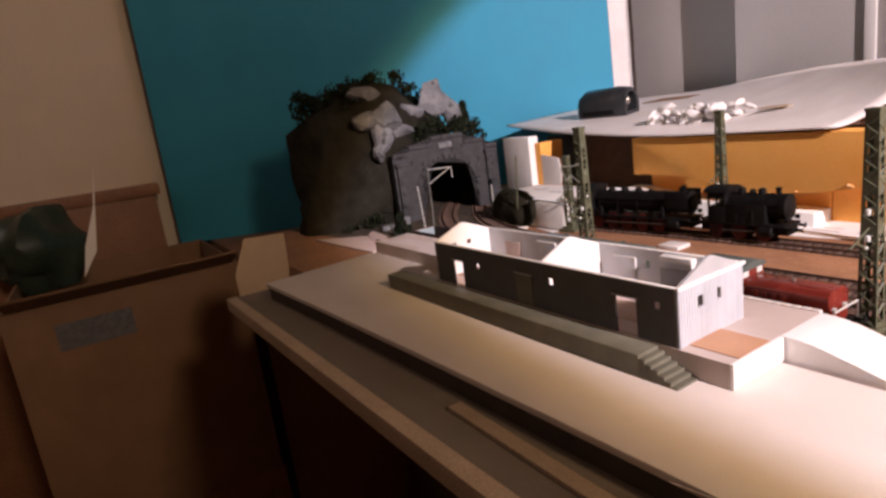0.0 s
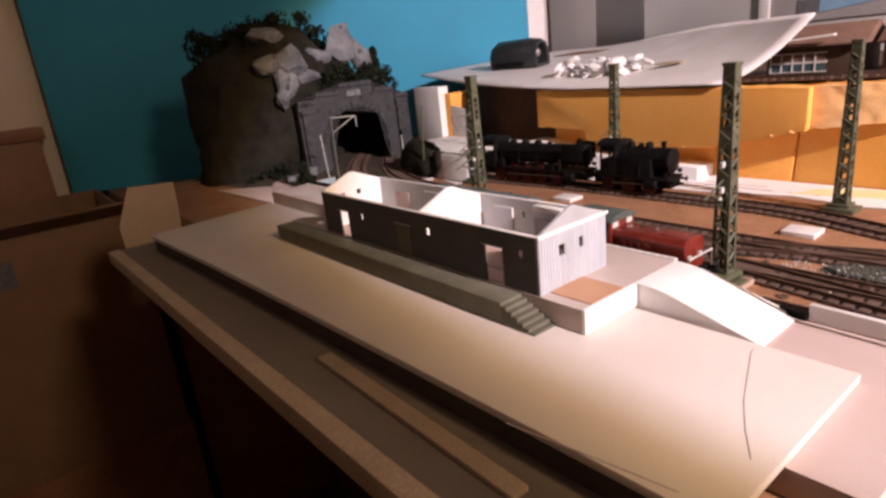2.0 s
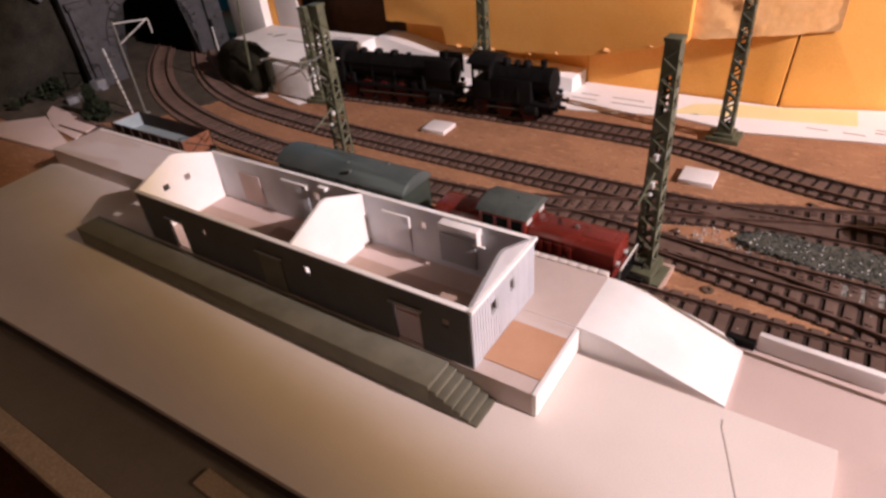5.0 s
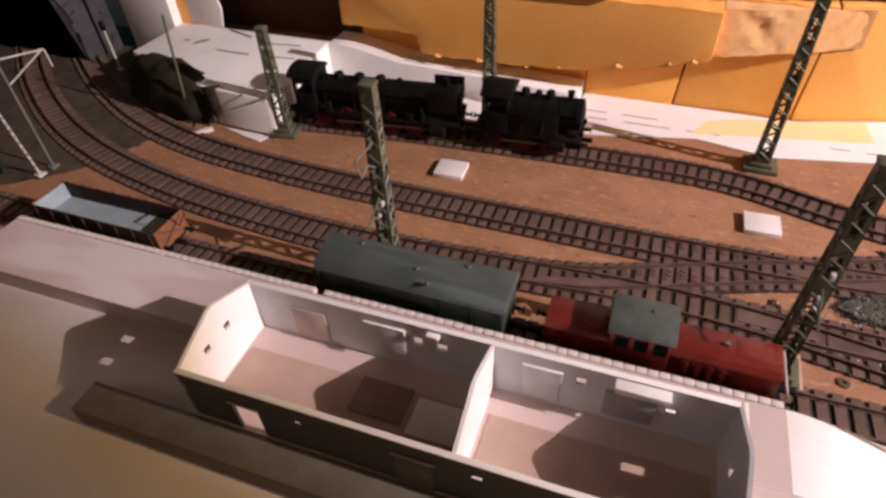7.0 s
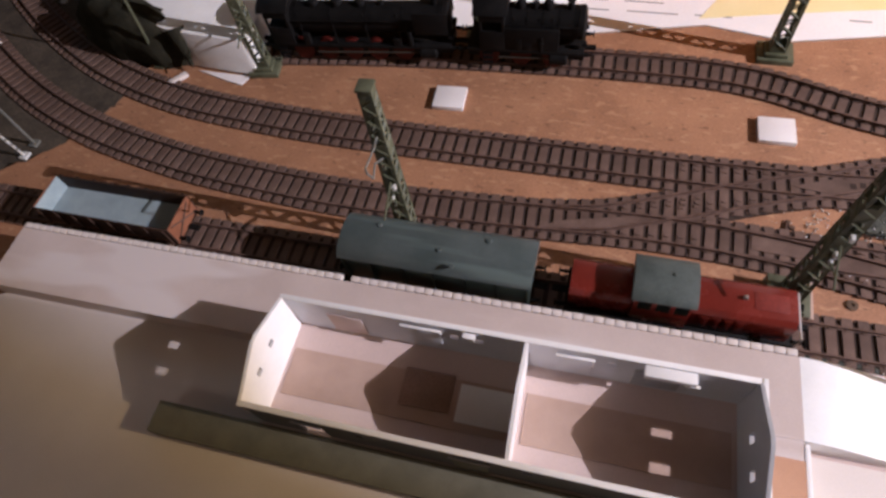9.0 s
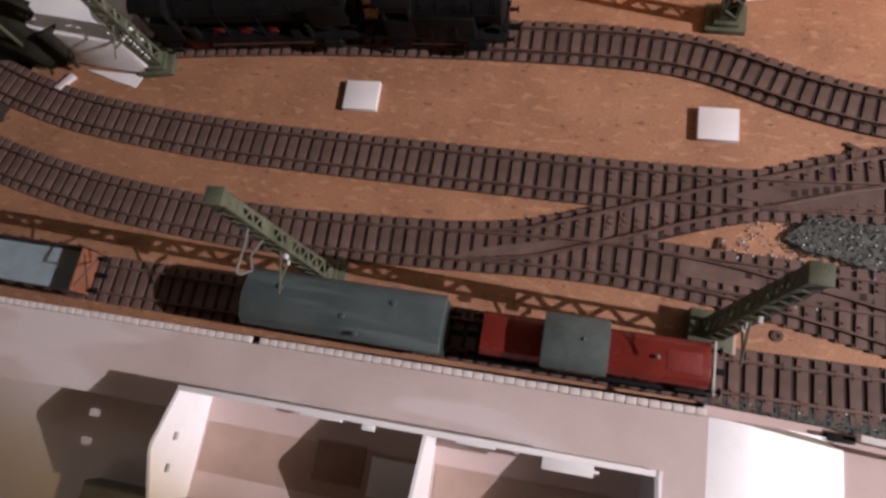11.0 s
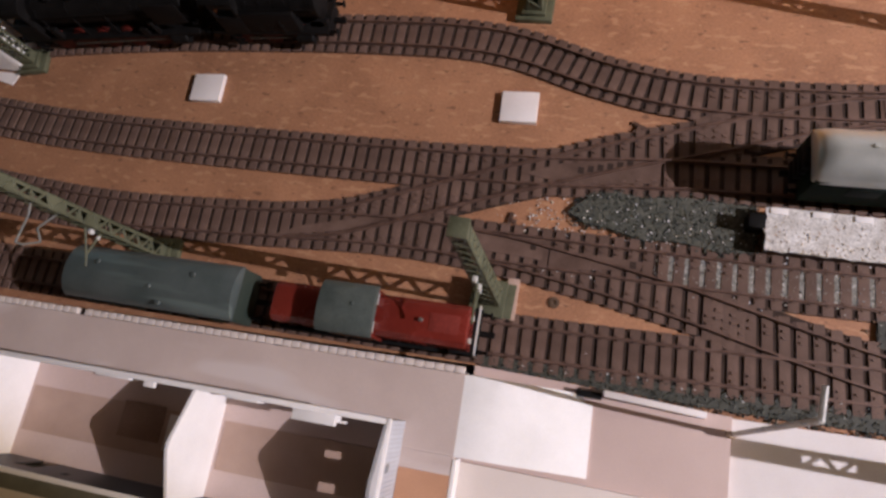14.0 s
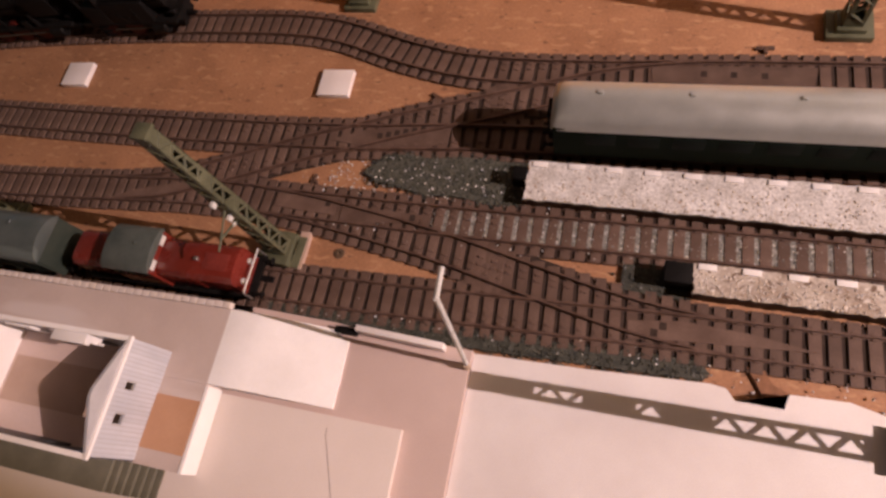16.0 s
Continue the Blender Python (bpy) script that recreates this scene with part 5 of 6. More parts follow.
bm = bmesh.new()
box(bm, -0.0035, -0.0035, 0.0, 0.0035, 0.0035, 0.0022)
part("foot", bm, INSULATOR, banded, "pale foot block", 0.0003)
for k, (x, y, sx) in enumerate(((-0.596, 0.628, 0.009), (-0.585, 0.592, 0.012))):
    bm = bmesh.new()
    prism(bm, [(-sx, -0.004), (sx * 0.2, -0.007), (sx, 0.001), (sx * 0.3, 0.007), (-sx * 0.7, 0.005)], 0.0006, 0.013 - 0.005 * k, "z")
    tagged(part("plaster_chip", bm, ROCK, None, "", 0.0010, at=pose(x, y, 0, 0, 0, 35 + 60 * k)), "grey white broken plaster chip at the hill foot", "plaster chip", "plaster chips")
for pts, lab in (([(-0.631, 0.490), (-0.456, 0.505), (-0.462, 0.520), (-0.566, 0.548)], "grey pink card strip at the hill foot"), ([(-0.594, 0.5685), (-0.538, 0.5680), (-0.479, 0.5570), (-0.469, 0.5300), (-0.525, 0.5350), (-0.575, 0.5530)], "pale card piece beside the bush")):
    bm = bmesh.new()
    prism(bm, pts, 0.0006, 0.0030, "z")
    tagged(part("card_piece", bm, CARD_PINK, None, "", 0.0002), lab, "card piece", "card pieces")


signal_post("thin pale signal post beside the tunnel mouth", -0.546, 0.766, 0.050, 0)

bm = bmesh.new()
tube(bm, (-0.4035, 0.7005, 0.0), (-0.3950, 0.7030, 0.095), 0.0014, 0.0010, n=8)
box(bm, -0.4075, 0.6965, 0.0, -0.3995, 0.7045, 0.002)
tagged(part("thin_post", bm, MAST_GREEN, None), "thin grey green post beside the dark green mound", "post")
rnd = random.Random(8)
cover = []
corners = [(-0.79, 0.50), (-0.56, 0.53), (-0.49, 0.57), (-0.448, 0.60), (-0.425, 0.64), (-0.415, 0.675), (-0.458, 0.70), (-0.40, 0.715), (-0.44, 0.745), (-0.53, 0.80), (-0.60, 0.86), (-0.79, 0.86)]
for (ax, ay), (bx, by) in zip(corners, corners[1:] + corners[:1]):
    for k in range(8):
        cover.append((ax + (bx - ax) * k / 8 + rnd.uniform(-0.0025, 0.0025), ay + (by - ay) * k / 8 + rnd.uniform(-0.0025, 0.0025)))
bm = bmesh.new()
prism(bm, cover, 0.00005, 0.0005, "z")
bmesh.ops.triangulate(bm, faces=[f for f in bm.faces if len(f.verts) > 4])
tagged(part("ground_cover", bm, GROUND_COVER, None, "", 0.0, 0), "grey brown flocked ground in front of the tunnel", "ground cover", "", "structure")

# ---- foam blocks, paper and the upper level ----
def foam_block(label, outline, y0, y1, mat, seed, recede=None):
    """A cut foam block: outline in x and z, with an uneven cut."""
    rnd = random.Random(seed)
    fine = []
    for (ax, az), (bx, bz) in zip(outline, outline[1:] + outline[:1]):
        n = max(1, int(math.hypot(bx - ax, bz - az) / 0.007))
        for k in range(n):
            j = rnd.uniform(-0.0008, 0.0008) if k else 0
            fine.append((ax + (bx - ax) * k / n, az + (bz - az) * k / n + j))
    bm = bmesh.new()
    prism(bm, fine, y0, y1, "y")
    if recede:
        for v in bm.verts:
            v.co.y += max(0.0, v.co.x - recede) * 0.30
    return tagged(part("foam_block", bm, mat, None, "", 0.0008), label, "foam block", "foam blocks")


foam_block("long orange insulating foam slab with a torn lower edge", [(-0.306, 0.051), (-0.231, 0.050), (-0.226, 0.031), (-0.15, 0.032), (-0.07, 0.036), (-0.03, 0.044), (0.018, 0.055), (0.019, 0.060), (0.019, 0.0935), (-0.306, 0.0975)], 0.824, 0.8495, FOAM, 1)
foam_block("upright orange foam block behind the paper", [(-0.30, 0.0), (-0.0785, 0.0), (-0.0785, 0.090), (-0.30, 0.090)], 0.851, 0.93, FOAM, 3)
foam_block("upright orange foam block behind the paper", [(-0.0775, 0.0), (-0.0018, 0.0), (0.0044, 0.093), (-0.0780, 0.093)], 0.851, 0.93, FOAM, 4)
foam_block("upright orange foam block behind the masts", [(0.0000, 0.0), (0.0920, 0.0), (0.0970, 0.0945), (0.0062, 0.0945)], 0.8525, 0.93, FOAM, 5)
foam_block("upright orange foam block behind the masts", [(0.0938, 0.0), (0.1695, 0.0), (0.184, 0.095), (0.0987, 0.095)], 0.853, 0.95, FOAM, 6, 0.098)
foam_block("upright orange foam block at the end of the row", [(0.1710, 0.0), (0.42, 0.0), (0.42, 0.096), (0.1852, 0.096)], 0.852, 0.95, FOAM, 7, 0.098)


def pale_foam(label):
    """A broken foam slab whose front tapers away, with a crater torn out of it."""
    bm = bmesh.new()
    nx, nz = 36, 14
    front, back = {}, {}
    for i in range(nx + 1):
        u = i / nx
        x = 0.0195 + 0.1030 * u
        low = 0.0560 + 0.0080 * u + 0.0012 * noise.noise(Vector((u * 14, 0.3, 0)))
        top = 0.0935 + 0.0008 * noise.noise(Vector((u * 9, 4.0, 0)))
        for j in range(nz + 1):
            w = j / nz
            z = low + (top - low) * w
            y = 0.8330 + 0.0255 * u ** 1.4
            away = Vector((x - 0.0460, (z - 0.0800) * 1.3))
            y += 0.0024 * max(0.0, 1 - abs(away.x + 0.6 * away.y) / 0.008) * max(0.0, 1 - abs(away.y - 0.4 * away.x) / 0.022) + 0.0018 * max(0.0, 1 - abs(x - 0.056 + 0.5 * (z - 0.066)) / 0.010) * max(0.0, 1 - abs(z - 0.066) / 0.012)
            y += 0.0010 * noise.cell(Vector((x * 150 + z * 60, z * 170 - x * 40, 2.0))) * max(0.0, 1 - abs(x - 0.048) / 0.028) + 0.0005 * noise.noise(Vector((x * 160, z * 160, 0)))
            front[i, j] = bm.verts.new((x, y, z))
            back[i, j] = bm.verts.new((x, 0.8508 + max(0.0, x - 0.100) * 0.30, z)) if i in (0, nx) or j in (0, nz) else None
    for i in range(nx):
        for j in range(nz):
            bm.faces.new((front[i, j], front[i + 1, j], front[i + 1, j + 1], front[i, j + 1]))
    border = [(i, 0) for i in range(nx)] + [(nx, j) for j in range(nz)] + [(i, nz) for i in range(nx, 0, -1)] + [(0, j) for j in range(nz, 0, -1)]
    for p, q in zip(border, border[1:] + border[:1]):
        bm.faces.new((front[p], front[q], back[q], back[p]))
    bm.faces.new([back[p] for p in border])
    return tagged(part("foam_block", bm, FOAM_PALE, None, "", 0.0, 25), label, "foam block", "foam blocks")


pale_foam("pale broken foam slab with a torn crater")
foam_block("narrow orange foam piece beside the white pillar", [(-0.499, 0.0), (-0.4865, 0.0), (-0.4865, 0.098), (-0.499, 0.098)], 0.8242, 0.870, FOAM, 8)
rnd = random.Random(15)
slab = [o for o in bpy.data.objects if o.name.startswith("foam_block")][0]
for k in range(7):
    u = (k + rnd.uniform(-0.45, 0.45)) / 6
    x = -0.222 + 0.236 * u + rnd.uniform(-0.004, 0.004)
    z = 0.032 + max(0, u - 0.45) * 0.040
    bm = bmesh.new()
    n0 = rnd.uniform(0.0007, 0.0030)
    tube(bm, (x - n0, 0.8236, z + 0.0004), (x + n0, 0.8232, z + rnd.uniform(-0.001, 0.001)), n0 * 0.8, n0 * 0.3, n=6)
    part("torn_fleck", bm, FOAM_PALE, slab, "pale torn flecks", 0.0, 40)
# added panel; its dark colour is the shade of the hollow
block("cavity_dark", TIMBER, (-0.560, 0.905, 0.0, -0.3065, 0.915, 0.1005), "dark panel put in for the shaded hollow under the sheet", "board", "")
block("foam_pillar", PLASTER, (-0.565, 0.813, 0.0, -0.500, 0.832, 0.109), "white foam pillar beside the tunnel", "pillar", "", 0.001)

bm = bmesh.new()
prism(bm, [(-0.56, 0.845), (-0.45, 0.790), (-0.42, 0.728), (-0.36, 0.735), (-0.315, 0.715), (-0.29, 0.748), (-0.20, 0.775), (-0.057, 0.782), (0.022, 0.800), (0.08, 0.789), (0.16, 0.806), (0.42, 0.836), (0.42, 0.9480), (0.17, 0.8725), (0.098, 0.8508), (-0.308, 0.8508), (-0.308, 0.87), (-0.56, 0.87)], 0.0004, 0.0014, "z")
paper = tagged(part("printed_paper", bm, PAPER, None), "white printed paper under the foam blocks", "paper")
bm = bmesh.new()
prism(bm, [(0.017, 0.806), (0.075, 0.818), (0.153, 0.832), (0.150, 0.8640), (0.098, 0.8490), (0.060, 0.8440), (0.030, 0.8310)], 0.0014, 0.0017, "z")
part("yellow_field", bm, PAPER_YELLOW, paper, "pale yellow printed field")
rnd = random.Random(11)
bm = bmesh.new()
prism(bm, [(-0.3215, 0.0014), (-0.0790, 0.0014), (-0.0790, 0.0150), (-0.2500, 0.0235), (-0.3000, 0.0325), (-0.3215, 0.0328)], 0.8185, 0.8505, "y")
booklet = tagged(part("white_box", bm, PAPER, None, "", 0.0004), "flat white printed box under the foam slab", "box")
for row, (y, xa, xb, zb) in enumerate(((0.808, -0.075, 0.02, 0.0014), (0.820, -0.07, 0.0, 0.0014), (0.815, 0.12, 0.3, 0.0014), (0.823, 0.165, 0.3, 0.0014), (0.829, 0.165, 0.3, 0.0014))):
    x = xa
    while x < xb:
        w = rnd.uniform(0.012, 0.04)
        bm = bmesh.new()
        slope = 0.05 * (x - xa)
        box(bm, x, y + slope * 0.3, zb, x + w, y + slope * 0.3 + 0.0009, zb + 0.0002)
        part("print_bar", bm, INK, paper, "", 0.0, 0)
        x += w + rnd.uniform(0.006, 0.02)

# long bars printed on the sloping box
for x0, x1, y in ((-0.247, -0.225, 0.8330), (-0.218, -0.190, 0.8335), (-0.182, -0.150, 0.8335), (-0.145, -0.110, 0.8340), (-0.245, -0.215, 0.8240), (-0.205, -0.150, 0.8245)):
    bm = bmesh.new()
    prism(bm, [(x, 0.0150 + (-0.0790 - x) * 0.0085 / 0.1710 + dz) for x, dz in ((x0, -0.0002), (x1, -0.0002), (x1, 0.0002), (x0, 0.0002))], y, y + 0.0010, "y")
    part("print_bar", bm, INK, booklet, "", 0.0, 0)

# white printed box beside the short mast, its front end close to the track
BOX_TOP = 0.0330
bm = bmesh.new()
top = [(-0.4990, 0.7500), (-0.4400, 0.7240), (-0.3850, 0.7085), (-0.3600, 0.7055), (-0.3170, 0.7035), (-0.3118, 0.7050), (-0.3125, 0.7300), (-0.3200, 0.7700), (-0.3220, 0.8120), (-0.3220, 0.8235), (-0.4990, 0.8235)]
prism(bm, top, 0.0016, BOX_TOP, "z")
for v in bm.verts:
    if v.co.z < 0.01 and v.co.y < 0.74:
        v.co.y -= 0.0035
bmesh.ops.triangulate(bm, faces=[f for f in bm.faces if len(f.verts) > 4])
carton_white = tagged(part("white_box", bm, PLASTER, None, "", 0.0010, 25), "white printed box between the tunnel and the locomotive", "box")
for x0, y0, x1, y1, w in ((-0.420, 0.7755, -0.383, 0.7750, 0.0022), (-0.436, 0.8205, -0.404, 0.8105, 0.0030), (-0.377, 0.8020, -0.344, 0.8060, 0.0016), (-0.359, 0.7770, -0.335, 0.7790, 0.0016), (-0.452, 0.7830, -0.442, 0.7930, 0.0060), (-0.466, 0.7860, -0.461, 0.7880, 0.0030)):
    bm = bmesh.new()
    prism(bm, [(x0, y0 - w / 2), (x1, y1 - w / 2), (x1, y1 + w / 2), (x0, y0 + w / 2)], BOX_TOP, BOX_TOP + 0.0002, "z")
    part("print_bar", bm, INK, carton_white, "", 0.0, 0)
bm = bmesh.new()
prism(bm, [(-0.366, 0.6995), (-0.340, 0.6925), (-0.3216, 0.6887), (-0.3180, 0.6990)], 0.0004, 0.0010, "z")
tagged(part("plaster_smear", bm, CARD_WHITE, None, "", 0.0, 20), "thin white plaster smear on the chipboard", "plaster smear")
# low pale sliver in front of the white box
bm = bmesh.new()
prism(bm, [(-0.3860, 0.6800), (-0.3810, 0.6800), (-0.3715, 0.6920), (-0.3755, 0.6945)], 0.0004, 0.0035, "z")
tagged(part("card_piece", bm, CARD_BEIGE, None, "", 0.0002, 20), "narrow pale sliver beside the curved track", "card piece", "card pieces")
# plate outline follows where light ends on the pale wall
bm = bmesh.new()
prism(bm, [(-0.4860, BOX_TOP), (-0.4480, BOX_TOP), (-0.4440, 0.052), (-0.4480, 0.074), (-0.4860, 0.080)], 0.8240, 0.8265, "y")
tagged(part("lit_area_plate", bm, CARD_WHITE, None, "", 0.0003, 20), "pale plate cut to the lit area beside the foam piece", "plate")

# dark flocked mound running out over the box in a drooping tip
mound = thing("flocked_mound", "dark green flocked mound hanging over the white box", "mound")
bm = bmesh.new()
NU, NV = 26, 9
ring = {}
for i in range(NU + 1):
    a = 2 * math.pi * i / NU
    for j in range(NV + 1):
        v = j / NV
        r = math.cos(v * math.pi / 2) ** 0.75
        n = noise.fractal((math.cos(a) * 2, math.sin(a) * 2, v * 3), 1.0, 2.0, 3) * 0.004
        x = -0.4330 + (0.0640 + n) * r * math.cos(a)
        y = 0.7240 - 0.16 * (x + 0.4330) + (0.0240 + n) * r * math.sin(a)
        z = 0.0004 + (0.0440 - 0.10 * max(0.0, x + 0.4400) + n) * math.sin(v * math.pi / 2) ** 0.8
        ring[i % NU, j] = ring.get((i % NU, j)) or bm.verts.new((x, y, z))
for i in range(NU):
    for j in range(NV):
        q = [ring[i, j], ring[(i + 1) % NU, j], ring[(i + 1) % NU, j + 1], ring[i, j + 1]]
        bm.faces.new(q)
bmesh.ops.remove_doubles(bm, verts=bm.verts, dist=1e-6)
part("slope", bm, MOUND, mound, "", 0.0, 60)
bm = bmesh.new()
tube(bm, (-0.3770, 0.7100, 0.0330), (-0.3680, 0.6975, 0.0060), 0.0085, 0.0010, n=9)
part("drooping_tip", bm, MOUND, mound, "", 0.0, 60)

# white card sheet of the upper level, curling up at its back towards the house
def sheet_shape(x, v):
    """Place on the sheet: x along its front edge, v from the front edge (0) to the back edge (1)."""
    lift = min(1.0, max(0.0, (x + 0.50) / 0.30))
    yf = 0.8205 + 0.090 * max(0, (-0.30 - x) / 0.36) ** 1.6
    zf = 0.1000 + 0.0215 * max(0, (-0.24 - x) / 0.40) ** 1.1
    yb = 1.243 - 0.905 * max(0.0, x + 0.44)
    zb = 0.1400 + 0.0155 * lift
    return x + 0.050 * v * max(0.0, (x + 0.33) / 0.268), yf + (yb - yf) * v, zf + (zb - zf) * v ** (1 + 0.7 * lift)


def sheet_z(x, y):
    """Height of the sheet at x, y."""
    v = min((k / 100 for k in range(101)), key=lambda q: abs(sheet_shape(x, q)[1] - y))
    return sheet_shape(x, v)[2]


bm = bmesh.new()
grid = {}
NX, NY = 44, 18
for i in range(NX + 1):
    for j in range(NY + 1):
        grid[i, j] = bm.verts.new(sheet_shape(-0.70 + 0.638 * i / NX, j / NY))
for i in range(NX):
    for j in range(NY):
        bm.faces.new((grid[i, j], grid[i + 1, j], grid[i + 1, j + 1], grid[i, j + 1]))
sheet = part("card_sheet", bm, CARD_WHITE, None, "", 0.0, 60)
mod = sheet.modifiers.new("thick", "SOLIDIFY")
mod.thickness = 0.002
tagged(sheet, "large white card sheet curling up over the foam blocks", "card sheet")

# blue backdrop board
A, B = Vector((-1.122, 0.362, 0)), Vector((-0.655, 1.185, 0))
d = (B - A).normalized()
turn = math.degrees(math.atan2(d.y, d.x))
backdrop = thing("backdrop_board", "light blue painted backdrop board behind the hill", "backdrop board", "", pose(A.x, A.y, 0, 0, 0, turn))
bm = bmesh.new()
length = (B - A).length
prism(bm, [(-0.005, -0.03), (length, -0.03), (length - 0.01, 0.80), (0.004, 0.80)], 0.0, 0.006, "y")
part("board", bm, BLUE, backdrop)
bm = bmesh.new()
rnd = random.Random(4)
right = [(length + 0.036 + rnd.uniform(-0.004, 0.002), -0.03 + 0.012 * k) for k in range(70)]
prism(bm, [(length + 0.0005, -0.03)] + right + [(length - 0.0095, 0.80)], 0.0, 0.005, "y")
bmesh.ops.triangulate(bm, faces=[f for f in bm.faces if len(f.verts) > 4])
part("torn_edge", bm, CARD_WHITE, backdrop, "torn white edge strip", 0.0, 20)
# ragged dark strip added behind the torn edge
bm = bmesh.new()
ragged = [(length + 0.044 + rnd.uniform(-0.005, 0.003), -0.03 + 0.012 * k) for k in range(70)]
prism(bm, [(length + 0.02, -0.03)] + ragged + [(length + 0.02, 0.80)], 0.0055, 0.009, "y")
bmesh.ops.triangulate(bm, faces=[f for f in bm.faces if len(f.verts) > 4])
part("dark_edge", bm, TIMBER, backdrop, "ragged dark strip added beside the torn edge", 0.0, 20)

# ---- hill with the tunnel portal ----
hill = thing("hill", "dark green flocked hill with grey rocks and a tunnel", "model hill")
bm = bmesh.new()
NU, NV = 44, 14
ring = {}
for i in range(NU + 1):
    u = i / NU
    ang = radians(-100 + 215 * u)
    for j in range(NV + 1):
        v = j / NV
        cx, cy = -0.715, 0.655
        rx, ry = 0.085, 0.160
        taper = 1 - 0.07 * v - 0.42 * max(0, v - 0.80) / 0.20
        top = 0.205 + 0.030 * math.exp(-((u - 0.38) / 0.20) ** 2) - 0.115 * max(0, u - 0.55) / 0.45
        n = noise.fractal((u * 6, v * 3, 1.7), 1.0, 2.0, 4) * 0.014
        x = cx + (rx + n) * taper * math.cos(ang)
        y = cy + (ry + n) * taper * math.sin(ang)
        z = -0.0005 + (top + n * 0.5) * v
        ring[i, j] = bm.verts.new((x, y, z))
for i in range(NU):
    for j in range(NV):
        u, v = (i + 0.5) / NU, (j + 0.5) / NV
        y = sum(ring[a, b].co.y for a in (i, i + 1) for b in (j, j + 1)) / 4
        z = sum(ring[a, b].co.z for a in (i, i + 1) for b in (j, j + 1)) / 4
        x = ring[i, j].co.x
        if 0.665 < y < 0.80 and z < 0.085 and x > -0.70:
            continue
        bm.faces.new((ring[i, j], ring[i + 1, j], ring[i + 1, j + 1], ring[i, j + 1]))
cap = bm.verts.new((-0.75, 0.66, 0.225))
for i in range(NU):
    bm.faces.new((ring[i, NV], ring[i + 1, NV], cap))
part("slope", bm, HILL, hill, "", 0.0, 60)


def rock(bm, c, size, seed):
    rnd = random.Random(seed)
    m = pose(*c, rnd.uniform(-25, 25), rnd.uniform(-25, 25), rnd.uniform(0, 180))
    t = bmesh.new()
    bmesh.ops.create_icosphere(t, subdivisions=3, radius=1.0)
    for v in t.verts:
        k = 1 + 0.45 * noise.noise(v.co * 1.3 + Vector((seed, 0, 0))) + 0.2 * noise.noise(v.co * 3.1 + Vector((0, seed, 0)))
        v.co = m @ Vector((v.co.x * size[0] * k, v.co.y * size[1] * k, v.co.z * size[2] * k))
    index = {v: bm.verts.new(v.co) for v in t.verts}
    for f in t.faces:
        bm.faces.new([index[v] for v in f.verts])
    t.free()


def facet_rock(bm, c, size, seed, tips=()):
    """An angular rock with few large faces."""
    r = random.Random(seed)
    pts = []
    for _ in range(22):
        d = Vector((r.gauss(0, 1), r.gauss(0, 1), r.gauss(0, 1))).normalized()
        pts.append(bm.verts.new(Vector(c) + Vector((d.x * size[0], d.y * size[1], d.z * size[2])) * r.uniform(0.85, 1.15)))
    pts += [bm.verts.new(p) for p in tips]
    bmesh.ops.convex_hull(bm, input=pts)
    loose = [v for v in bm.verts if not v.link_faces]
    bmesh.ops.delete(bm, geom=loose, context="VERTS")


ROCKS = (((-0.640, 0.606, 0.166), (0.014, 0.026, 0.017), ((-0.631, 0.580, 0.170),)),
         ((-0.636, 0.640, 0.166), (0.016, 0.026, 0.022), ((-0.634, 0.646, 0.196),)),
         ((-0.632, 0.628, 0.140), (0.012, 0.020, 0.022), ((-0.624, 0.612, 0.106),)),
         ((-0.630, 0.662, 0.146), (0.011, 0.020, 0.012), ((-0.626, 0.684, 0.140),)),
         ((-0.626, 0.616, 0.116), (0.009, 0.012, 0.016), ()),
         ((-0.648, 0.738, 0.180), (0.016, 0.028, 0.026), ((-0.645, 0.752, 0.222), (-0.645, 0.722, 0.216), (-0.638, 0.704, 0.180))),
         ((-0.644, 0.766, 0.164), (0.013, 0.020, 0.020), ((-0.640, 0.788, 0.154), (-0.645, 0.752, 0.205))),
         ((-0.642, 0.692, 0.172), (0.012, 0.026, 0.012), ((-0.638, 0.672, 0.188),)),
         ((-0.656, 0.616, 0.208), (0.016, 0.030, 0.015), ((-0.650, 0.590, 0.212),)))
for k, (c, s, tips) in enumerate(ROCKS):
    bm = bmesh.new()
    facet_rock(bm, c, s, k + 3, tips)
    part("rock", bm, ROCK, hill, "", 0.0006, 0)

# clumps of foliage on the hill
rnd = random.Random(21)


def leaf_clump(bm, c, r, count):
    for _ in range(count):
        d = Vector((rnd.gauss(0, 1), rnd.gauss(0, 1), rnd.gauss(0, 0.8)))
        p = Vector(c) + d.normalized() * r * rnd.random() ** 0.4
        s = rnd.uniform(0.0022, 0.0045)
        m = pose(*p, rnd.uniform(0, 180), rnd.uniform(0, 180), rnd.uniform(0, 180))
        vs = [bm.verts.new(m @ Vector(v)) for v in ((s, 0, 0), (0, s * 0.6, s * 0.2), (-s, 0, 0), (0, -s * 0.6, s * 0.2))]
        bm.faces.new(vs)


bm = bmesh.new()
for _ in range(150):
    y = rnd.uniform(0.52, 0.77)
    top = 0.214 + 0.026 * math.exp(-((y - 0.66) / 0.055) ** 2) - 0.08 * max(0, (y - 0.70) / 0.1)
    leaf_clump(bm, (rnd.uniform(-0.72, -0.662), y, top - rnd.uniform(-0.004, 0.045)), rnd.uniform(0.008, 0.015), 46)
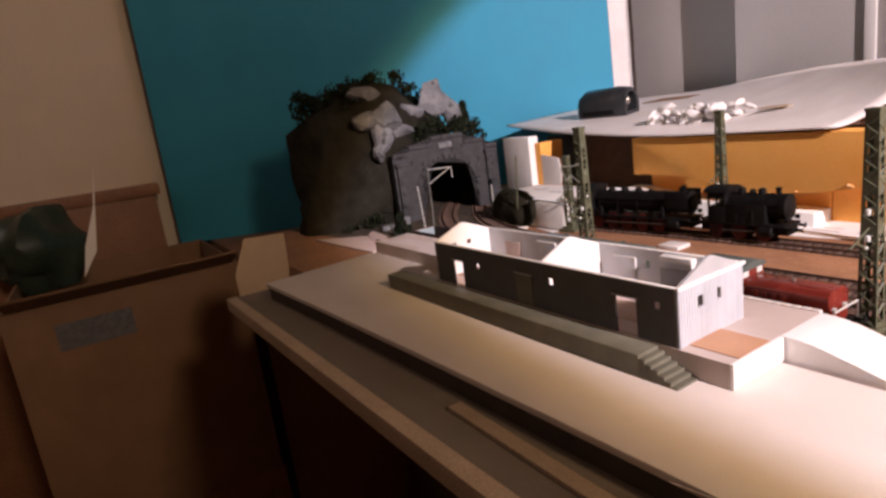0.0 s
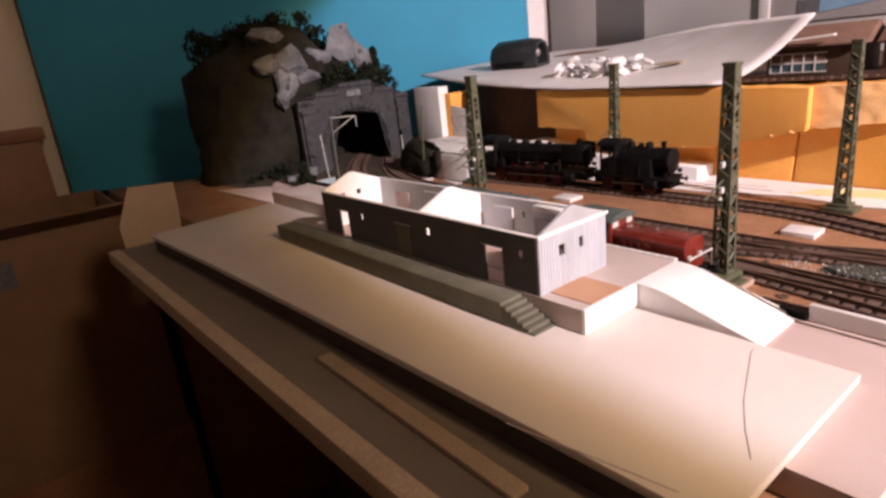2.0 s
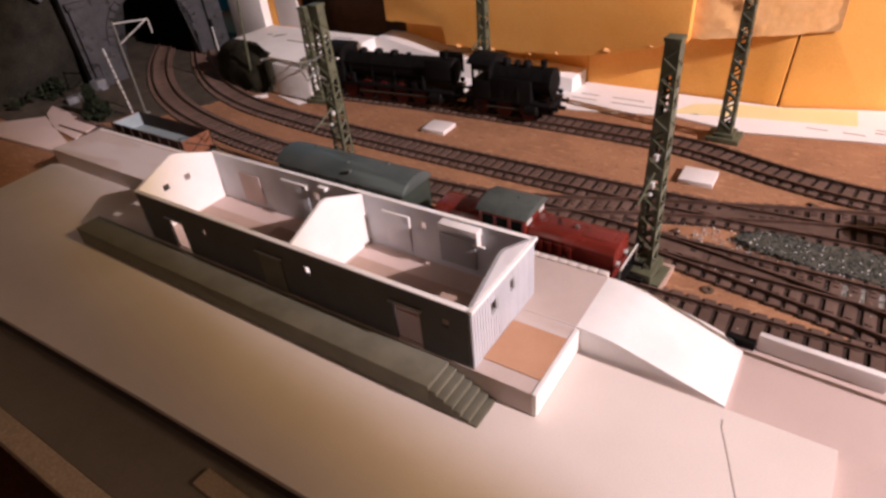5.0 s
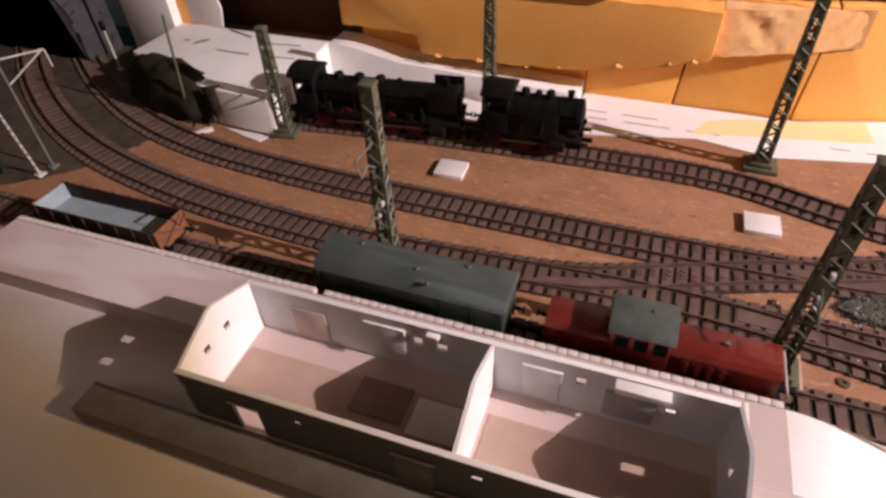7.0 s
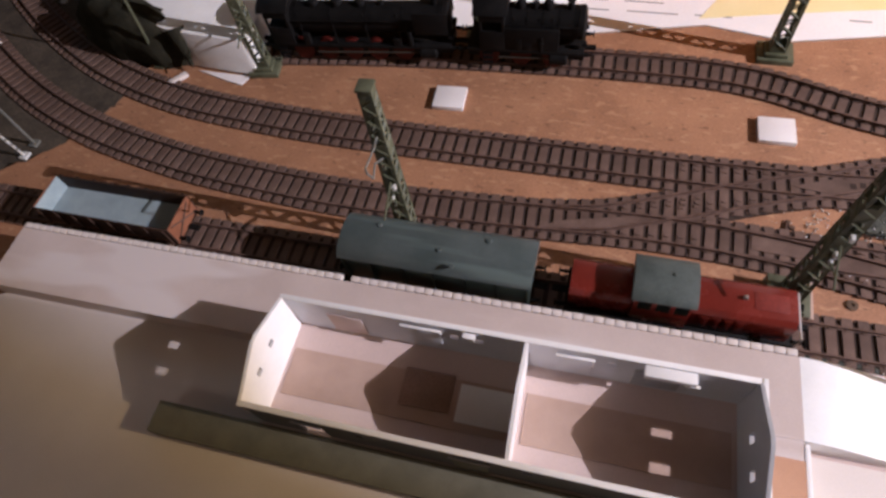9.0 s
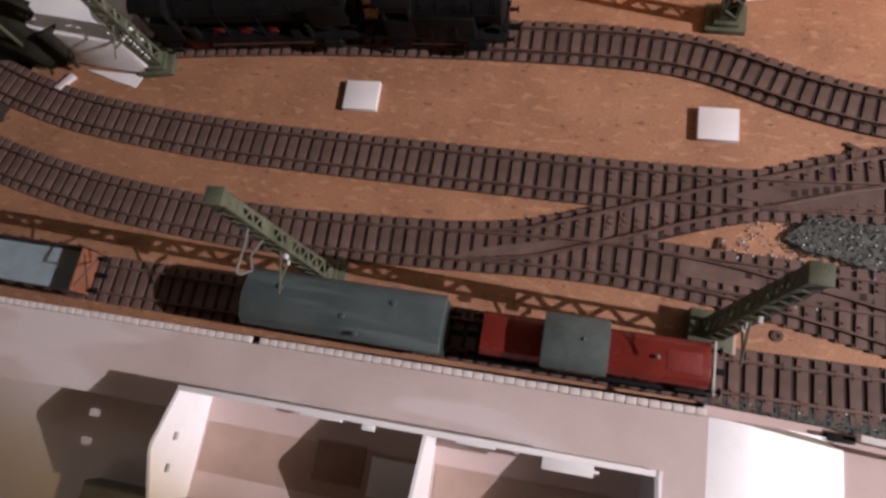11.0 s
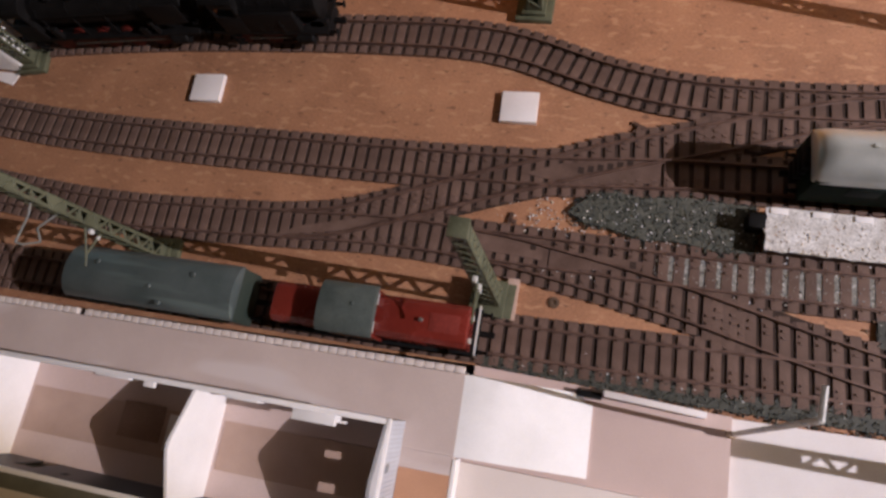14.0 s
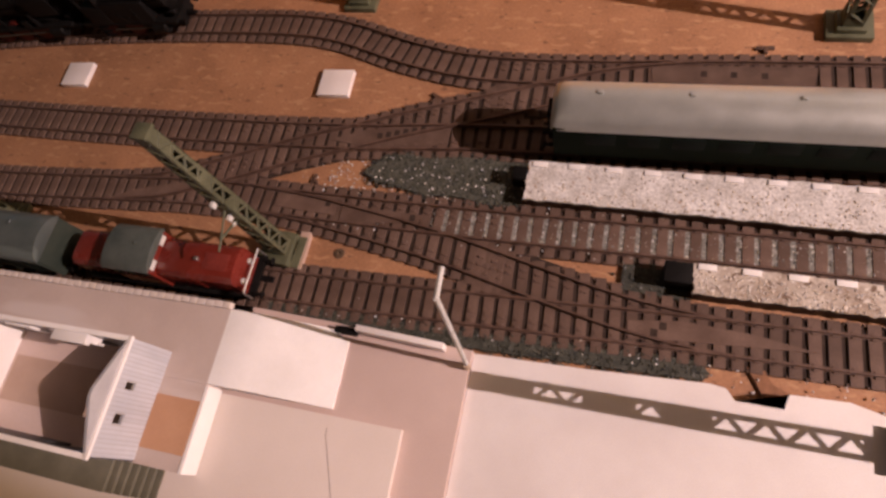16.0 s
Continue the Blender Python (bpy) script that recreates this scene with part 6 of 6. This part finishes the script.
for _ in range(60):
    y = rnd.uniform(0.655, 0.82)
    leaf_clump(bm, (rnd.uniform(-0.650, -0.622), y, 0.134 + rnd.uniform(-0.02, 0.02) - 0.25 * max(0, y - 0.77)), rnd.uniform(0.007, 0.012), 44)
for _ in range(10):
    leaf_clump(bm, (rnd.uniform(-0.64, -0.61), rnd.uniform(0.54, 0.60), rnd.uniform(0.002, 0.02)), 0.007, 24)
part("shrubs", bm, LEAF, hill, "", 0.0, 0)
tagged(bpy.data.objects["shrubs"], "dark green shrubs", "", "", "stuff")

# tunnel portal
PA, PB = Vector((-0.617, 0.629, 0)), Vector((-0.596, 0.816, 0))
pd = (PB - PA).normalized()
portal = thing("tunnel_portal", "grey stone tunnel portal with a stepped parapet", "tunnel portal", "", pose(PA.x, PA.y, 0, 0, 0, math.degrees(math.atan2(pd.y, pd.x))))
PL = (PB - PA).length
c0, half_w, spring, arch_top = PL * 0.49, 0.051, 0.042, 0.091
steps = [(0.0, 0.109), (0.028, 0.109), (0.028, 0.119), (0.068, 0.119), (0.068, 0.129), (0.126, 0.129), (0.126, 0.116), (0.163, 0.116), (0.163, 0.104), (PL, 0.104)]
arch = [(c0 + half_w * math.cos(a), spring + (arch_top - spring) * math.sin(a)) for a in [math.pi * k / 18 for k in range(19)]]
outline = [(0.0, 0.0)] + steps + [(PL, 0.0), (c0 + half_w, 0.0)] + arch + [(c0 - half_w, 0.0)]
bm = bmesh.new()
prism(bm, outline, -0.008, 0.008, "y")
bmesh.ops.triangulate(bm, faces=[f for f in bm.faces if len(f.verts) > 4])
part("portal_wall", bm, STONE, portal, "", 0.0, 20)
for s0, s1 in ((0.004, 0.022), (PL - 0.024, PL - 0.006)):
    bm = bmesh.new()
    box(bm, s0, -0.014, 0.0, s1, -0.0082, 0.090)
    box(bm, s0 - 0.002, -0.016, 0.090, s1 + 0.002, -0.0082, 0.096)
    part("pilaster", bm, STONE, portal, "", 0.0006)
for (s0, z0), (s1, z1) in zip(steps[::2], steps[1::2]):
    bm = bmesh.new()
    box(bm, s0 + 0.0005, -0.0115, z0 - 0.0055, s1 - 0.0005, -0.0082, z0 + 0.001)
    part("coping_stone", bm, STONE, portal, "", 0.0005)
for k in range(17):
    a0, a1 = math.pi * (k + 0.06) / 17, math.pi * (k + 0.94) / 17
    bm = bmesh.new()
    pts = []
    for r0, aa in ((1.0, a0), (1.15, a0), (1.15, a1), (1.0, a1)):
        pts.append((c0 + half_w * r0 * math.cos(aa), spring + (arch_top - spring) * r0 * math.sin(aa)))
    prism(bm, pts, -0.0105, -0.0082, "y")
    part("arch_stone", bm, STONE, portal, "", 0.0004)
bm = bmesh.new()
box(bm, c0 - 0.012, -0.0110, 0.109, c0 + 0.012, -0.0082, 0.118)
part("name_plate", bm, ROCK, portal, "pale stone name plate", 0.0004)
bm = bmesh.new()
inner = [(c0 + (half_w + 0.002) * math.cos(a), spring + (arch_top + 0.002 - spring) * math.sin(a)) for a in [math.pi * k / 18 for k in range(19)]]
prof = [(c0 + half_w + 0.002, 0.0)] + inner + [(c0 - half_w - 0.002, 0.0)]
r0 = [bm.verts.new((x, 0.008, z)) for x, z in prof]
r1 = [bm.verts.new((x, 0.16, z)) for x, z in prof]
for i in range(len(prof) - 1):
    bm.faces.new((r0[i], r0[i + 1], r1[i + 1], r1[i]))
bm.faces.new(r1)
part("tunnel_lining", bm, HILL, portal, "dark tunnel lining")


def tree(label, at, h, spread, seed, group="model trees"):
    t = thing("model_tree", label, "model tree", group, at)
    r = random.Random(seed)
    bm = bmesh.new()
    tube(bm, (0, 0, 0), (0, 0, h * 0.9), h * 0.025, h * 0.008, n=7)
    for k in range(9):
        a, z = k * 2.4, h * (0.3 + 0.06 * k)
        tube(bm, (0, 0, z), (math.cos(a) * spread * 0.7, math.sin(a) * spread * 0.7, z + h * 0.1), h * 0.009, h * 0.003, n=5)
    part("trunk", bm, BARK, t)
    bm = bmesh.new()
    for _ in range(46):
        z = r.uniform(0.12, 1.0)
        w = spread * (1.05 - z) * 1.1
        a = r.uniform(0, 6.28)
        leaf_clump(bm, (math.cos(a) * w * r.random(), math.sin(a) * w * r.random(), z * h), spread * 0.32, 34)
    part("crown", bm, LEAF, t)


tree("dark conical model tree on the hill", pose(-0.645, 0.795, 0.120, 0, 0, 0), 0.058, 0.014, 6)
tree("low dark green bush beside the open wagon", pose(-0.500, 0.572, 0.0, 0, 0, 0), 0.034, 0.014, 7)


# ---- things on the upper level ----
gadget = thing("plastic_housing", "black rounded plastic housing lying on the white sheet", "plastic housing", "", pose(-0.495, 0.985, sheet_z(-0.495, 0.985), 3, 0, 12) @ Matrix.Diagonal((0.88, 1.0, 1.22, 1.0)))
bm = bmesh.new()
shell = [(-0.024, 0.0), (0.024, 0.0), (0.026, 0.010), (0.024, 0.022), (0.017, 0.033), (0.006, 0.037), (-0.006, 0.037), (-0.017, 0.033), (-0.024, 0.022), (-0.026, 0.010)]
rings = []
for x, k in ((-0.052, 0.55), (-0.048, 0.82), (-0.036, 0.97), (0.030, 1.0), (0.050, 0.93), (0.054, 0.88)):
    rings.append([bm.verts.new((x, y * k, max(0.0, z * k))) for y, z in shell])
for a, b in zip(rings, rings[1:]):
    for i in range(len(shell)):
        bm.faces.new((a[i], a[(i + 1) % len(shell)], b[(i + 1) % len(shell)], b[i]))
bm.faces.new(rings[0][::-1])
hole = [bm.verts.new((0.053, y * 0.62, 0.004 + z * 0.68)) for y, z in shell]
deep = [bm.verts.new((0.036, y * 0.58, 0.005 + z * 0.62)) for y, z in shell]
for i in range(len(shell)):
    j = (i + 1) % len(shell)
    bm.faces.new((rings[-1][i], rings[-1][j], hole[j], hole[i]))
    bm.faces.new((hole[i], hole[j], deep[j], deep[i]))
bm.faces.new(deep)
part("shell", bm, GADGET, gadget, "", 0.0, 40)
bm = bmesh.new()
box(bm, -0.034, -0.0272, 0.003, 0.030, -0.0235, 0.009)
part("side_strip", bm, BLACK, gadget, "", 0.0008)
bm = bmesh.new()
turned(bm, (0.050, -0.010, 0.018), (1, -0.2, 0), [(0.005, 0), (0.005, 0.003), (0.003, 0.0045)], 14)
part("knob", bm, STEEL, gadget, "small bright metal knob")

rnd = random.Random(31)
for k in range(16):
    x = -0.318 + 0.118 * ((k * 0.37) % 1.0) + rnd.uniform(-0.004, 0.004)
    y = 0.885 + rnd.uniform(0, 0.03)
    s = rnd.uniform(0.006, 0.011)
    bit = thing("foam_bit", "small white torn foam bit on the white sheet", "foam bit", "foam bits", pose(x, y, sheet_z(x, y) + s * 0.55, rnd.uniform(-20, 20), rnd.uniform(-20, 20), rnd.uniform(0, 180)))
    for q in range(3):
        bm = bmesh.new()
        c = (rnd.uniform(-s, s) * 0.8, rnd.uniform(-s, s) * 0.5, (q - 0.3) * s * 0.7)
        rock(bm, c, (s * rnd.uniform(0.8, 1.25), s * 0.42, s * 0.42), 40 + k * 3 + q)
        part("foam_lobe", bm, SHED_WHITE, bit, "", 0.0, 60)
for x, y, w, mat, lab in ((-0.478, 1.13, 0.050, CARTON, "brown card scrap lying on the white sheet"), (-0.165, 0.905, 0.018, CREAM, "small pale scrap lying on the white sheet")):
    bm = bmesh.new()
    prism(bm, [(-w, -w * 0.3), (w * 0.8, -w * 0.35), (w, w * 0.2), (-w * 0.5, w * 0.35)], 0.0, 0.0015, "z")
    tagged(part("card_scrap", bm, mat, None, "", 0.0, at=pose(x, y, sheet_z(x, y) + 0.0005, 5.6, 0, 8)), lab, "card scrap")

# upper track along the foam edge
bm = bmesh.new()
prism(bm, [(-0.30, 0.8500), (0.03, 0.8540), (0.17, 0.8800), (0.60, 1.0080), (0.60, 1.2455), (-0.30, 1.2455)], 0.0962, 0.0985, "z")
tagged(part("upper_shelf", bm, TIMBER, None, "", 0.0004), "dark brown board on top of the foam blocks", "board", "", "structure")
upper = thing("railway_track", "brown track along the edge of the upper level", "railway track", "tracks of the yard", pose(0, 0, 0.0970))
upper_line = [Vector((-0.10 + k * PITCH, 0.8660 + 0.22 * max(0.0, -0.10 + k * PITCH - 0.02) ** 1.12, 0)) for k in range(60)]
for side in (-GAUGE, GAUGE):
    bm = bmesh.new()
    swept(bm, [p + Vector((0, side, 0)) for p in upper_line], RAIL_OUT)
    part("rail", bm, RAIL, upper, "", 0.0, 40)
for p in upper_line:
    s = new("sleeper", SLEEPER_MESH)
    s.parent = upper
    s.matrix_basis = pose(p.x, p.y, 0, 0, 0, random.uniform(-1, 1))

# half-timbered house and station building on the upper level
ZU = 0.0986
house = thing("half_timbered_house", "dark brown half-timbered model house with white frames", "model building", "", pose(-0.012, 0.930, ZU))
bm = bmesh.new()
box(bm, -0.045, -0.020, 0.0, 0.040, 0.030, 0.026)
part("wall", bm, TIMBER, house, "", 0.0004)
bm = bmesh.new()
prism(bm, [(-0.026, 0.0255), (0.036, 0.0255), (0.036, 0.0275), (0.006, 0.0450), (0.003, 0.0450), (-0.026, 0.0275)], -0.050, 0.045, "x")
part("roof", bm, ROOF_BROWN, house, "brown tiled roof", 0.0003)
for row, z in enumerate((0.002, 0.0115)):
    for c in range(5):
        w = part("window", (lambda b: (box(b, -0.040 + c * 0.0105, -0.0208, z, -0.0320 + c * 0.0105, -0.0202, z + 0.0075), b)[1])(bmesh.new()), WINDOW_BLUE if row == 0 else ROOF_BROWN, house)
        bm = bmesh.new()
        for x0, z0, x1, z1 in ((-0.0415, z - 0.001, -0.0305, z), (-0.0415, z + 0.0075, -0.0305, z + 0.0085), (-0.0415, z, -0.0402, z + 0.0075)):
            box(bm, x0 + c * 0.0105, -0.0214, z0, x1 + c * 0.0105, -0.0203, z1)
        part("window_frame", bm, SHED_WHITE, w, "white window frame", 0.0, 0)
bm = bmesh.new()
prism(bm, [(-0.052, 0.030), (0.020, 0.0345), (0.020, 0.0362), (-0.052, 0.0318)], -0.034, -0.026, "y")
part("barge_board", bm, SHED_WHITE, house, "white board under the roof", 0.0002)

station = thing("station_building", "brown model station with a band of blue windows", "model building", "", pose(0.105, 0.935, ZU))
bm = bmesh.new()
box(bm, -0.062, -0.018, 0.0, 0.085, 0.030, 0.024)
part("wall", bm, ROOF_BROWN, station, "", 0.0004)
for c in range(11):
    bm = bmesh.new()
    box(bm, -0.058 + c * 0.0128, -0.0188, 0.0045, -0.0472 + c * 0.0128, -0.0181, 0.0180)
    w = part("window", bm, WINDOW_BLUE, station, "", 0.0)
    bm = bmesh.new()
    box(bm, -0.0532 + c * 0.0128, -0.0192, 0.0045, -0.0524 + c * 0.0128, -0.0189, 0.0180)
    box(bm, -0.058 + c * 0.0128, -0.0192, 0.0120, -0.0472 + c * 0.0128, -0.0189, 0.0127)
    part("glazing_bar", bm, TIMBER, w, "", 0.0, 0)
bm = bmesh.new()
prism(bm, [(-0.023, 0.0238), (0.034, 0.0238), (0.034, 0.0260), (0.008, 0.0470), (-0.023, 0.0262)], -0.066, 0.089, "x")
roof2 = part("roof", bm, ROOF_BROWN, station, "brown sloping roof", 0.0003)
bm = bmesh.new()
box(bm, -0.052, -0.0165, 0.0300, 0.050, -0.0060, 0.0385)
dorm = part("dormer", bm, TIMBER, roof2, "long dark dormer", 0.0003)
for c in range(6):
    bm = bmesh.new()
    box(bm, -0.047 + c * 0.0160, -0.0172, 0.0315, -0.0385 + c * 0.0160, -0.0167, 0.0370)
    part("dormer_window", bm, SHED_WHITE, dorm, "small white dormer window")

# poster on the wall
poster = thing("wall_poster", "framed poster with a blue and red picture", "poster", "", pose(-0.222, 1.2455, 0.147))
bm = bmesh.new()
box(bm, 0.016, -0.0025, 0.0, 0.42, -0.0005, 0.30)
part("sheet", bm, POSTER_GREY, poster, "grey poster field")
bm = bmesh.new()
box(bm, 0.0, -0.006, -0.004, 0.0155, -0.0005, 0.32)
part("frame", bm, SHED_WHITE, poster, "white frame bar", 0.0006)
for x0, z0, x1, z1, mat, sl in ((0.055, 0.012, 0.085, 0.030, INK, 0.0), (0.085, 0.010, 0.30, 0.030, POSTER_BLUE, 0.12), (0.10, 0.030, 0.30, 0.040, PAPER, 0.12), (0.12, 0.026, 0.30, 0.031, WHEEL_RED, 0.16)):
    bm = bmesh.new()
    prism(bm, [(x0, z0), (x1, z0 + sl * (x1 - x0)), (x1, z1 + sl * (x1 - x0)), (x0, z1)], -0.0034 - 0.0004 * (mat is WHEEL_RED), -0.0026, "y")
    part("picture_field", bm, mat, poster, "", 0.0, 0)

# ---- things beside the layout ----
bm = bmesh.new()
prism(bm, [(0.352, 0.054), (0.398, 0.051), (0.3965, 0.008), (0.392, -0.014), (0.370, -0.037), (0.353, -0.034), (0.346, -0.058), (0.338, -0.058), (0.336, -0.030), (0.334, 0.014)], -0.4625, -0.4605, "x")
bmesh.ops.triangulate(bm, faces=[f for f in bm.faces if len(f.verts) > 4])
tagged(part("torn_card", bm, CREAM, None, "", 0.0, 20), "torn cream card standing at the board end", "torn card")
for name, lab, cat, (x0, y0, x1, y1, z1) in (("side_cabinet", "low brown wooden cabinet beside the layout", "cabinet", (-1.155, 0.415, -0.803, 1.10, -0.0305)), ("wooden_ledge", "brown wooden ledge in front of the wall", "ledge", (-1.158, -0.85, -1.105, 0.340, 0.1053))):
    c = thing(name, lab, cat)
    bm = bmesh.new()
    box(bm, x0 + 0.01, y0 + 0.01, FLOOR_Z, x1 - 0.008, y1 - 0.01, z1 - 0.022)
    part("carcass", bm, BROWN_WOOD, c, "", 0.001)
    bm = bmesh.new()
    box(bm, x0, y0, z1 - 0.022, x1, y1, z1)
    part("top_board", bm, BROWN_WOOD, c, "", 0.002)
carton = thing("carton", "open brown carton with a dark printed field", "carton", "", pose(-0.93, 0.27, -0.40))
for dims in ((-0.17, -0.20, 0.0, 0.175, 0.125, 0.003), (0.172, -0.20, 0.003, 0.176, 0.125, 0.375), (-0.17, -0.20, 0.003, -0.166, 0.125, 0.375), (-0.166, 0.121, 0.003, 0.172, 0.125, 0.375), (-0.166, -0.20, 0.003, 0.172, -0.196, 0.375)):
    bm = bmesh.new()
    box(bm, *dims)
    part("carton_wall", bm, CARTON, carton, "", 0.0006)
bm = bmesh.new()
prism(bm, [(0.176, 0.3755), (0.235, 0.400), (0.237, 0.404), (0.176, 0.379)], -0.19, 0.115, "y")
part("flap", bm, CARTON, carton, "raised carton flap", 0.0004)
bm = bmesh.new()
box(bm, 0.1762, -0.14, 0.305, 0.1768, -0.04, 0.345)
part("printed_field", bm, INK, carton, "dark printed field", 0.0, 0)
block("storage_box", BROWN_WOOD, (-1.10, 0.06, FLOOR_Z, -0.755, 0.40, -0.4003), "brown storage box under the carton", "box", "", 0.002)
bm = bmesh.new()
rock(bm, (-1.055, 0.12, 0.030), (0.05, 0.085, 0.075), 77)
tagged(part("crumpled_bag", bm, BAG, None, "", 0.0, 40), "dark green crumpled bag in the carton", "bag")
bm = bmesh.new()
prism(bm, [(0.178, -0.02), (0.205, 0.02), (0.232, 0.16), (0.215, 0.09), (0.19, 0.03)], -0.9, -0.8985, "x")
bmesh.ops.triangulate(bm, faces=[f for f in bm.faces if len(f.verts) > 4])
tagged(part("paper_strip", bm, PAPER, None, "", 0.0, 20), "thin white paper strip sticking up from the carton", "paper strip")
